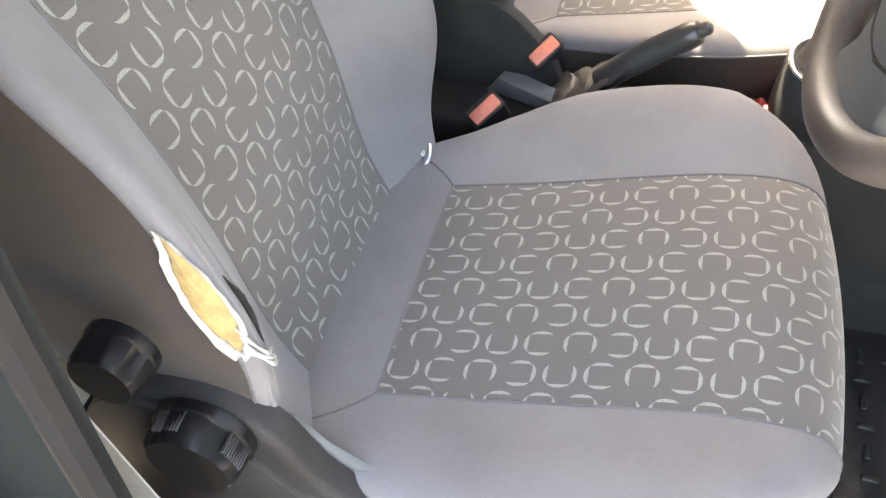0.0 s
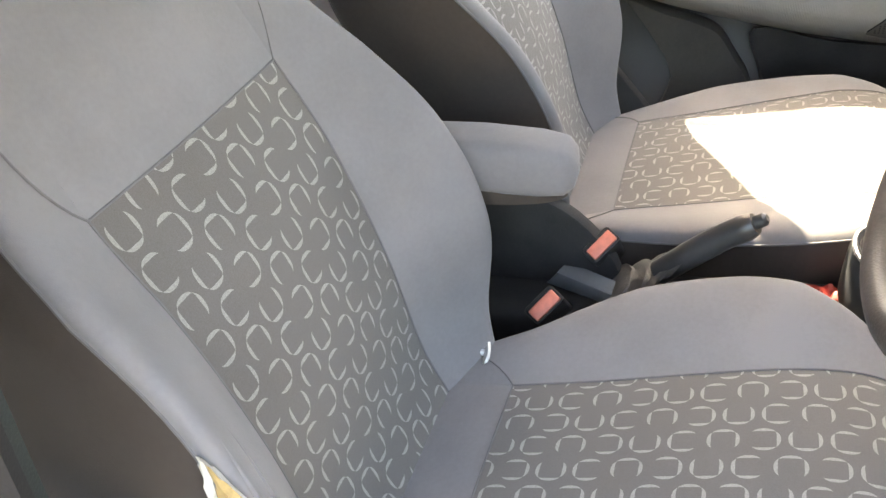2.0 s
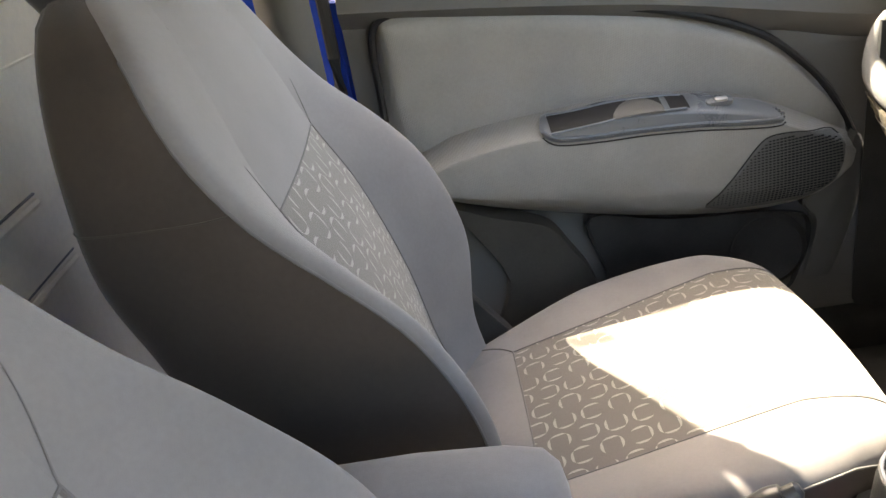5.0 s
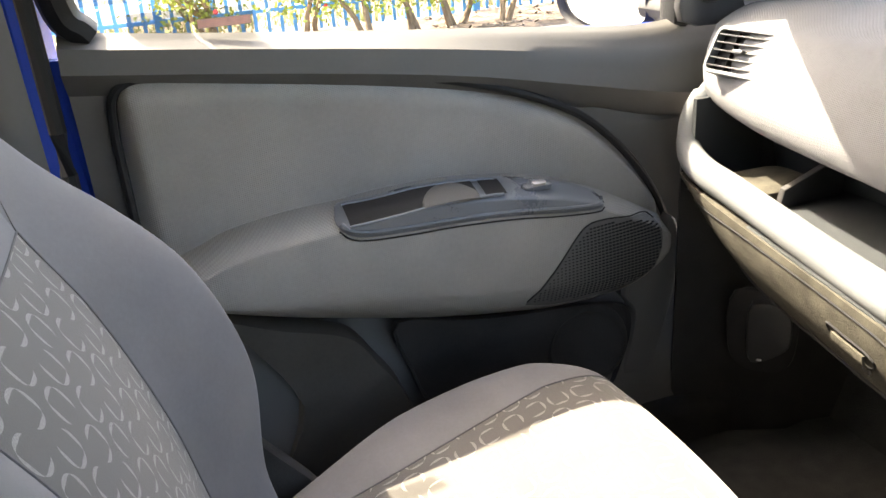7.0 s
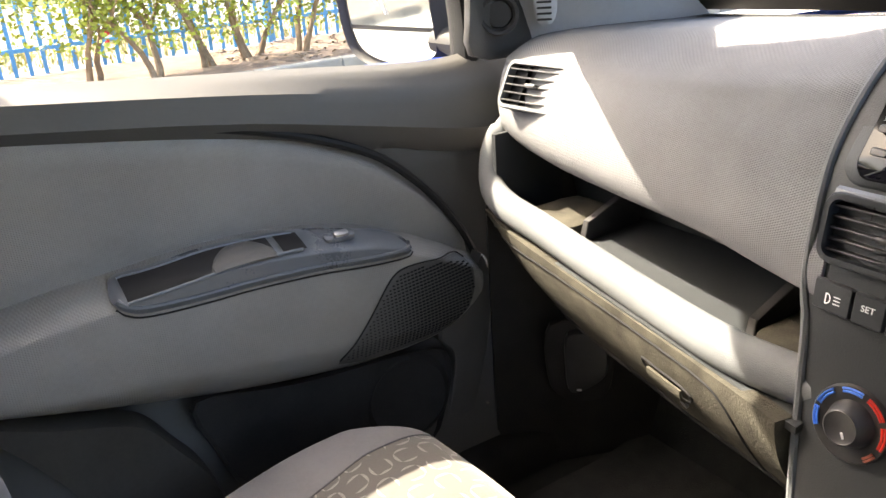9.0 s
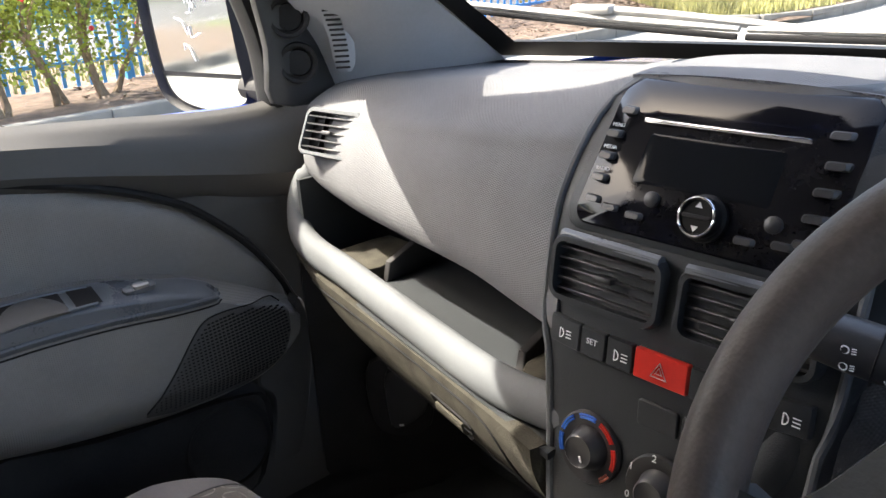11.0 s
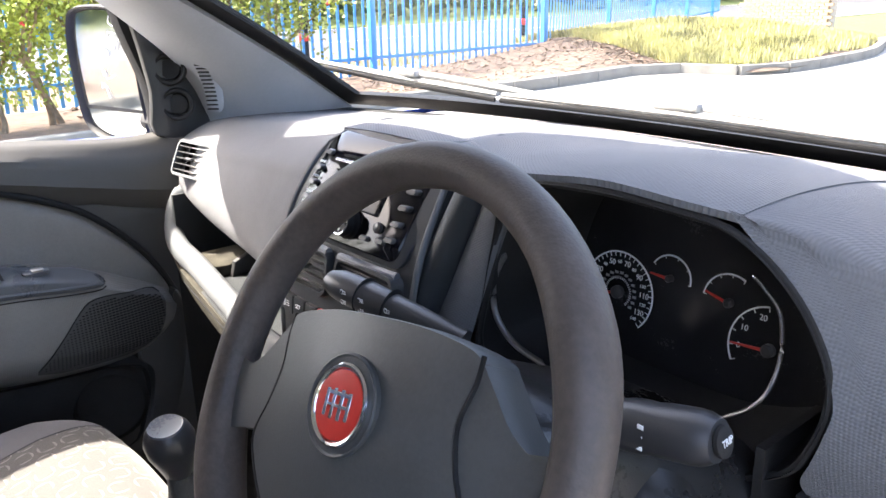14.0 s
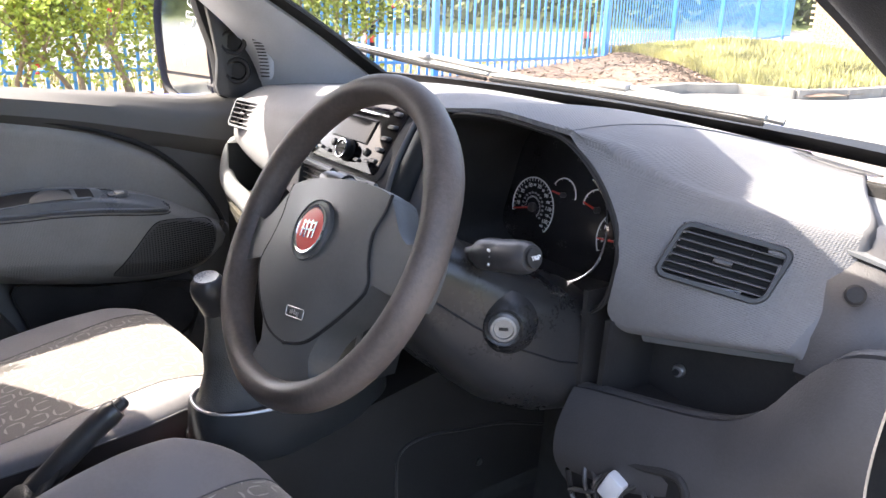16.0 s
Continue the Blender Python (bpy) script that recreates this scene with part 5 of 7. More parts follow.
def stack_half(z):
    return fn([(0.80, 0.100), (0.88, 0.113), (0.95, 0.122), (1.02, 0.128), (1.045, 0.134), (1.10, 0.137), (1.16, 0.137), (1.22, 0.130), (1.245, 0.118), (1.262, 0.090)])(z)


def stack_point(s, z, lift=0.0):
    """On the console's face: s across from -1 to 1."""
    return Vector((MID + stack_half(z) * s, stack_y(z) + 0.010 * s * s * s * s - lift * 0.97, z + lift * 0.22))


rings = []
for k in range(36):
    z = lerp(0.80, 1.262, k / 35)
    half, y = stack_half(z), stack_y(z)
    front = [stack_point(s, z) for s in (-0.985, -0.93, -0.8, -0.5, 0, 0.5, 0.8, 0.93, 0.985)]
    rings.append([Vector((MID - half, y + 0.10, z)), Vector((MID - half, y + 0.018, z))] + front + [Vector((MID + half, y + 0.018, z)), Vector((MID + half, y + 0.10, z))])
stack = P("centre_console", loft(rings), STACK, dash, "charcoal centre console face")
P("console_border", joined(tube([stack_point(-0.99, lerp(0.82, 1.255, k / 30), 0.001) for k in range(31)], 0.004, 8), tube([stack_point(0.99, lerp(0.82, 1.255, k / 30), 0.001) for k in range(31)], 0.004, 8)), PLASTIC, dash)
P("console_side", grid(lambda u, v: Vector((lerp(max(0.06, 0.038 + 0.12 * v), 0.109 + 0.109 * v, u), lerp(0.512 + 0.07 * v, 0.548 + 0.005 * v, u) - 0.012 * math.sin(math.pi * u), lerp(0.95, 1.25, v))), 10, 20, uv=lambda u, v: (0.08 * u, 0.3 * v), thick=0.01), GRAINED, dash, "grained panel between console and dials")
P("console_pillar", tube([Vector((0.095 + 0.35 * (z - 1.09), 0.500 + 0.075 * max(0, (z - 1.0)) / 0.25, z)) for z in np.linspace(0.94, 1.245, 16)], 0.021, 12), STACK, dash)


def plate(a0, a1, z0, z1, r, lift, n=4, c=6):
    """A round-cornered plate that follows the console's face, in metres across."""
    w, h = a1 - a0, z1 - z0
    out = []
    for x, y in rrect(w, h, r, c):
        out.append(((a0 + a1) / 2 + x, (z0 + z1) / 2 + y))
    return out


def on_stack(x, z, lift):
    h = stack_half(z)
    return stack_point((x - MID) / h, z, lift)


def stack_plate(name, x0, x1, z0, z1, r, lift, mat, parent, label="", inset=0.002, rows=8):
    """A slightly domed plate on the console, cut in strips so that it follows the slope."""
    outl = plate(x0, x1, z0, z1, r, lift)
    cx, cz = (x0 + x1) / 2, (z0 + z1) / 2
    rings = [[on_stack(x, z, -0.002) for x, z in outl], [on_stack(x, z, lift * 0.7) for x, z in outl]]
    for sc in (1 - 2 * inset / (z1 - z0), 0.75, 0.5, 0.25, 0.02):
        rings.append([on_stack(cx + (x - cx) * (sc if sc < 0.9 else 1 - 2 * inset / (x1 - x0)), cz + (z - cz) * sc, lift) for x, z in outl])
    return under(part(name, loft(rings), mat, None, label), parent)


radio = thing("car_radio", "gloss black fitted car radio with a round knob and small buttons", "radio", at=(MID, 0.52, 1.15))
stack_plate("bezel", MID - 0.121, MID + 0.121, 1.139, 1.261, 0.018, 0.004, STACK, radio, "charcoal radio surround")
face = stack_plate("fascia", MID - 0.110, MID + 0.110, 1.145, 1.257, 0.014, 0.006, GLOSS, radio, "gloss black fascia")
stack_plate("display", MID - 0.062, MID + 0.062, 1.183, 1.222, 0.003, 0.0064, SCREEN, radio, "dark display")
stack_plate("disc_slot", MID - 0.072, MID + 0.072, 1.2275, 1.2305, 0.0012, 0.008, CHROME, radio, "chrome edged disc slot", inset=0.0006)
mk_ = on_stack(-0.014, 1.170, 0.006)
kn = P("radio_knob", lathe([(0.0185, 0), (0.0185, 0.004), (0.016, 0.006), (0.0165, 0.013), (0.0152, 0.015), (0.0152, 0.016), (0.0132, 0.016), (0.0128, 0.0145), (0.0, 0.0145)], facing(*mk_, (0, -0.93, 0.36))), KNOB, radio, "round black radio knob")
under(part("knob_ring", tube([facing(*mk_, (0, -0.93, 0.36)) @ Vector((0.0147 * math.cos(2 * math.pi * k / 24), 0.0147 * math.sin(2 * math.pi * k / 24), 0.0158)) for k in range(24)], 0.0011, 6, True), CHROME, None, "chrome ring"), kn)
for up_ in (-1, 1):
    under(part("arrow_mark", prism([(-0.003, -0.0015), (0.003, -0.0015), (0, 0.003)] if up_ > 0 else [(-0.003, 0.0015), (0, -0.003), (0.003, 0.0015)], 0.0005, facing(*mk_, (0, -0.93, 0.36)) @ pose(0, 0.0085 * up_, 0.0146), 0), WHITE), kn)
under(part("knob_bar", box((0, 0, 0), (0.024, 0.003, 0.003), 0.001, m=facing(*mk_, (0, -0.93, 0.36)) @ pose(0, 0, 0.0155)), DARK), kn)
for x, z in [(MID - 0.090, 1.234)] + [(MID - 0.095 + 0.001 * k, 1.216 - 0.0165 * k) for k in range(4)] + [(MID - 0.072, 1.163), (MID - 0.047, 1.161), (MID + 0.030 + 0.02, 1.161), (MID + 0.078, 1.163)] + [(MID + 0.095 - 0.001 * k, 1.216 - 0.0165 * k) for k in range(4)] + [(MID + 0.090, 1.234)]:
    stack_plate("radio_button", x - 0.0085, x + 0.0085, z - 0.0028, z + 0.0028, 0.0024, 0.010, DARKSMOOTH, radio, inset=0.001)
for x, z in ((MID - 0.034, 1.175), (MID + 0.068, 1.175)):
    P("round_button", lathe([(0.0065, 0), (0.0065, 0.004), (0.005, 0.005), (0, 0.005)], facing(*on_stack(x, z, 0.0055), (0, -0.93, 0.36)), 16), DARKSMOOTH, radio)
for txt, x, z in (("MENU", MID - 0.0945, 1.2225), ("MEDIA", MID - 0.0935, 1.206), ("RADIO", MID - 0.0925, 1.1895)):
    writing(txt, 0.0046, facing(*on_stack(x, z, 0.0068), (0, -0.90, 0.42)), WHITE, radio)

for s in (-1, 1):
    x = MID + s * 0.064
    z = 1.105
    v = slats_vent(tuple(on_stack(x, z, 0.002)), (0, -0.985, 0.17), 0.116, 0.060, 5, dash, "centre_vent", "slatted centre air vent", rim=STACK)
    P("vent_brow", tube([on_stack(x - 0.052 + 0.104 * k / 10, 1.1315 + 0.001 * math.sin(math.pi * k / 10), 0.006) for k in range(11)], 0.0055, 8), SATIN, dash, "satin edge above the vent")
# button row
edges = [-0.158 + 0.0335 * k for k in range(4)] + [-0.002, 0.0335, 0.069, 0.100]
edges = [-0.150, -0.112, -0.083, -0.055, -0.003, 0.029, 0.061, 0.092]
for k, (a, b) in enumerate(zip(edges, edges[1:])):
    mat_, nm, lab = (RED, "hazard_button", "red hazard warning button") if k == 3 else (STACK, "console_button", "")
    bt = stack_plate(nm, a + 0.0007, b - 0.0007, 1.034, 1.060, 0.002, 0.006, mat_, stack, lab, inset=0.0012)
    c = on_stack((a + b) / 2, 1.046, 0.0064)
    m = facing(*c, (0, -0.99, 0.15))
    if k == 3:
        tri_ = [m @ Vector((0.0085 * math.sin(q), 0.0085 * math.cos(q) - 0.001, 0.0004)) for q in (0, 2.094, 4.189)]
        under(part("warning_triangle", tube(tri_, 0.0007, 4, closed=True), WHITE), stack)
        under(part("warning_triangle", tube([m @ Vector((p[0], p[1], 0.0004)) for p in ((0, 0.0035), (0.003, -0.002), (-0.003, -0.002))], 0.0006, 4, closed=True), WHITE), stack)
    elif k == 1:
        under(writing("SET", 0.0075, m @ pose(0, 0.003, 0.0003), WHITE, dash), stack)
    else:
        under(part("button_mark", joined(tube([m @ Vector((-0.004 + 0.004 * math.cos(q), 0.0045 * math.sin(q), 0.0003)) for q in np.linspace(-1.5, 1.5, 8)], 0.0006, 4), tube([m @ Vector((-0.004, 0.0045, 0.0003)), m @ Vector((-0.004, -0.0045, 0.0003))], 0.0006, 4), *[tube([m @ Vector((0.003, y, 0.0003)), m @ Vector((0.009, y + 0.001 * (k % 2), 0.0003))], 0.0006, 4) for y in (-0.003, 0, 0.003)]), WHITE), stack)
stack_plate("blank_plate", -0.048, -0.010, 0.992, 1.016, 0.003, 0.003, STACK, stack, inset=0.001)
stack_plate("blank_plate", -0.006, 0.034, 0.992, 1.016, 0.003, 0.003, STACK, stack, inset=0.001)


def dial(x, z, r, marks_, label):
    c = on_stack(x, z, 0.0)
    m = facing(*c, (0, -0.985, 0.17))
    d = P("heater_dial", lathe([(r * 1.55, -0.002), (r * 1.55, 0.004), (r * 1.48, 0.006), (r * 1.15, 0.0055), (r * 0.95, 0.004), (r * 0.88, 0.006), (r * 0.72, 0.018), (r * 0.64, 0.0195), (r * 0.58, 0.0185), (0, 0.0180)], m, 36), DARKSMOOTH, dash, label)
    under(part("dial_mark", box((0, 0, 0), (0.0020, 0.006, 0.001), 0.0003, m=m @ pose(0.003, -0.006, 0.0186, 0, 0, 25), seg=1), WHITE), d)
    if marks_ == "heat":
        for a0, a1, mat_ in ((205, 172, BLUEMARK), (164, 128, BLUEMARK), (112, 78, BLUEMARK), (68, 30, RED), (20, -18, RED), (-32, -52, BUCKLE_RED)):
            for rr_ in (1.28, 1.40):
                pts = [m @ Vector((r * rr_ * math.cos(radians(a)), r * rr_ * math.sin(radians(a)), 0.0068)) for a in np.linspace(a0, a1, 10)]
                under(part("temperature_band", tube(pts, 0.0011, 6), mat_), d)
    else:
        for k, tx in enumerate("0 1 2 3 4".split()):
            a = radians(205 - 52 * k)
            writing(tx, 0.009, m @ pose(r * 1.42 * math.cos(a), r * 1.42 * math.sin(a), 0.0078), WHITE, dash)
    return d


dial(-0.095, 0.948, 0.022, "heat", "black heater dial with a blue and red ring")
dial(-0.020, 0.940, 0.021, "fan", "black fan speed dial with white figures")
dial(0.055, 0.948, 0.022, "air", "black air direction dial")

# driver's side of the dashboard
LE = spl([(0.455, 0.538, 1.265), (0.512, 0.549, 1.205), (0.535, 0.550, 1.158), (0.530, 0.553, 1.105), (0.514, 0.566, 1.062), (0.526, 0.582, 1.038), (0.532, 0.612, 1.030)], 5)
RE = spl([(0.722, 0.708, 1.188), (0.728, 0.690, 1.165), (0.728, 0.668, 1.135), (0.722, 0.642, 1.105), (0.716, 0.625, 1.085), (0.712, 0.622, 1.070), (0.712, 0.650, 1.062)], 5)


def right_face(u, v):
    i = round(v * (len(LE) - 1))
    p = LE[i].lerp(RE[i], u)
    x = p.x
    if v == 0:
        return Vector((x, crest_y(x), crest_z(x)))
    return p + Vector((0, -0.005 * math.sin(math.pi * u) ** 0.6 * (0.3 + math.sin(math.pi * v)) * 0.7, 0.0))


def rolled_right(u):
    """Outline of the driver's end, from the lower edge over the rounded brow to the windscreen."""
    ut = (right_face(u, 0).x + 0.79) / 1.52
    soft = min(1, u / 0.22)
    low = [right_face(u, v) for v in (1.0, 0.93, 0.86, 0.76, 0.66, 0.56, 0.46, 0.36, 0.22 * lerp(0.7, 1, soft), 0.08 * soft)]
    return spl(low + [top_point(ut, lerp(t * t, t, soft)) for t in (0.035, 0.11, 0.25, 0.42, 0.62, 0.82, 1.0)], 4)


BROW = [rolled_right(k / 60) for k in range(61)]
for k in range(22):                # and down from the instrument hood
    for j in range(65):
        BROW[k][j] += Vector((0, -0.0015, 0.0052)) * (1 - k / 22) ** 1.5 * min(1, max(0, (j - 30) / 8))
end_x = fn([(0.60, 0.73), (0.70, 0.73), (0.75, 0.716), (0.82, 0.674), (0.90, 0.625), (1.01, 0.565)])
for k in range(61):                # the top narrows towards the corner of the windscreen
    for p in BROW[k][40:]:
        p.x = 0.455 + (p.x - 0.455) * (end_x(p.y) - 0.455) / 0.275
RUN = [[sum((b[j + 1] - b[j]).length for j in range(i)) for i in range(65)] for b in BROW[::60]]
bm = grid(lambda u, v: BROW[round(u * 60)][round(v * 64)], 60, 64, uv=lambda u, v: (BROW[round(u * 60)][round(v * 64)].x, lerp(RUN[0][round(v * 64)], RUN[1][round(v * 64)], u)))
spot = DVENT.inverted()
gone = []
for f in bm.faces:
    c = spot @ f.calc_center_median()
    if abs(c.x - 0.25 * c.y) < 0.053 and abs(c.y) < 0.027 and abs(c.z) < 0.05:
        gone.append(f)
bmesh.ops.delete(bm, geom=gone, context="FACES")
P("driver_panel", bm, GRAINED, dash, "grained grey panel round the driver's vent")
P("driver_panel_edge", tube([right_face(k / 20, 1.0) + Vector((0, 0.006, -0.002)) for k in range(21)], 0.010, 8), PLASTIC, dash)
P("panel_side", grid(lambda u, v: BROW[60][round(v * 64)] + Vector((0.010 * math.sin(u * 1.57), 0.03 * u * (1 - v), -0.022 * u * u - 0.004 * u)), 6, 64, thick=0.003), GRAINED, dash, "rounded end of the driver's panel")
P("corner_panel", grid(lambda u, v: Vector((lerp(end_x(lerp(0.69, 1.0, v)) - 0.02, 0.80, u), lerp(0.69, 1.0, v), 1.172 - 0.012 * u)), 8, 12, thick=-0.004), PLASTIC, dash, "grey corner of the dashboard below the pillar")
P("end_cap", loft([[Vector((x, y + dy, z)) for y, z in ((0.76, 1.19), (0.70, 1.172), (0.665, 1.145), (0.638, 1.09), (0.632, 1.05), (0.65, 1.03), (0.80, 1.02), (0.93, 1.17))] for x, dy in ((0.715, 0.0), (0.755, 0.004), (0.79, 0.02), (0.81, 0.05))]), LOWDASH, dash, "dark grey end cap beside the doorway")
P("cap_switch", lathe([(0.0105, 0), (0.0105, 0.004), (0.008, 0.006), (0, 0.006)], facing(0.752, 0.655, 1.142, (0.5, -0.75, 0.4)), 20), DARK, dash, "round black switch")

# instrument binnacle
HOOD = [(0.158, 0.560, 1.06), (0.174, 0.556, 1.13), (0.194, 0.552, 1.20), (0.215, 0.542, 1.241), (0.253, 0.531, 1.262), (0.339, 0.528, 1.270), (0.413, 0.531, 1.266), (0.452, 0.537, 1.259), (0.486, 0.543, 1.236), (0.514, 0.550, 1.20), (0.532, 0.553, 1.155), (0.522, 0.560, 1.10), (0.490, 0.568, 1.055), (0.40, 0.570, 1.02), (0.25, 0.570, 1.02), (0.20, 0.566, 1.03)]
hood = spl(HOOD, 5, True)
hc = Vector((0.335, 0.69, 1.135))


def hood_ring(t):
    out = []
    for p in hood:
        q = Vector((lerp(p.x, hc.x + (p.x - hc.x) * 0.93, t), lerp(p.y, 0.688, t), lerp(p.z, hc.z + (p.z - hc.z) * 0.82, t)))
        out.append(q)
    return out


P("binnacle_hood", loft([hood_ring(t) for t in (-0.05, 0.0, 0.03, 0.3, 0.65, 1.0)], caps=False), DARK, dash, "black lining of the instrument hood")
P("hood_rim", tube(hood, 0.0035, 8, closed=True, up=(0, 1, 0)), DARK, dash)
cluster = thing("instrument_cluster", "black instrument cluster with white dials and red needles", "instruments", at=(0.33, 0.69, 1.05))
P("cluster_face", loft([hood_ring(1.0), [p + Vector((0, 0.012, 0)) for p in hood_ring(1.0)]]), CLUSTER, cluster, "black dial face")
P("bezel_ring", tube(spl([(0.190, 0.566, 1.172), (0.176, 0.566, 1.147), (0.171, 0.566, 1.118), (0.178, 0.567, 1.093), (0.202, 0.569, 1.072), (0.24, 0.574, 1.060)], 6), [0.0005] + [0.0034] * 29 + [0.0005], 8), STEEL, cluster, "thin chrome bezel")
P("bezel_ring", tube(spl([(0.440, 0.60, 1.205), (0.451, 0.60, 1.197), (0.468, 0.60, 1.176), (0.470, 0.60, 1.131), (0.454, 0.60, 1.092), (0.416, 0.60, 1.063), (0.37, 0.60, 1.055)], 6), [0.0005] + [0.0022] * 35 + [0.0005], 8), CHROME, cluster, "thin chrome bezel")


def gauge(x, z, r, a0, a1, n, needle, numbers=(), inner=False):
    m = facing(x, 0.684, z, (0, -1, 0.12))
    arc = lambda k, a, h: m @ Vector((r * k * math.cos(radians(a)), r * k * math.sin(radians(a)), h))
    g = P("gauge", tube([arc(1, a, 0.002) for a in np.linspace(a0, a1, 36)], 0.00095, 6), WHITE, cluster, "white ringed gauge")
    for k in range(n):
        a = lerp(a0, a1, k / (n - 1))
        under(part("tick", box((0, 0, 0), (r * 0.09, 0.0008, 0.0006), 0, m=m @ pose(r * 0.93 * math.cos(radians(a)), r * 0.93 * math.sin(radians(a)), 0.002, 0, 0, a)), WHITE), g)
        if inner:
            under(part("tick", box((0, 0, 0), (r * 0.06, 0.0007, 0.0006), 0, m=m @ pose(r * 0.36 * math.cos(radians(a)), r * 0.36 * math.sin(radians(a)), 0.002, 0, 0, a)), WHITE), g)
            if k % 2:
                under(part("figure_bar", box((0, 0, 0), (r * 0.10, r * 0.06, 0.0005), 0, m=m @ pose(r * 0.49 * math.cos(radians(a)), r * 0.49 * math.sin(radians(a)), 0.002)), STEEL), g)
    for txt, f, size in numbers:
        a = radians(lerp(a0, a1, f))
        writing(txt, r * size, m @ pose(r * 0.75 * math.cos(a), r * 0.75 * math.sin(a), 0.002), WHITE, cluster)
    under(part("needle", tube([arc(0.16, needle, 0.005), arc(0.92, needle, 0.005)], [0.0017, 0.0010], 6), RED, None, "red needle"), g)
    under(part("needle_cap", lathe([(r * 0.16, 0), (r * 0.16, 0.006), (r * 0.1, 0.008), (0, 0.008)], m, 16), DARKSMOOTH), g)
    return g


gauge(0.245, 1.114, 0.0445, 197, -45, 29, 194, [(str(v), v / 140, 0.19 if v % 20 == 10 else 0.12) for v in range(10, 141, 10)], True)
gauge(0.309, 1.146, 0.024, 150, -5, 5, 176)
gauge(0.376, 1.139, 0.028, 175, 62, 5, 166)
gauge(0.420, 1.104, 0.041, 210, 98, 6, 184, [("0", 0.2, 0.2), ("10", 0.52, 0.2), ("20", 0.9, 0.2)])

# lower driver's panel with a storage recess
def knee(u, v):
    x = lerp(0.485, 0.835, u)
    topz = fn([(0.485, 0.948), (0.52, 0.957), (0.60, 0.972), (0.66, 0.984), (0.70, 0.998), (0.735, 1.028), (0.762, 1.070), (0.79, 1.102), (0.835, 1.115)])(x)
    z = lerp(topz, 0.66, v)
    y = lerp(0.562, 0.60, u**2) - 0.028 * math.sin(math.pi * min(1, v * 2.2)) * (v < 0.46) + 0.05 * max(0, v - 0.25) ** 1.2
    return Vector((x, y, z))


P("knee_panel", grid(knee, 30, 24, thick=0.012), LOWDASH, dash, "black plastic panel under the dashboard")
P("recess_lip", grid(lambda u, v: knee(u, 0) + Vector((0, 0.045 * v - 0.006, 0.010 * math.sin(math.pi * min(1, 0.25 + v)) - 0.012 * v * v)), 30, 8, thick=0.006), LOWDASH, dash, "rounded lip of the storage recess")
P("storage_recess", joined(
    grid(lambda u, v: Vector((lerp(0.49, 0.76, u), 0.66, lerp(0.92, 1.07, v))), 6, 4, thick=0.006),
    grid(lambda u, v: Vector((lerp(0.49, 0.76, u), lerp(0.590, 0.66, v), 0.938 + 0.07 * max(0, u - 0.5) ** 1.5 * 4)), 12, 4, thick=-0.006),
    grid(lambda u, v: Vector((0.515 + 0.006 * v, lerp(0.565, 0.66, u), lerp(0.93, 1.05, v))), 4, 4, thick=0.008),
    grid(lambda u, v: Vector((0.487, lerp(0.56, 0.66, u), lerp(0.93, 1.08, v))), 4, 4, thick=0.008)), DARK, dash, "open black storage recess")
P("alarm_light", lathe([(0.008, 0), (0.008, 0.005), (0.0065, 0.007), (0.0, 0.007)], facing(0.566, 0.648, 0.985, (0.1, -1, 0.1)), 18), STEEL, dash, "small round steel button")
P("button_dot", lathe([(0.004, 0), (0.004, 0.002), (0, 0.002)], facing(0.566, 0.640, 0.985, (0.1, -1, 0.1)), 12), RUBBER, dash)
# open fuse box below, with wiring
fuse = thing("fuse_box", "open fuse box with loose wiring and a white connector", "fuse box", at=(0.58, 0.55, 0.75))
fo = spl([(x, z, 0) for x, z in [(0.508, 0.880), (0.56, 0.900), (0.62, 0.918), (0.665, 0.928), (0.678, 0.90), (0.665, 0.85), (0.61, 0.80), (0.55, 0.79), (0.515, 0.83)]], 4, True)
fm = Matrix(((1, 0, 0, 0), (0, 0, -1, 0.545), (0, 1, 0, 0), (0, 0, 0, 1)))
P("fuse_opening", prism(fo, 0.014, fm, 0.001), RUBBER, fuse)
P("opening_lip", tube([fm @ Vector((p.x, p.y, 0.013)) for p in fo], 0.005, 8, closed=True), DARK, fuse)
rnd = random.Random(5)
for k in range(12):
    x, z = 0.535 + 0.011 * k, 0.895 - 0.02 * rnd.random()
    P("wire", tube(spl([(x, 0.530, z), (x + rnd.uniform(-0.02, 0.02), 0.520, z - 0.02), (x + rnd.uniform(-0.03, 0.03), 0.524, z - 0.045), (x + rnd.uniform(-0.03, 0.03), 0.532, z - 0.07)], 4), 0.003, 6), DARKSMOOTH, fuse)
P("connector", box((0, 0, 0), (0.024, 0.018, 0.034), 0.004, m=pose(0.588, 0.520, 0.880, 0, 25, 10)), PLASTIC_LIGHT, fuse, "pale plastic connector")

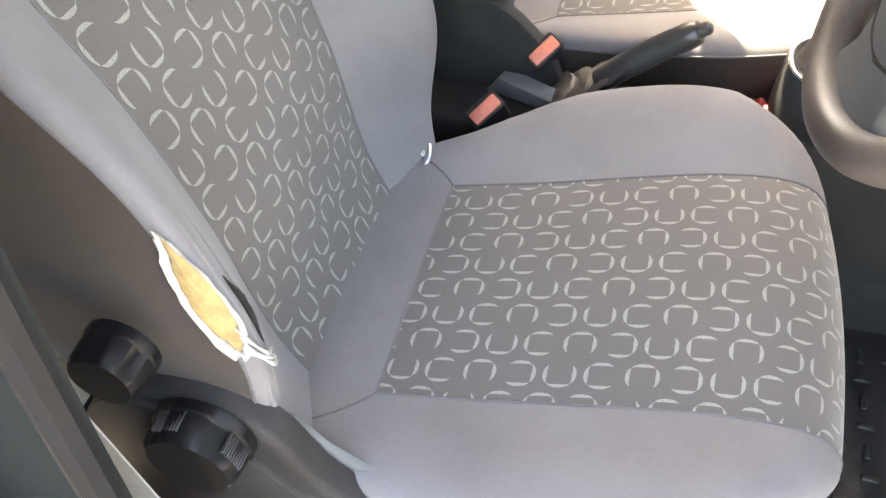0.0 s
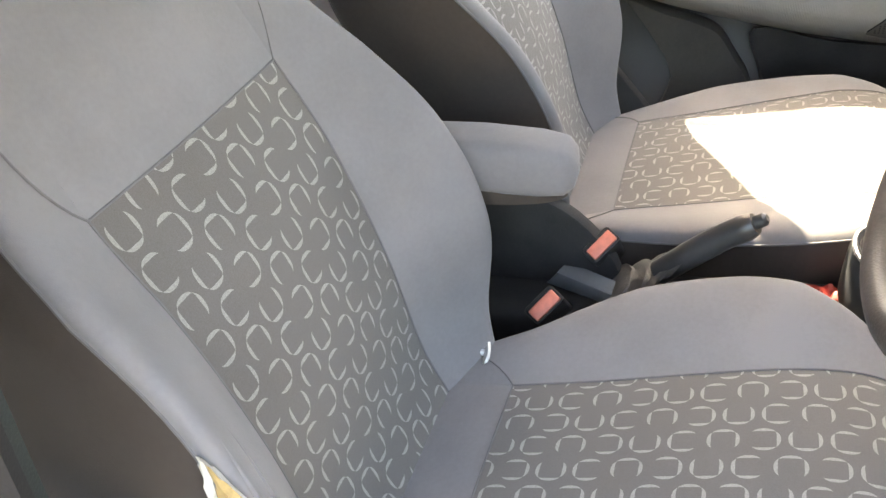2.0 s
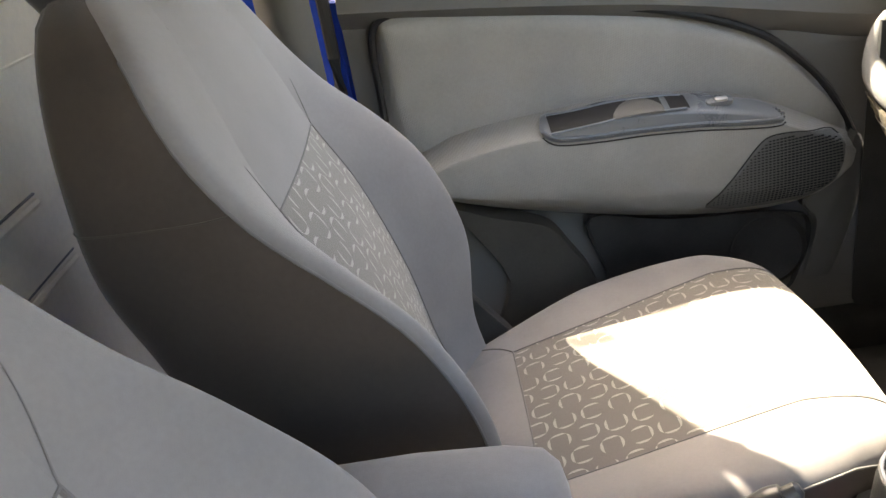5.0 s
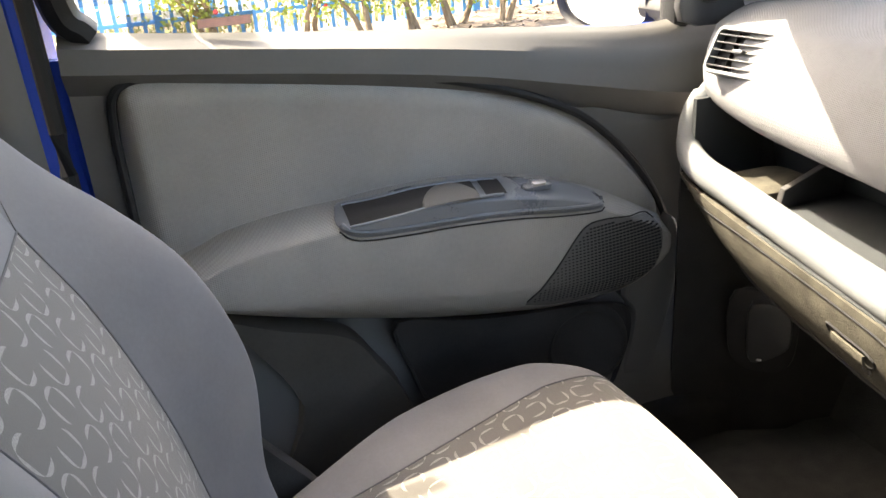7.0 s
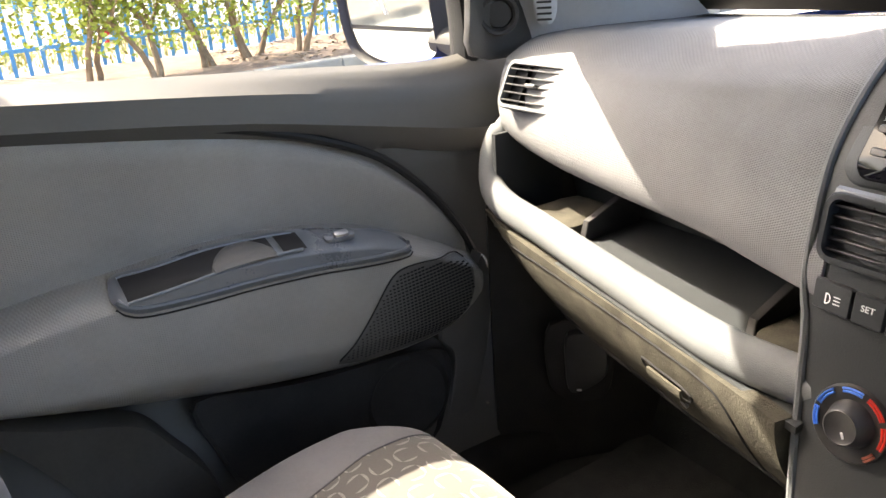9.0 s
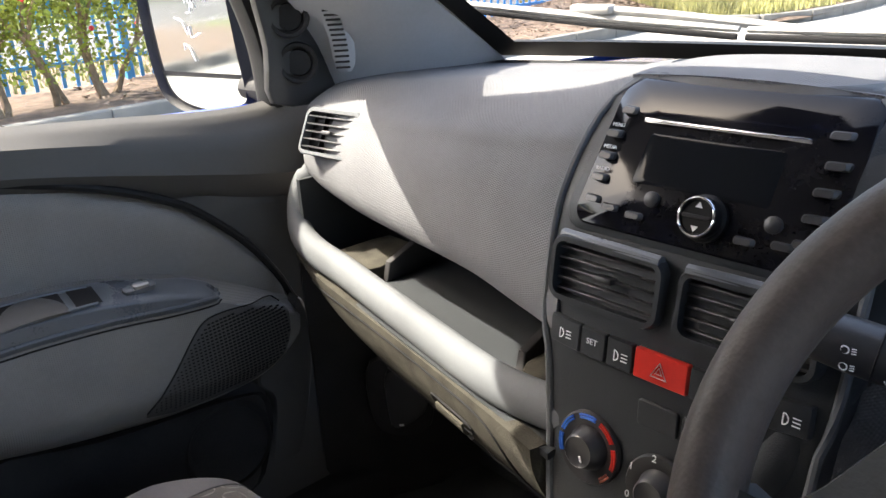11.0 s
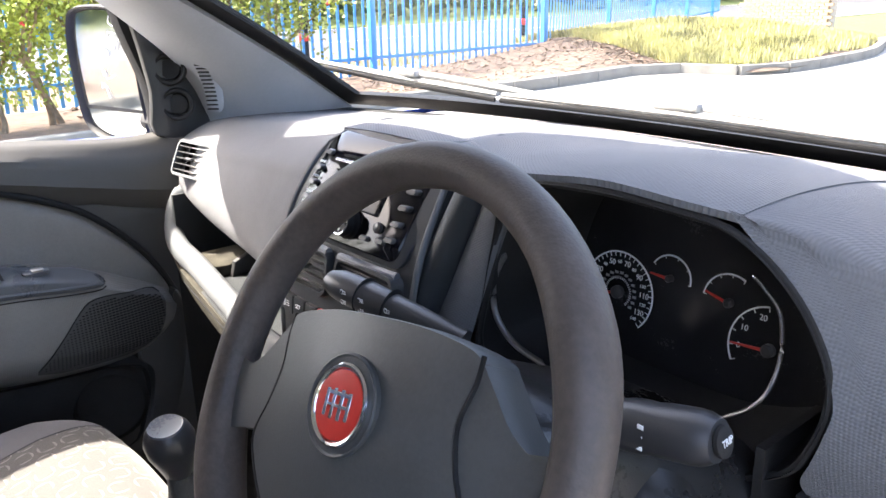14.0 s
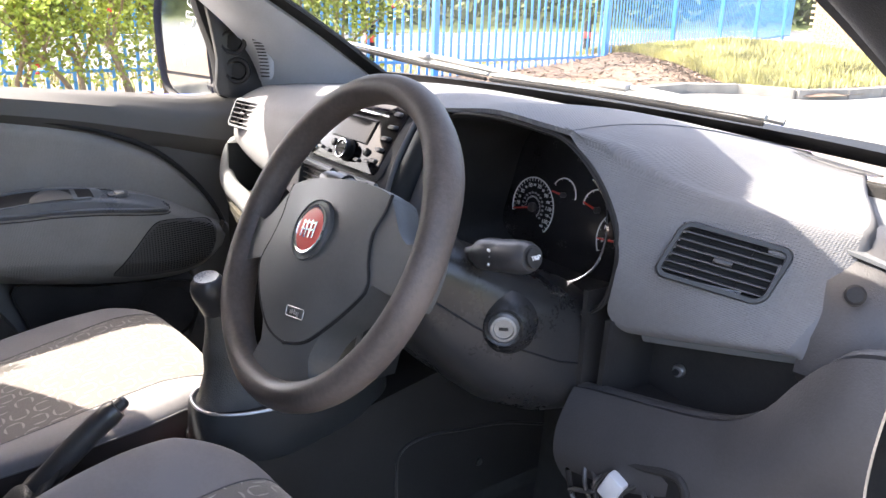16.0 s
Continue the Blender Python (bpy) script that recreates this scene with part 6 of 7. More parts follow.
# ---- steering ----
CW, TW = Vector((0.314, 0.303, 1.142)), radians(28.5)
WN = Vector((0, -math.cos(TW), math.sin(TW)))
WM = facing(*CW, WN) @ pose(0, 0, 0, 0, 0, 9)      # left standing a little to the left
wheel = thing("steering_wheel", "worn black three-spoke steering wheel with a round red badge", "steering wheel", at=CW)
RW = 0.188
rim_pts = [WM @ Vector((RW * math.cos(q), RW * math.sin(q), 0)) for q in (2 * math.pi * k / 96 for k in range(96))]
rim_r = [0.0178 + 0.0026 * max(0, math.cos(2 * (2 * math.pi * k / 96) - 0.9)) ** 6 for k in range(96)]
P("rim", tube(rim_pts, rim_r, 18, closed=True, up=WN, flat=1.12), LEATHER, wheel, "worn black rim")
half_pad = [(0.0, 0.068), (0.058, 0.066), (0.104, 0.056), (0.104, 0.036), (0.099, 0.010), (0.106, -0.018), (0.117, -0.044), (0.108, -0.064), (0.078, -0.095), (0.042, -0.121)]
pad = half_pad + [(0.0, -0.130)] + [(-x, y) for x, y in half_pad[:0:-1]]
po = spl([(x, y, 0) for x, y in pad], 4, True)


def dome(x, y):
    return 0.003 + 0.021 * math.exp(-((x / 0.105) ** 2) - ((y + 0.02) / 0.10) ** 2)


def wheel_plate(outline, lift, cy=-0.02):
    """A domed plate on the wheel, its rim rounded down."""
    at = lambda p, sc, z: WM @ Vector((p.x * sc, cy + (p.y - cy) * sc, z))
    rings = [[at(p, 0.985, -0.030) for p in outline], [at(p, 1.0, -0.010) for p in outline], [at(p, 0.998, dome(p.x, p.y) + lift - 0.004) for p in outline]]
    for sc in (0.988, 0.96, 0.9, 0.8, 0.65, 0.5, 0.35, 0.2, 0.02):
        rings.append([at(p, sc, dome(p.x * sc, cy + (p.y - cy) * sc) + lift) for p in outline])
    return loft(rings)


half_frame = [(0.0, 0.066), (0.060, 0.064), (0.098, 0.058), (0.118, 0.040), (0.140, 0.016), (0.164, 0.004), (0.184, 0.010), (0.188, -0.022), (0.182, -0.054), (0.164, -0.038), (0.142, -0.030), (0.127, -0.040), (0.117, -0.056), (0.098, -0.082), (0.070, -0.106), (0.058, -0.130), (0.056, -0.155), (0.070, -0.172), (0.040, -0.184)]
whole = half_frame + [(0.0, -0.187)] + [(-x, y) for x, y in half_frame[:0:-1]]
P("spoke_frame", wheel_plate(spl([(x, y, 0) for x, y in whole], 4, True), 0.0), HUB, wheel, "dark grey three-spoke wheel centre")
P("airbag_cover", wheel_plate(po, 0.0018), HUB, wheel, "dark grey airbag cover")
# the dark gap round the airbag cover
cover = spl([(p[0] * 1.006, p[1] * 1.006, 0) for p in half_pad[2:]] + [(0.0, -0.1312, 0)], 5)
for s in (-1, 1):
    P("cover_gap", tube([WM @ Vector((s * p.x, p.y, dome(p.x, p.y) + 0.0002)) for p in cover], 0.0021, 6), RUBBER, wheel)
m_b = WM @ pose(0, 0.0, dome(0, 0.0) + 0.0018)
badge = P("badge", lathe([(0.0375, -0.003), (0.0375, 0.0008), (0.036, 0.002), (0.0345, 0.0008)], m_b), HUB, wheel)
under(part("badge_ring", lathe([(0.0300, 0), (0.0300, 0.003), (0.0285, 0.0042), (0.0265, 0.0036), (0.0255, 0.002), (0, 0.002)], m_b, 36), CHROME, None, "chrome badge ring"), badge)
under(part("badge_field", lathe([(0.0252, 0.001), (0.0250, 0.0030), (0.02, 0.0036), (0, 0.004)], m_b, 36), RED, None, "red badge field"), badge)
for x, w, h in ((-0.0125, 0.0035, 0.020), (-0.0045, 0.0035, 0.022), (0.0040, 0.0040, 0.022), (0.0125, 0.0035, 0.020)):
    under(part("badge_bar", box((0, 0, 0), (w, h, 0.0012), 0.0004, m=m_b @ pose(x, 0, 0.0042), seg=1), CHROME), badge)
for y, h in ((0.0075, 0.003), (-0.001, 0.0025)):
    under(part("badge_bar", box((0, 0, 0), (0.022, h, 0.0010), 0.0004, m=m_b @ pose(0, y, 0.0042), seg=1), CHROME), badge)
fr = rrect(0.036, 0.011, 0.002, 3)
P("airbag_mark", tube([WM @ Vector((x + 0.012, y - 0.095, dome(x + 0.012, y - 0.095) + 0.0022)) for x, y in fr], 0.0005, 4, closed=True), STEEL, wheel)
writing("airbag", 0.0085, WM @ pose(0.012, -0.0950, dome(0.012, -0.095) + 0.0024), STEEL, wheel)

column = thing("steering_column", "black plastic steering column shroud with an ignition lock", "steering column", at=(0.34, 0.45, 1.0))
shr = []
for y, cx, cz, hx, hz in ((0.355, 0.325, 1.095, 0.075, 0.060), (0.375, 0.330, 1.088, 0.095, 0.072), (0.42, 0.345, 1.055, 0.100, 0.092), (0.47, 0.347, 1.022, 0.114, 0.100), (0.53, 0.350, 0.995, 0.127, 0.098), (0.60, 0.352, 0.975, 0.130, 0.090)):
    shr.append([Vector((cx + hx * math.copysign(abs(math.cos(q)) ** 0.58, math.cos(q)), y, cz + hz * math.copysign(abs(math.sin(q)) ** 0.62, math.sin(q)))) for q in (2 * math.pi * k / 40 for k in range(40))])
P("shroud", loft(shr), SHROUD, column, "black column shroud")
P("shroud_gap", tube([Vector((cx_ + (r[0].x - cx_) * 1.002, r[0].y, r[0].z - 0.004)) for r, cx_ in zip(shr, (0.325, 0.33, 0.345, 0.355, 0.36, 0.36))], 0.0014, 6), RUBBER, column)
mk2 = facing(0.466, 0.447, 1.050, (0.75, -0.66, 0.08))
lock = P("ignition_lock", lathe([(0.019, -0.012), (0.0178, 0.002), (0.0158, 0.004), (0.0150, 0.006), (0.0118, 0.0065), (0.0110, 0.0045), (0.0, 0.0045)], mk2, 32), LOCKMETAL, column, "round steel ignition lock")
under(part("key_slot", box((0, 0, 0), (0.011, 0.0036, 0.002), 0.001, m=mk2 @ pose(0, 0, 0.0052)), RUBBER), lock)
under(part("lock_collar", lathe([(0.040, -0.022), (0.033, -0.011), (0.0265, -0.004), (0.0225, -0.001), (0.0195, -0.003)], mk2, 32), SHROUD), lock)


ls = spl([(0.262, 0.445, 1.135), (0.215, 0.430, 1.145), (0.165, 0.417, 1.153), (0.108, 0.407, 1.161)], 5)
lst = P("indicator_stalk", tube(ls, [0.011, 0.011, 0.012, 0.013, 0.0135, 0.0145, 0.015, 0.0155, 0.0165, 0.0175, 0.018, 0.018, 0.018, 0.0175, 0.0165, 0.012], 18, flat=0.85), DARKSMOOTH, column, "black indicator stalk with white symbols")
rs = spl([(0.405, 0.430, 1.125), (0.440, 0.432, 1.135), (0.476, 0.437, 1.142), (0.513, 0.441, 1.149)], 5)
rst = P("wiper_stalk", tube(rs, [0.009, 0.009, 0.010, 0.011, 0.014, 0.019, 0.0205, 0.021, 0.021, 0.020, 0.021, 0.021, 0.021, 0.021, 0.020, 0.016], 18, flat=0.9), DARKSMOOTH, column, "black wiper stalk with white symbols")
end = facing(0.5145, 0.441, 1.1495, (0.95, 0.08, 0.26))
under(part("stalk_button", lathe([(0.011, 0), (0.011, 0.003), (0.009, 0.004), (0, 0.004)], end, 18), DARK), rst)
writing("TRIP", 0.007, end @ pose(0, 0, 0.0045), WHITE, column)
for i, up in ((7, 0.007), (7, -0.003), (10, 0.006), (10, -0.004), (12, 0.006), (12, -0.004)):
    c = ls[i] + Vector((0, -0.0172, up - 0.001))
    under(part("stalk_mark", joined(tube([c + Vector((0.0022 * math.cos(q), 0.0, 0.0022 * math.sin(q))) for q in np.linspace(0, 6.0, 10)], 0.0005, 4), *[tube([c + Vector((0.0035, 0, 0.0014 - 0.0014 * j)), c + Vector((0.0060, 0, 0.0018 - 0.0014 * j))], 0.0004, 4) for j in range(3)]), WHITE), lst)
for i in (8, 11):
    side = (ls[i + 1] - ls[i - 1]).normalized()
    under(part("stalk_groove", lathe([(0.0178, -0.0006), (0.0187, 0.0), (0.0178, 0.0006)], facing(*ls[i], side), 20), RUBBER), lst)
for i in (9,):
    c = rs[i] + Vector((0.0, -0.0192, 0.002))
    under(part("stalk_mark", joined(*[box(c + Vector((0, 0, 0.007 - 0.008 * j)), (0.005, 0.001, 0.0035), 0.0004, seg=1) for j in range(3)]), WHITE), rst)

# ---- centre tunnel ----
tunnel = thing("gear_console", "black plastic tunnel console with a gear lever", "console", at=(MID, 0.3, 0.5))
pl = []
for z, sc in ((0.700, 0.98), (0.708, 1.02), (0.740, 1.015), (0.774, 1.0), (0.786, 0.985), (0.789, 0.95), (0.780, 0.88), (0.775, 0.1)):
    ring = [(0.084 * sc * math.copysign(abs(math.cos(q)) ** 0.8, math.cos(q)), 0.172 * sc * math.copysign(abs(math.sin(q)) ** 0.8, math.sin(q))) for q in (2 * math.pi * k / 44 for k in range(44))]
    pl.append([Vector((MID + 0.006 + x, 0.405 + y, z + 0.19 * max(0, y + 0.05))) for x, y in ring])
P("plinth", loft(pl), STACK, tunnel, "smooth black gear lever plinth")
P("plinth_edge", tube([p.lerp(q, 0.5) for p, q in zip(pl[4], pl[5])], 0.0028, 6, closed=True), STEEL, tunnel, "thin shiny steel-toned plinth rim")
hump = [(-0.128, 0.41), (-0.116, 0.52), (-0.105, 0.60), (-0.094, 0.65), (-0.076, 0.71), (0.080, 0.71), (0.096, 0.65), (0.106, 0.60), (0.116, 0.52), (0.128, 0.41)]
P("tunnel_trim", loft([[Vector((MID + x * sc, y, z + 0.19 * max(0, y - 0.355) * (z > 0.7))) for x, z in hump] for y, sc in ((0.243, 0.80), (0.25, 0.93), (0.27, 1.0), (0.355, 1.0), (0.6, 1.0), (0.95, 1.0))]), TUNNEL, tunnel, "smooth dark tunnel cover")
flap = spl([(0.55, 0.50), (0.552, 0.585), (0.566, 0.640), (0.62, 0.655), (0.70, 0.645), (0.80, 0.63), (0.90, 0.60)], 5)
P("cover_edge", tube([Vector((MID + fn([(0.41, 0.128), (0.52, 0.116), (0.60, 0.106), (0.65, 0.096), (0.70, 0.09)])(p.y) + 0.001, p.x, p.y)) for p in flap], 0.003, 6), DARKSMOOTH, tunnel, "raised edge of the access flap")
P("fastener", lathe([(0.008, 0), (0.007, 0.004), (0, 0.005)], facing(MID + 0.1095, 0.736, 0.571, (1, 0, 0.1)), 14), DARKSMOOTH, tunnel, "round black fastener")
boot = []
for k in range(15):
    t = k / 14
    z = lerp(0.782, 0.935, t)
    r = lerp(0.074, 0.014, t**0.55) * (1 + 0.045 * math.sin(t * 13))
    boot.append([Vector((lerp(MID - 0.006, -0.024, t) + r * math.cos(q) * 0.85, lerp(0.325, 0.280, t**0.8) + r * math.sin(q) * (1.1 + 0.05 * math.sin(4 * q + 0.4 * k)), z)) for q in (2 * math.pi * j / 24 for j in range(24))])
P("lever_boot", loft(boot), LEATHERETTE, tunnel, "creased black lever boot")
P("lever", tube([(-0.024, 0.278, 0.92), (-0.024, 0.276, 0.965)], 0.011, 12), DARKSMOOTH, tunnel)
gk = P("gear_knob", lathe([(0.010, -0.035), (0.015, -0.030), (0.020, -0.012), (0.0265, 0.008), (0.0275, 0.020), (0.024, 0.032), (0.0195, 0.037), (0, 0.038)], pose(-0.024, 0.276, 0.960, 10, 8, 0), 28), DARKSMOOTH, tunnel, "glossy black gear knob")
under(part("knob_cap", lathe([(0.0195, 0.0365), (0.0185, 0.0395), (0.0165, 0.0390), (0.0, 0.0395)], pose(-0.024, 0.276, 0.960, 10, 8, 0), 24), SATIN, None, "satin grey cap with the shift pattern"), gk)
P("tunnel_tray", joined(box((MID, 0.0, 0.60), (0.15, 0.60, 0.14), 0.02, seg=3), box((MID - 0.005, -0.17, 0.655), (0.13, 0.20, 0.03), 0.008)), DARK, tunnel, "black tray between the seats")
P("grey_wedge", prism([(-0.10, 0.0), (0.05, 0.0), (0.045, 0.02), (-0.08, 0.03)], 0.03, pose(-0.02, -0.06, 0.672, 90, 0, 70), 0.005), PLASTIC, tunnel)
hb = thing("handbrake", "black handbrake lever with a creased boot", "handbrake", at=(0.0, 0.0, 0.66))
P("grip", tube(spl([(0.004, 0.003, 0.738), (0.007, 0.042, 0.775), (0.010, 0.082, 0.810), (0.013, 0.118, 0.836)], 6), [0.0175] * 6 + [0.018] * 5 + [0.0175] * 5 + [0.0178, 0.0165, 0.014], 16), DARKSMOOTH, hb, "smooth black lever grip")
P("release_button", tube([(0.013, 0.118, 0.837), (0.0140, 0.128, 0.844), (0.0142, 0.131, 0.846)], [0.0095, 0.0090, 0.005], 14), DARKSMOOTH, hb, "black release button")
bt = []
for k in range(16):
    t = k / 15
    p = Vector((lerp(-0.008, 0.005, t), lerp(-0.075, 0.022, t), lerp(0.672, 0.757, t)))
    r = lerp(0.056, 0.025, t**0.8) * (1 + 0.11 * math.sin(t * 19 + 0.6))
    bt.append([p + Vector((r * math.cos(q), 0.55 * r * math.sin(q) * (1 + 0.10 * math.sin(4 * q + 2 * k)), 0.75 * r * math.sin(q))) for q in (2 * math.pi * j / 28 for j in range(28))])
P("boot", loft(bt), LEATHERETTE, hb, "creased black leatherette boot")
red = thing("red_lighter", "small crumpled red plastic wrapper on the floor tunnel", "wrapper", at=(-0.04, 0.22, 0.672))
P("wrapper", grid(lambda u, v: Vector((lerp(-0.075, -0.01, u), lerp(0.195, 0.245, v), 0.680 + 0.012 * noise.noise(Vector((u * 4, v * 4, 1))) + 0.01 * u)), 14, 12, thick=0.003), material("dull_red_foil", (0.30, 0.03, 0.025), 0.5, vary=0.3, scale=40), red)

# floor mats and pedals area
mat_ob = thing("floor_mat", "black rubber floor mat with raised oblong studs", "mat", at=(0.36, 0.55, 0.42))
P("mat_sheet", grid(lambda u, v: Vector((lerp(0.12, 0.66, u), lerp(0.28, 0.90, v), 0.428 + 0.12 * max(0, v - 0.7) ** 1.3)), 14, 14, thick=0.008), MATRUBBER, mat_ob)
for i in range(13):
    for j in range(9):
        x, y = 0.16 + 0.038 * i, 0.31 + 0.038 * j
        ob = under(part("stud", box((x, y, 0.437), (0.022 if (i + j) % 2 else 0.009, 0.009 if (i + j) % 2 else 0.022, 0.006), 0.002, seg=1), MATRUBBER), mat_ob) if (i == 0 and j < 2) else None
        if ob is None:
            src = mat_ob.children[1 + (0 if (i + j) % 2 == 0 else 1)] if len(mat_ob.children) > 2 else None
            if src:
                ob = new("stud", src.data)
                ob.parent = mat_ob
                ob.matrix_parent_inverse = Matrix.Translation(-mat_ob.location)
                ob.location = (0.038 * i, 0.038 * (j - (0 if (i + j) % 2 == 0 else 1)), 0)
pm = thing("floor_mat", "dark carpet mat in the passenger footwell", "mat", at=(-0.42, 0.6, 0.42))
P("mat_sheet", grid(lambda u, v: Vector((lerp(-0.70, -0.16, u), lerp(0.36, 0.92, v), 0.428 + 0.12 * max(0, v - 0.7) ** 1.3)), 12, 12, thick=0.008), CARPET, pm)
kick = thing("bonnet_release", "black bonnet release lever in its housing", "lever", at=(-0.68, 0.72, 0.65))
P("housing", prism(spl([(p, q, 0) for p, q in [(-0.05, 0.07), (0.045, 0.07), (0.055, 0.03), (0.05, -0.05), (0.02, -0.075), (-0.03, -0.07), (-0.055, -0.03)]], 4, True), 0.014, facing(-0.70, 0.715, 0.655, (0.75, -0.65, 0)), 0.004), DARK, kick)
P("lever", prism(spl([(p, q, 0) for p, q in [(-0.02, 0.06), (0.035, 0.055), (0.045, 0.0), (0.03, -0.03), (-0.015, -0.05), (-0.025, 0.0)]], 4, True), 0.022, facing(-0.692, 0.708, 0.655, (0.75, -0.65, 0)), 0.006), DARKSMOOTH, kick)
P("lever_mark", box((0, 0, 0), (0.008, 0.004, 0.001), 0.0003, m=facing(-0.672, 0.688, 0.617, (0.75, -0.65, 0)), seg=1), WHITE, kick)
setting("kick_panel_left", grid(lambda u, v: Vector((lerp(-0.79, -0.66, u) , lerp(0.60, 0.93, u), lerp(0.42, 1.02, v))), 10, 10, thick=-0.01), DARK, "black plastic kick panel in the footwell", "panel")
setting("kick_panel_right", grid(lambda u, v: Vector((lerp(0.78, 0.68, u), lerp(0.66, 0.95, u), lerp(0.42, 1.05, v))), 10, 10, thick=0.01), DARK, "black plastic kick panel beside the doorway", "panel")

# pillar vent
pv = thing("pillar_vent", "pale slatted demister vent on the windscreen pillar", "vent", at=(-0.76, 0.69, 1.26))
pv_pts = [Vector((-0.748, 0.662, 1.338)), Vector((-0.752, 0.684, 1.30)), Vector((-0.760, 0.702, 1.255)), Vector((-0.765, 0.708, 1.205))]
pvc = spl(pv_pts, 6)
P("vent_frame", tube(pvc, [0.008, 0.014, 0.016, 0.017, 0.018, 0.018, 0.019, 0.019, 0.019, 0.019, 0.019, 0.019, 0.019, 0.019, 0.018, 0.018, 0.017, 0.015, 0.009], 10, flat=0.45, up=(0.6, -0.6, 0)), PLASTIC_LIGHT, pv)
for k in range(1, 18):
    p = pvc[k]
    P("slat", box((0, 0, 0), (0.022, 0.0032, 0.003), 0.0006, m=facing(*(p + Vector((0.011, -0.011, 0))), (0.7, -0.7, 0), (0, 0, 1)), seg=1), DARK, pv)

# ---- wing mirror ----
mir = thing("wing_mirror", "black wing mirror with scratched glass outside the passenger window", "mirror", at=(-1.0, 0.70, 1.2))
mo = [(-1.385, 1.30), (-1.37, 1.375), (-1.32, 1.405), (-1.15, 1.41), (-1.02, 1.395), (-0.985, 1.33), (-0.965, 1.22), (-0.95, 1.15), (-0.99, 1.125), (-1.15, 1.112), (-1.30, 1.13), (-1.36, 1.18)]
mo = [(-0.97 + (x + 0.95) * 0.58, z) for x, z in mo]
moc = spl([(x, z, 0) for x, z in mo], 4, True)
mcx, mcz = sum(p.x for p in moc) / len(moc), sum(p.y for p in moc) / len(moc)
shell = []
for sc, y in ((0.3, 0.80), (0.7, 0.785), (0.93, 0.75), (1.0, 0.70), (1.0, 0.668), (0.975, 0.660), (0.95, 0.664), (0.94, 0.675)):
    shell.append([Vector((mcx + (p.x - mcx) * sc, y - 0.05 + (p.x - mcx) * 0.25, mcz + (p.y - mcz) * sc)) for p in moc])
P("mirror_shell", loft(shell), DARK, mir, "black mirror housing")
P("mirror_glass", loft([[Vector((mcx + (p.x - mcx) * 0.90, 0.622 + (p.x - mcx) * 0.25 * 0.9 + o, max(1.192, mcz + (p.y - mcz) * 0.92))) for p in moc] for o in (0.004, 0.0)]), MIRROR, mir, "large upper mirror glass")
P("lower_glass", loft([[Vector((mcx + (p.x - mcx) * 0.86, 0.622 + (p.x - mcx) * 0.25 * 0.9 + o, min(1.184, mcz + (p.y - mcz) * 0.90))) for p in moc] for o in (0.004, 0.0)]), MIRROR, mir, "small lower wide-angle mirror glass")
P("mirror_arm", tube([(-1.0, 0.67, 1.17), (-0.87, 0.70, 1.165)], [0.035, 0.04], 12, flat=0.7), DARK, mir)
rnd = random.Random(8)
for k in range(5):
    a = Vector((mcx + rnd.uniform(-0.06, 0.05), 0, 1.24 + 0.03 * k))
    pts = []
    for j in range(6):
        a = a + Vector((rnd.uniform(-0.022, 0.022), 0, rnd.uniform(-0.018, 0.022)))
        pts.append(Vector((a.x, 0.619 + (a.x - mcx) * 0.225, a.z)))
    P("scratch", tube(spl(pts, 4), 0.0011, 4), WHITE, mir)

# ---- wipers ----
# pale grey holds both the dust and the sunlight on the wipers
WIPER = material("sunlit_dusty_wiper_plastic", (0.30, 0.295, 0.28), 0.7, vary=0.25, scale=18, bump=0.2, bump_scale=300)


def wiper(tip, joint, heel):
    w = thing("windscreen_wiper", "dusty grey windscreen wiper, paled as if sunlit, lying along the glass", "wiper", "windscreen wipers", joint)
    line = spl([tip, joint, heel], 10)
    P("blade", tube([p + Vector((0, -0.004, -0.006)) for p in line], 0.0035, 8, flat=1.3), RUBBER, w)
    P("blade_frame", tube([p + Vector((0, 0.002, 0.003)) for p in line], [0.006 + 0.003 * math.sin(math.pi * k / 20) for k in range(21)], 8, flat=0.7), WIPER, w)
    m = Vector(joint) + Vector((0, 0.004, 0.014))
    P("arm_joint", box(m, (0.075, 0.022, 0.014), 0.005, seg=2), WIPER, w)
    P("arm", tube(spl([m, m + Vector((0.12, 0.022, -0.008)), m + Vector((0.30, 0.075, -0.03))], 5), 0.0065, 8), WIPER, w, "dull grey wiper arm")
    return w


wiper((-0.785, 0.928, 1.288), (-0.500, 0.975, 1.263), (-0.275, 1.002, 1.249))
wiper((-0.262, 1.003, 1.249), (0.090, 1.000, 1.252), (0.400, 1.008, 1.246))


# ---- outside ----
CONCRETE = material("pale_concrete", (0.33, 0.315, 0.285), 0.9, vary=0.14, scale=0.9, bump=0.5, bump_scale=40)
KERB = material("weathered_kerb", (0.17, 0.165, 0.15), 0.9, vary=0.2, scale=4, bump=0.6, bump_scale=60)
ASPHALT = material("asphalt", (0.065, 0.067, 0.072), 0.9, vary=0.2, scale=2, bump=0.6, bump_scale=60)
GRASSGROUND = material("grass_ground", (0.10, 0.13, 0.03), 0.95, vary=0.35, scale=1.2, bump=0.8, bump_scale=30)
MULCH = material("bark_mulch", (0.12, 0.082, 0.058), 0.95, vary=0.5, scale=7, bump=1.0, bump_scale=35)
FENCE = material("blue_fence_paint", (0.05, 0.26, 0.60), 0.45, vary=0.12, scale=6)
GRASS = material("dry_grass", (0.33, 0.315, 0.12), 0.9, vary=0.75, scale=1.5)
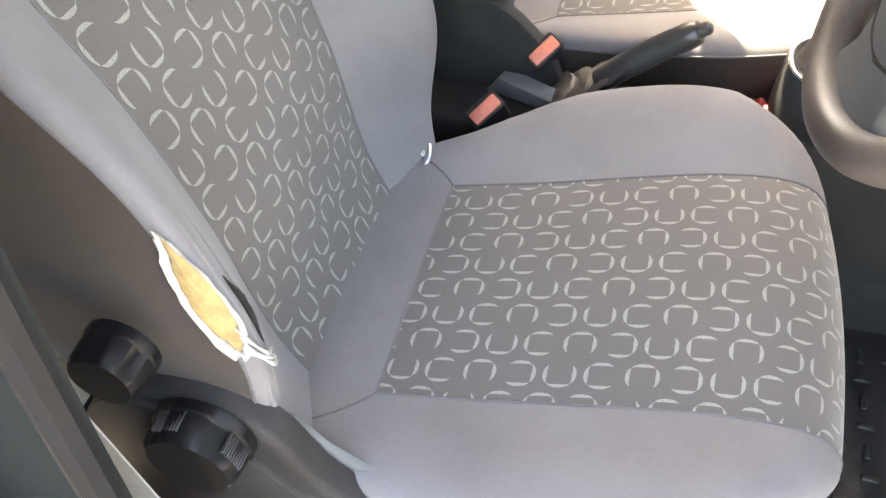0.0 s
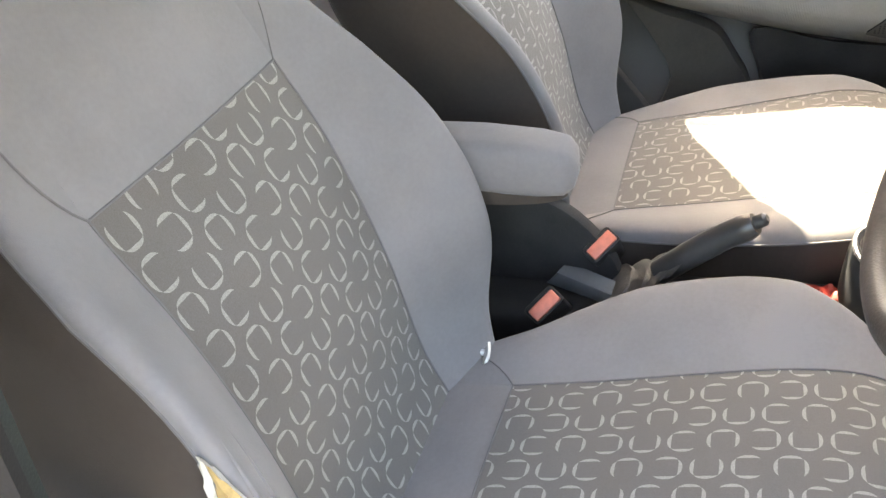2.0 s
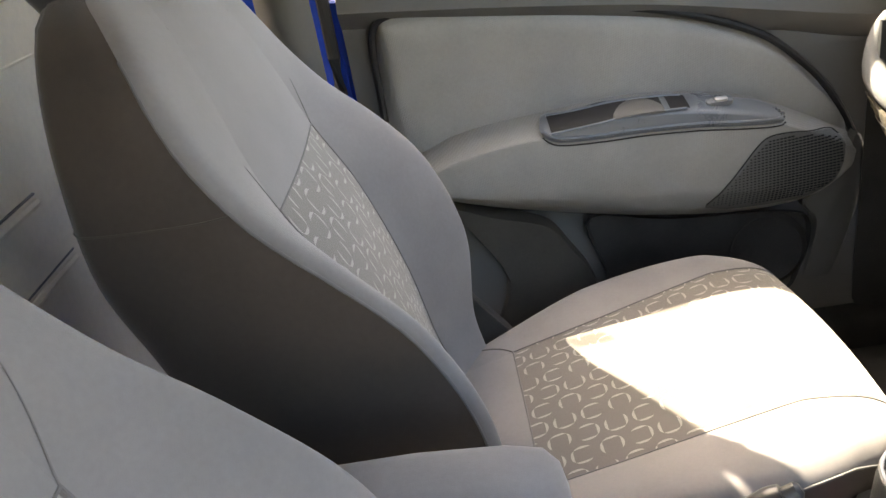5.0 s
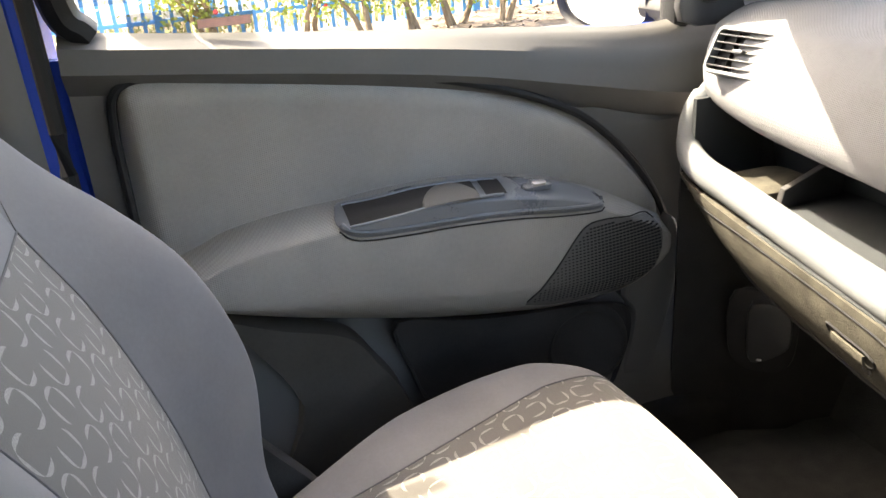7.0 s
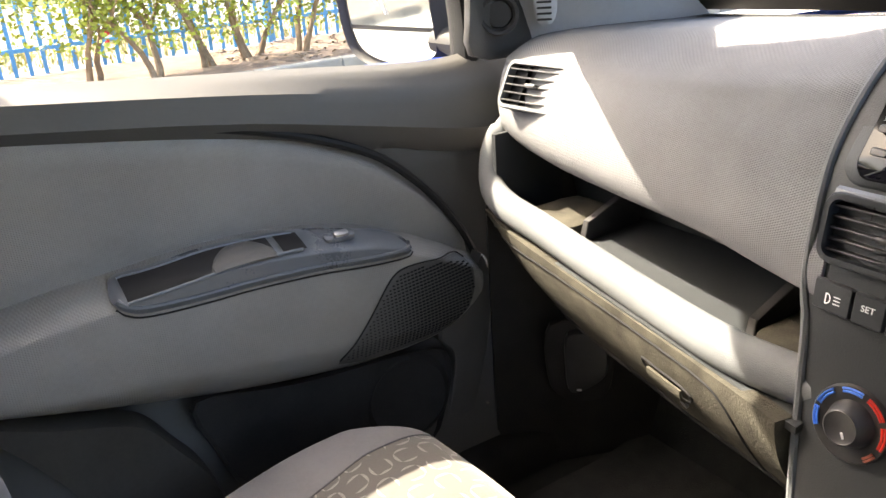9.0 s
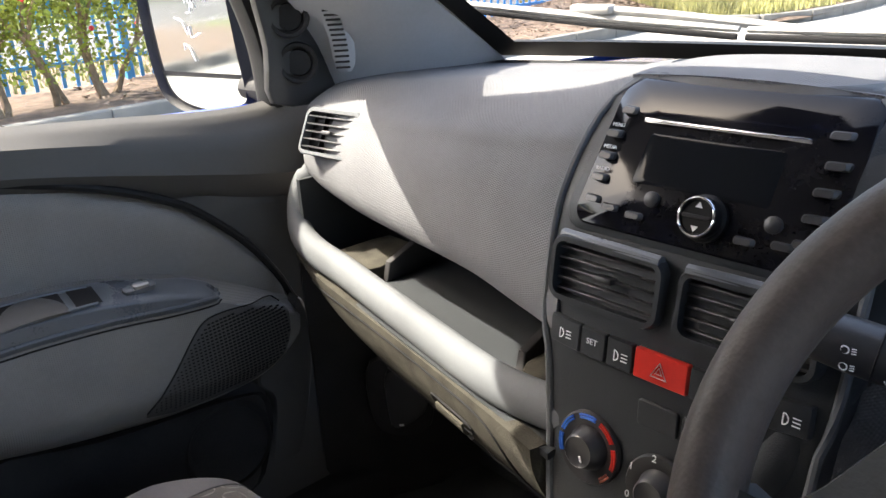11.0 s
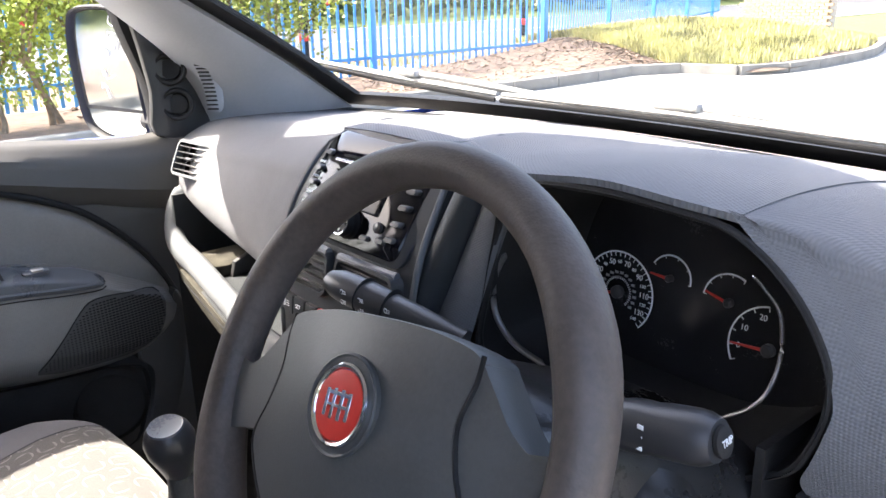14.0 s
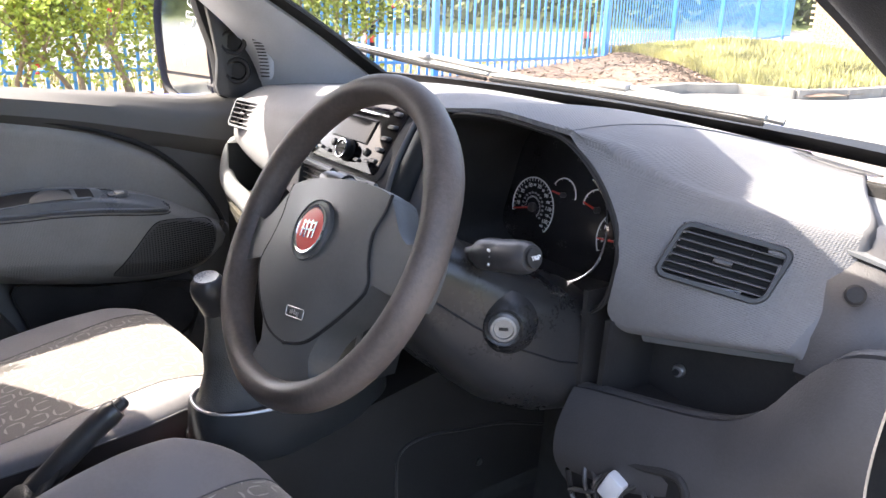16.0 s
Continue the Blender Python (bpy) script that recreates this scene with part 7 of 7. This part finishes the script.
LEAF = material("young_leaf", (0.20, 0.24, 0.03), 0.6, vary=0.5, scale=4)
LEAFDARK = material("wood_leaf", (0.06, 0.085, 0.02), 0.7, vary=0.55, scale=0.8)
BARK = material("shrub_bark", (0.20, 0.14, 0.09), 0.9, vary=0.3, scale=12, bump=0.8, bump_scale=90)
FLOWER = material("red_petal", (0.5, 0.02, 0.03), 0.6)
BRICK = material("buff_brick", (0.42, 0.31, 0.19), 0.9, vary=0.25, scale=5, bump=0.5, bump_scale=80)
MORTAR = material("mortar", (0.42, 0.38, 0.32), 0.95, vary=0.1)

setting("ground", flat_sheet(-250, 250, -250, 250, -0.02, 8, 8), GRASSGROUND, "grass covered ground reaching the horizon", "ground")
setting("car_park", flat_sheet(-8.0, 40, -40, 60, 0.0, 24, 40, 0.01), CONCRETE, "pale sunlit concrete car park", "pavement")
setting("road", grid(lambda u, v: Vector((lerp(-13.2, -25.0, v) - 0.0 * u, lerp(-80, 120, u), 0.0)) + Vector((-0.0006 * max(0, lerp(-80, 120, u)) ** 2, 0, 0)), 40, 4), ASPHALT, "grey asphalt road beyond the fence", "road")
bm = bmesh.new()
lines = []
for x in (-13.6, -18.6, -24.6):
    for k in range(26):
        y0 = -60 + 6 * k
        y1 = y0 + (6 if x != -18.6 else 4)
        sh = lambda y: -0.0006 * max(0, y) ** 2
        vs = [bm.verts.new((x + dx + sh(y), y, 0.006)) for dx, y in ((-0.06, y0), (0.06, y0), (0.06, y1), (-0.06, y1))]
        bm.faces.new(vs)
setting("road_marking", bm, WHITE, "white painted road lines", "marking")

# planting bed beside the car park, and its kerb
KERBLINE = [(-7.45, -14), (-7.45, -4), (-7.45, 2), (-7.40, 6.5), (-7.30, 8.4), (-7.35, 10.2), (-7.45, 11.35), (-7.15, 11.62), (-6.4, 11.75), (-5.75, 12.25), (-5.7, 14.0), (-6.0, 16.5), (-7.0, 19.5)]
kl = spl([(x, y, 0) for x, y in KERBLINE], 4)


def bed(u, v):
    k = u * (len(kl) - 1)
    i = min(int(k), len(kl) - 2)
    a = kl[i].lerp(kl[i + 1], k - i)
    b = Vector((-12.9 - 0.0006 * max(0, a.y) ** 2, a.y + (a.y > 8) * 0.25 * (a.y - 8), 0))
    p = a.lerp(b, v)
    mound = 0.55 * math.exp(-(((p.y - 14.5) / 3.8) ** 2)) * math.sin(math.pi * min(1, v * 1.2)) ** 0.8
    return Vector((p.x, p.y, 0.06 + 0.05 * noise.noise(p * 1.1) + mound))


setting("planting_bed", grid(bed, 80, 24), MULCH, "brown bark mulch planting bed", "bed")
stops = [kl[0]]
for p in kl[1:]:
    while (p - stops[-1]).length > 0.92:
        stops.append(stops[-1] + (p - stops[-1]).normalized() * 0.92)
for p, q in zip(stops, stops[1:]):
    c, d = (p + q) / 2, q - p
    st = part("kerb_stone", box((0, 0, 0), (d.length - 0.008, 0.14, 0.22), 0.012, m=Matrix.Translation((c.x, c.y, 0.05)) @ pose(0, 0, 0, 0, 0, math.degrees(math.atan2(d.y, d.x))), seg=1), KERB)
    tagged(st, "weathered grey concrete kerb stone", "kerb", "kerb stones", "structure")

# palisade fence
def fence_line(a, b, n, bay, name_label):
    a, b = Vector(a), Vector(b)
    d = (b - a)
    ang = math.degrees(math.atan2(d.y, d.x))
    fence = thing("palisade_fence", name_label, "fence", "boundary fence", (a.x, a.y, 0))
    pale_me = None
    pw, H = 0.045, 2.0
    for k in range(n + 1):
        p = a.lerp(b, k / n)
        if k % bay == 0:
            post = P("post", box((0, 0, 0), (0.10, 0.10, H + 0.1), 0.01, m=Matrix.Translation((p.x, p.y, H / 2)) @ pose(0, 0, 0, 0, 0, ang), seg=1), FENCE, fence)
        else:
            if pale_me is None:
                o = P("pale", prism([(-pw / 2, 0), (pw / 2, 0), (pw / 2, H), (0, H + 0.06), (-pw / 2, H)], 0.012, pose(p.x, p.y, 0.06, 90, 0, ang), 0), FENCE, fence)
                pale_me, first = o.data, p.copy()
            else:
                o = new("pale", pale_me)
                o.parent = fence
                o.matrix_parent_inverse = Matrix.Translation(-fence.location)
                o.location = p - first
    for z in (0.35, 1.75):
        P("rail", box((0, 0, 0), (d.length, 0.03, 0.05), 0.004, m=Matrix.Translation(((a.x + b.x) / 2, (a.y + b.y) / 2 , z)) @ pose(0, 0.02, 0, 0, 0, ang), seg=1), FENCE, fence)
    return fence


fence_line((-10.15, -8.2, 0), (-10.15, 11.8, 0), 125, 25, "bright blue steel palisade fence behind the planting bed")
fence_line((-10.15, 11.8, 0), (-16.4, 28.0, 0.3), 108, 25, "bright blue steel palisade fence along the grass bank")

# black bollards with a red band, along the road's edge
def bollard(x, y):
    b = thing("bollard", "black roadside bollard with a red reflective band", "bollard", "bollards along the road", (x, y, 0))
    P("post", lathe([(0.10, 0.0), (0.095, 0.05), (0.085, 0.10), (0.085, 0.86), (0.075, 0.90), (0.0, 0.91)], pose(x, y, 0), 16), RUBBER, b)
    P("band", lathe([(0.086, 0.50), (0.089, 0.505), (0.089, 0.635), (0.086, 0.64)], pose(x, y, 0), 16), RED, b, "red reflective band")


for x, y in ((-12.75, 0.56), (-12.75, 8.1), (-13.4, 14.6)):
    bollard(x, y)

# grass on the bank and verge
rnd = random.Random(21)
verts, faces = [], []


def blades(n, place, h0, h1, w):
    for _ in range(n):
        p = place()
        a, h, lean = rnd.uniform(0, 6.28), rnd.uniform(h0, h1), rnd.uniform(0.0, 0.5)
        dx, dy = math.cos(a) * w, math.sin(a) * w
        t = Vector((p.x + math.sin(a) * h * lean, p.y + math.cos(a) * h * lean, p.z + h))
        i = len(verts)
        verts.extend([(p.x - dx, p.y - dy, p.z), (p.x + dx, p.y + dy, p.z), tuple(t)])
        faces.append((i, i + 1, i + 2))


def on_bank():
    while True:
        u, v = rnd.uniform(0.60, 0.99), rnd.uniform(0.03, 0.75)
        p = bed(u, v)
        if p.y > 10.5 + 2.0 * noise.noise(p * 0.7) and p.y < 24:
            return p


def on_verge():
    return Vector((rnd.uniform(-13.1, -10.4), rnd.uniform(-8, 22), 0.04))


blades(42000, on_bank, 0.05, 0.20, 0.016)
blades(9000, on_verge, 0.05, 0.16, 0.02)
me = bpy.data.meshes.new("grass")
me.from_pydata(verts, [], faces)
me.materials.append(GRASS)
tagged(new("grass", me), "sunlit yellow-green rough grass on the bank and verge", "grass", kind="stuff")

# bark chips on the bed
verts, faces = [], []
for _ in range(6000):
    p = bed(rnd.uniform(0.18, 0.72), rnd.uniform(0.02, 0.55))
    s, a, b = rnd.uniform(0.015, 0.05), rnd.uniform(0, 6.28), rnd.uniform(-0.5, 0.5)
    i = len(verts)
    for q in range(4):
        c = a + (0.35 if q % 2 else -0.35) + (math.pi if q > 1 else 0)
        verts.append((p.x + s * math.cos(c), p.y + s * math.sin(c), p.z + 0.012 + s * b * math.cos(c)))
    faces.append((i, i + 1, i + 2, i + 3))
me = bpy.data.meshes.new("bark_chips")
me.from_pydata(verts, [], faces)
CHIP = material("bark_chip", (0.19, 0.14, 0.105), 0.95, vary=0.6, scale=9)
me.materials.append(CHIP)
tagged(new("bark_chips", me), "scattered brown and grey bark chips on the bed", "mulch", kind="stuff")


def shrub(x, y, h, seed, n_leaf, label):
    r = random.Random(seed)
    s = thing("flowering_shrub", label, "shrub", "shrubs in the bed", (x, y, 0.05))
    tips, bms = [], []

    def grow(p, d, length, rad, depth):
        pts = [p]
        for k in range(4):
            d = (d + Vector((r.uniform(-0.28, 0.28), r.uniform(-0.28, 0.28), r.uniform(-0.05, 0.22)))).normalized()
            p = p + d * length / 4
            pts.append(p)
            if depth <= 2:
                tips.append((p.copy(), d.copy()))
        bms.append(tube(pts, [lerp(rad, rad * 0.6, k / 4) for k in range(5)], 6))
        if depth > 0:
            for _ in range(r.choice((2, 3))):
                grow(p, (d + Vector((r.uniform(-0.8, 0.8), r.uniform(-0.8, 0.8), r.uniform(-0.1, 0.6)))).normalized(), length * r.uniform(0.6, 0.8), rad * 0.58, depth - 1)

    for _ in range(r.choice((2, 3, 3))):
        grow(Vector((x + r.uniform(-0.08, 0.08), y + r.uniform(-0.08, 0.08), 0.0)), Vector((r.uniform(-0.45, 0.45), r.uniform(-0.45, 0.45), 1)).normalized(), h * 0.36, 0.040, 3)
    P("trunk", joined(*bms), BARK, s, "branching brown stems")
    verts, faces = [], []
    fl = []
    for _ in range(int(n_leaf * 1.9)):
        p, d = r.choice(tips)
        p = p + Vector((r.gauss(0, 0.11), r.gauss(0, 0.11), r.gauss(0, 0.10)))
        if r.random() < 0.35:
            p = Vector((x + r.gauss(0, 0.35), y + r.gauss(0, 0.45), 0.35 + (h * 0.9 - 0.35) * r.random() ** 0.8))
            p += Vector((0.1, 0.12, 0.05)) * noise.noise(p * 5)
        a = Vector((r.uniform(-1, 1), r.uniform(-1, 1), r.uniform(-0.6, 0.8))).normalized()
        b = a.cross(Vector((r.uniform(-1, 1), r.uniform(-1, 1), r.uniform(-1, 1)))).normalized()
        L, w = r.uniform(0.040, 0.075), r.uniform(0.016, 0.028)
        i = len(verts)
        verts.extend([tuple(p), tuple(p + a * L * 0.5 + b * w), tuple(p + a * L), tuple(p + a * L * 0.5 - b * w)])
        faces.append((i, i + 1, i + 2, i + 3))
        if r.random() < 0.0016:
            fl.append(p)
    me = bpy.data.meshes.new("leaves")
    me.from_pydata(verts, [], faces)
    me.materials.append(LEAF)
    ob = under(finish(new("leaves", me), None, None, "yellow-green young leaves"), s)
    ob["kind"] = "stuff"
    for p in fl[:12]:
        bm = joined(*[prism(spl([(0.028 * math.cos(q), 0.028 * math.sin(q), 0) for q in (0, 1.25, 2.5, 3.75, 5.0)], 3, True), 0.006, Matrix.Translation(p) @ pose(0, 0, 0, r.uniform(0, 90), r.uniform(0, 90), 0), 0.002) for _ in range(3)])
        P("flower", bm, FLOWER, s, "red flower")
    return s


shrub(-8.75, 2.55, 2.3, 1, 3200, "yellow-green shrub with branching stems and red flowers")
shrub(-8.9, 3.7, 2.2, 2, 2600, "yellow-green shrub with branching stems and red flowers")
shrub(-8.8, 1.35, 1.6, 3, 1600, "young sparse shrub with few yellow-green leaves")
shrub(-9.0, 3.1, 2.1, 6, 1800, "yellow-green shrub with branching stems")
shrub(-8.6, 1.95, 1.9, 7, 1500, "yellow-green shrub with branching stems and red flowers")
shrub(-8.7, 5.0, 2.2, 4, 2400, "yellow-green shrub with branching stems")
shrub(-9.1, 0.3, 1.2, 5, 700, "low sparse shrub in the mulch bed")

# woodland beyond the road
verts, faces = [], []
r = random.Random(31)
for _ in range(34000):
    y = r.uniform(-70, 110)
    d = r.random()
    x = -28 - 14 * d - 0.0006 * max(0, y) ** 2
    z = abs(r.gauss(0, 1)) * 4.6 * (0.6 + 0.5 * noise.noise(Vector((y * 0.15, d * 3, 0)))) + 5.0 * d * r.random()
    s = r.uniform(0.18, 0.5)
    a = Vector((r.uniform(-1, 1), r.uniform(-1, 1), r.uniform(-0.5, 1))).normalized()
    b = a.orthogonal().normalized()
    p = Vector((x, y, z))
    i = len(verts)
    verts.extend([tuple(p - a * s), tuple(p + b * s * 0.5), tuple(p + a * s), tuple(p - b * s * 0.5)])
    faces.append((i, i + 1, i + 2, i + 3))
# woods carried on out of view ahead, added to hold back windscreen sky light
for _ in range(9000):
    x = r.uniform(-45, 40)
    d = r.random()
    y = 62 - 0.012 * (x + 5) ** 2 + 10 * d
    z = abs(r.gauss(0, 1)) * 7.0 * (0.7 + 0.4 * noise.noise(Vector((x * 0.12, d * 3, 7))))
    s = r.uniform(0.4, 1.1)
    a = Vector((r.uniform(-1, 1), r.uniform(-1, 1), r.uniform(-0.5, 1))).normalized()
    b = a.orthogonal().normalized()
    p = Vector((x, y, z))
    i = len(verts)
    verts.extend([tuple(p - a * s), tuple(p + b * s * 0.5), tuple(p + a * s), tuple(p - b * s * 0.5)])
    faces.append((i, i + 1, i + 2, i + 3))
# hedge added unseen across the car park dims the doorway; radio's fascia mirrors it
for _ in range(16000):
    y = r.uniform(-26, 30)
    d = r.random()
    x = 12.5 + 4.5 * d + 0.8 * noise.noise(Vector((y * 0.4, 0, 2)))
    z = r.random() ** 0.8 * (3.2 + 1.8 * noise.noise(Vector((y * 0.25, 5, d))))
    s = r.uniform(0.18, 0.42)
    a = Vector((r.uniform(-1, 1), r.uniform(-1, 1), r.uniform(-0.5, 1))).normalized()
    b = a.orthogonal().normalized()
    p = Vector((x, y, z))
    i = len(verts)
    verts.extend([tuple(p - a * s), tuple(p + b * s * 0.5), tuple(p + a * s), tuple(p - b * s * 0.5)])
    faces.append((i, i + 1, i + 2, i + 3))
me = bpy.data.meshes.new("woodland")
me.from_pydata(verts, [], faces)
me.materials.append(LEAFDARK)
tagged(new("woodland", me), "green woodland edge beyond the road, with added unseen hedge and front trees", "trees", kind="stuff")
setting("verge_bank", grid(lambda u, v: Vector((lerp(-25.2, -48, v) - 0.0006 * max(0, lerp(-80, 120, u)) ** 2, lerp(-80, 120, u), 0.02 + 3.5 * max(0, v - 0.15) ** 1.4)), 40, 8), GRASSGROUND, "green verge rising to the woodland", "bank")

# buff brick wall at the end of the bank, its bricks laid one by one
wall = thing("brick_wall", "buff brick wall end at the edge of the grass", "wall", at=(-10.2, 20.5, 0))
P("wall_core", box((-9.9, 20.6, 1.3), (2.3, 0.30, 2.6), 0.0), MORTAR, wall, "pale mortar")
src = None
for row in range(26):
    for k in range(11):
        x = -11.02 + 0.225 * k + (0.1125 if row % 2 else 0)
        if x > -8.75:
            continue
        if src is None:
            o = P("brick", box((0, 0, 0), (0.215, 0.09, 0.065), 0.004, m=pose(x, 20.5 - 0.115 + 0.01, 0.06), seg=1), BRICK, wall)
            src, s0 = o.data, Vector((x, 0, 0))
        else:
            o = new("brick", src)
            o.parent = wall
            o.matrix_parent_inverse = Matrix.Translation(-wall.location)
            o.location = (x - s0.x, rnd.uniform(-0.003, 0.003), row * 0.075 + 0.0)

# unseen dark slab added over the concrete, to cut light bounced into the doorway
setting("tarmac", box((4.0, -2.5, -0.02), (6.1, 8.0, 0.06), 0.01), ASPHALT, "unseen dark ground added by the open doorway to cut bounced light", "ground")
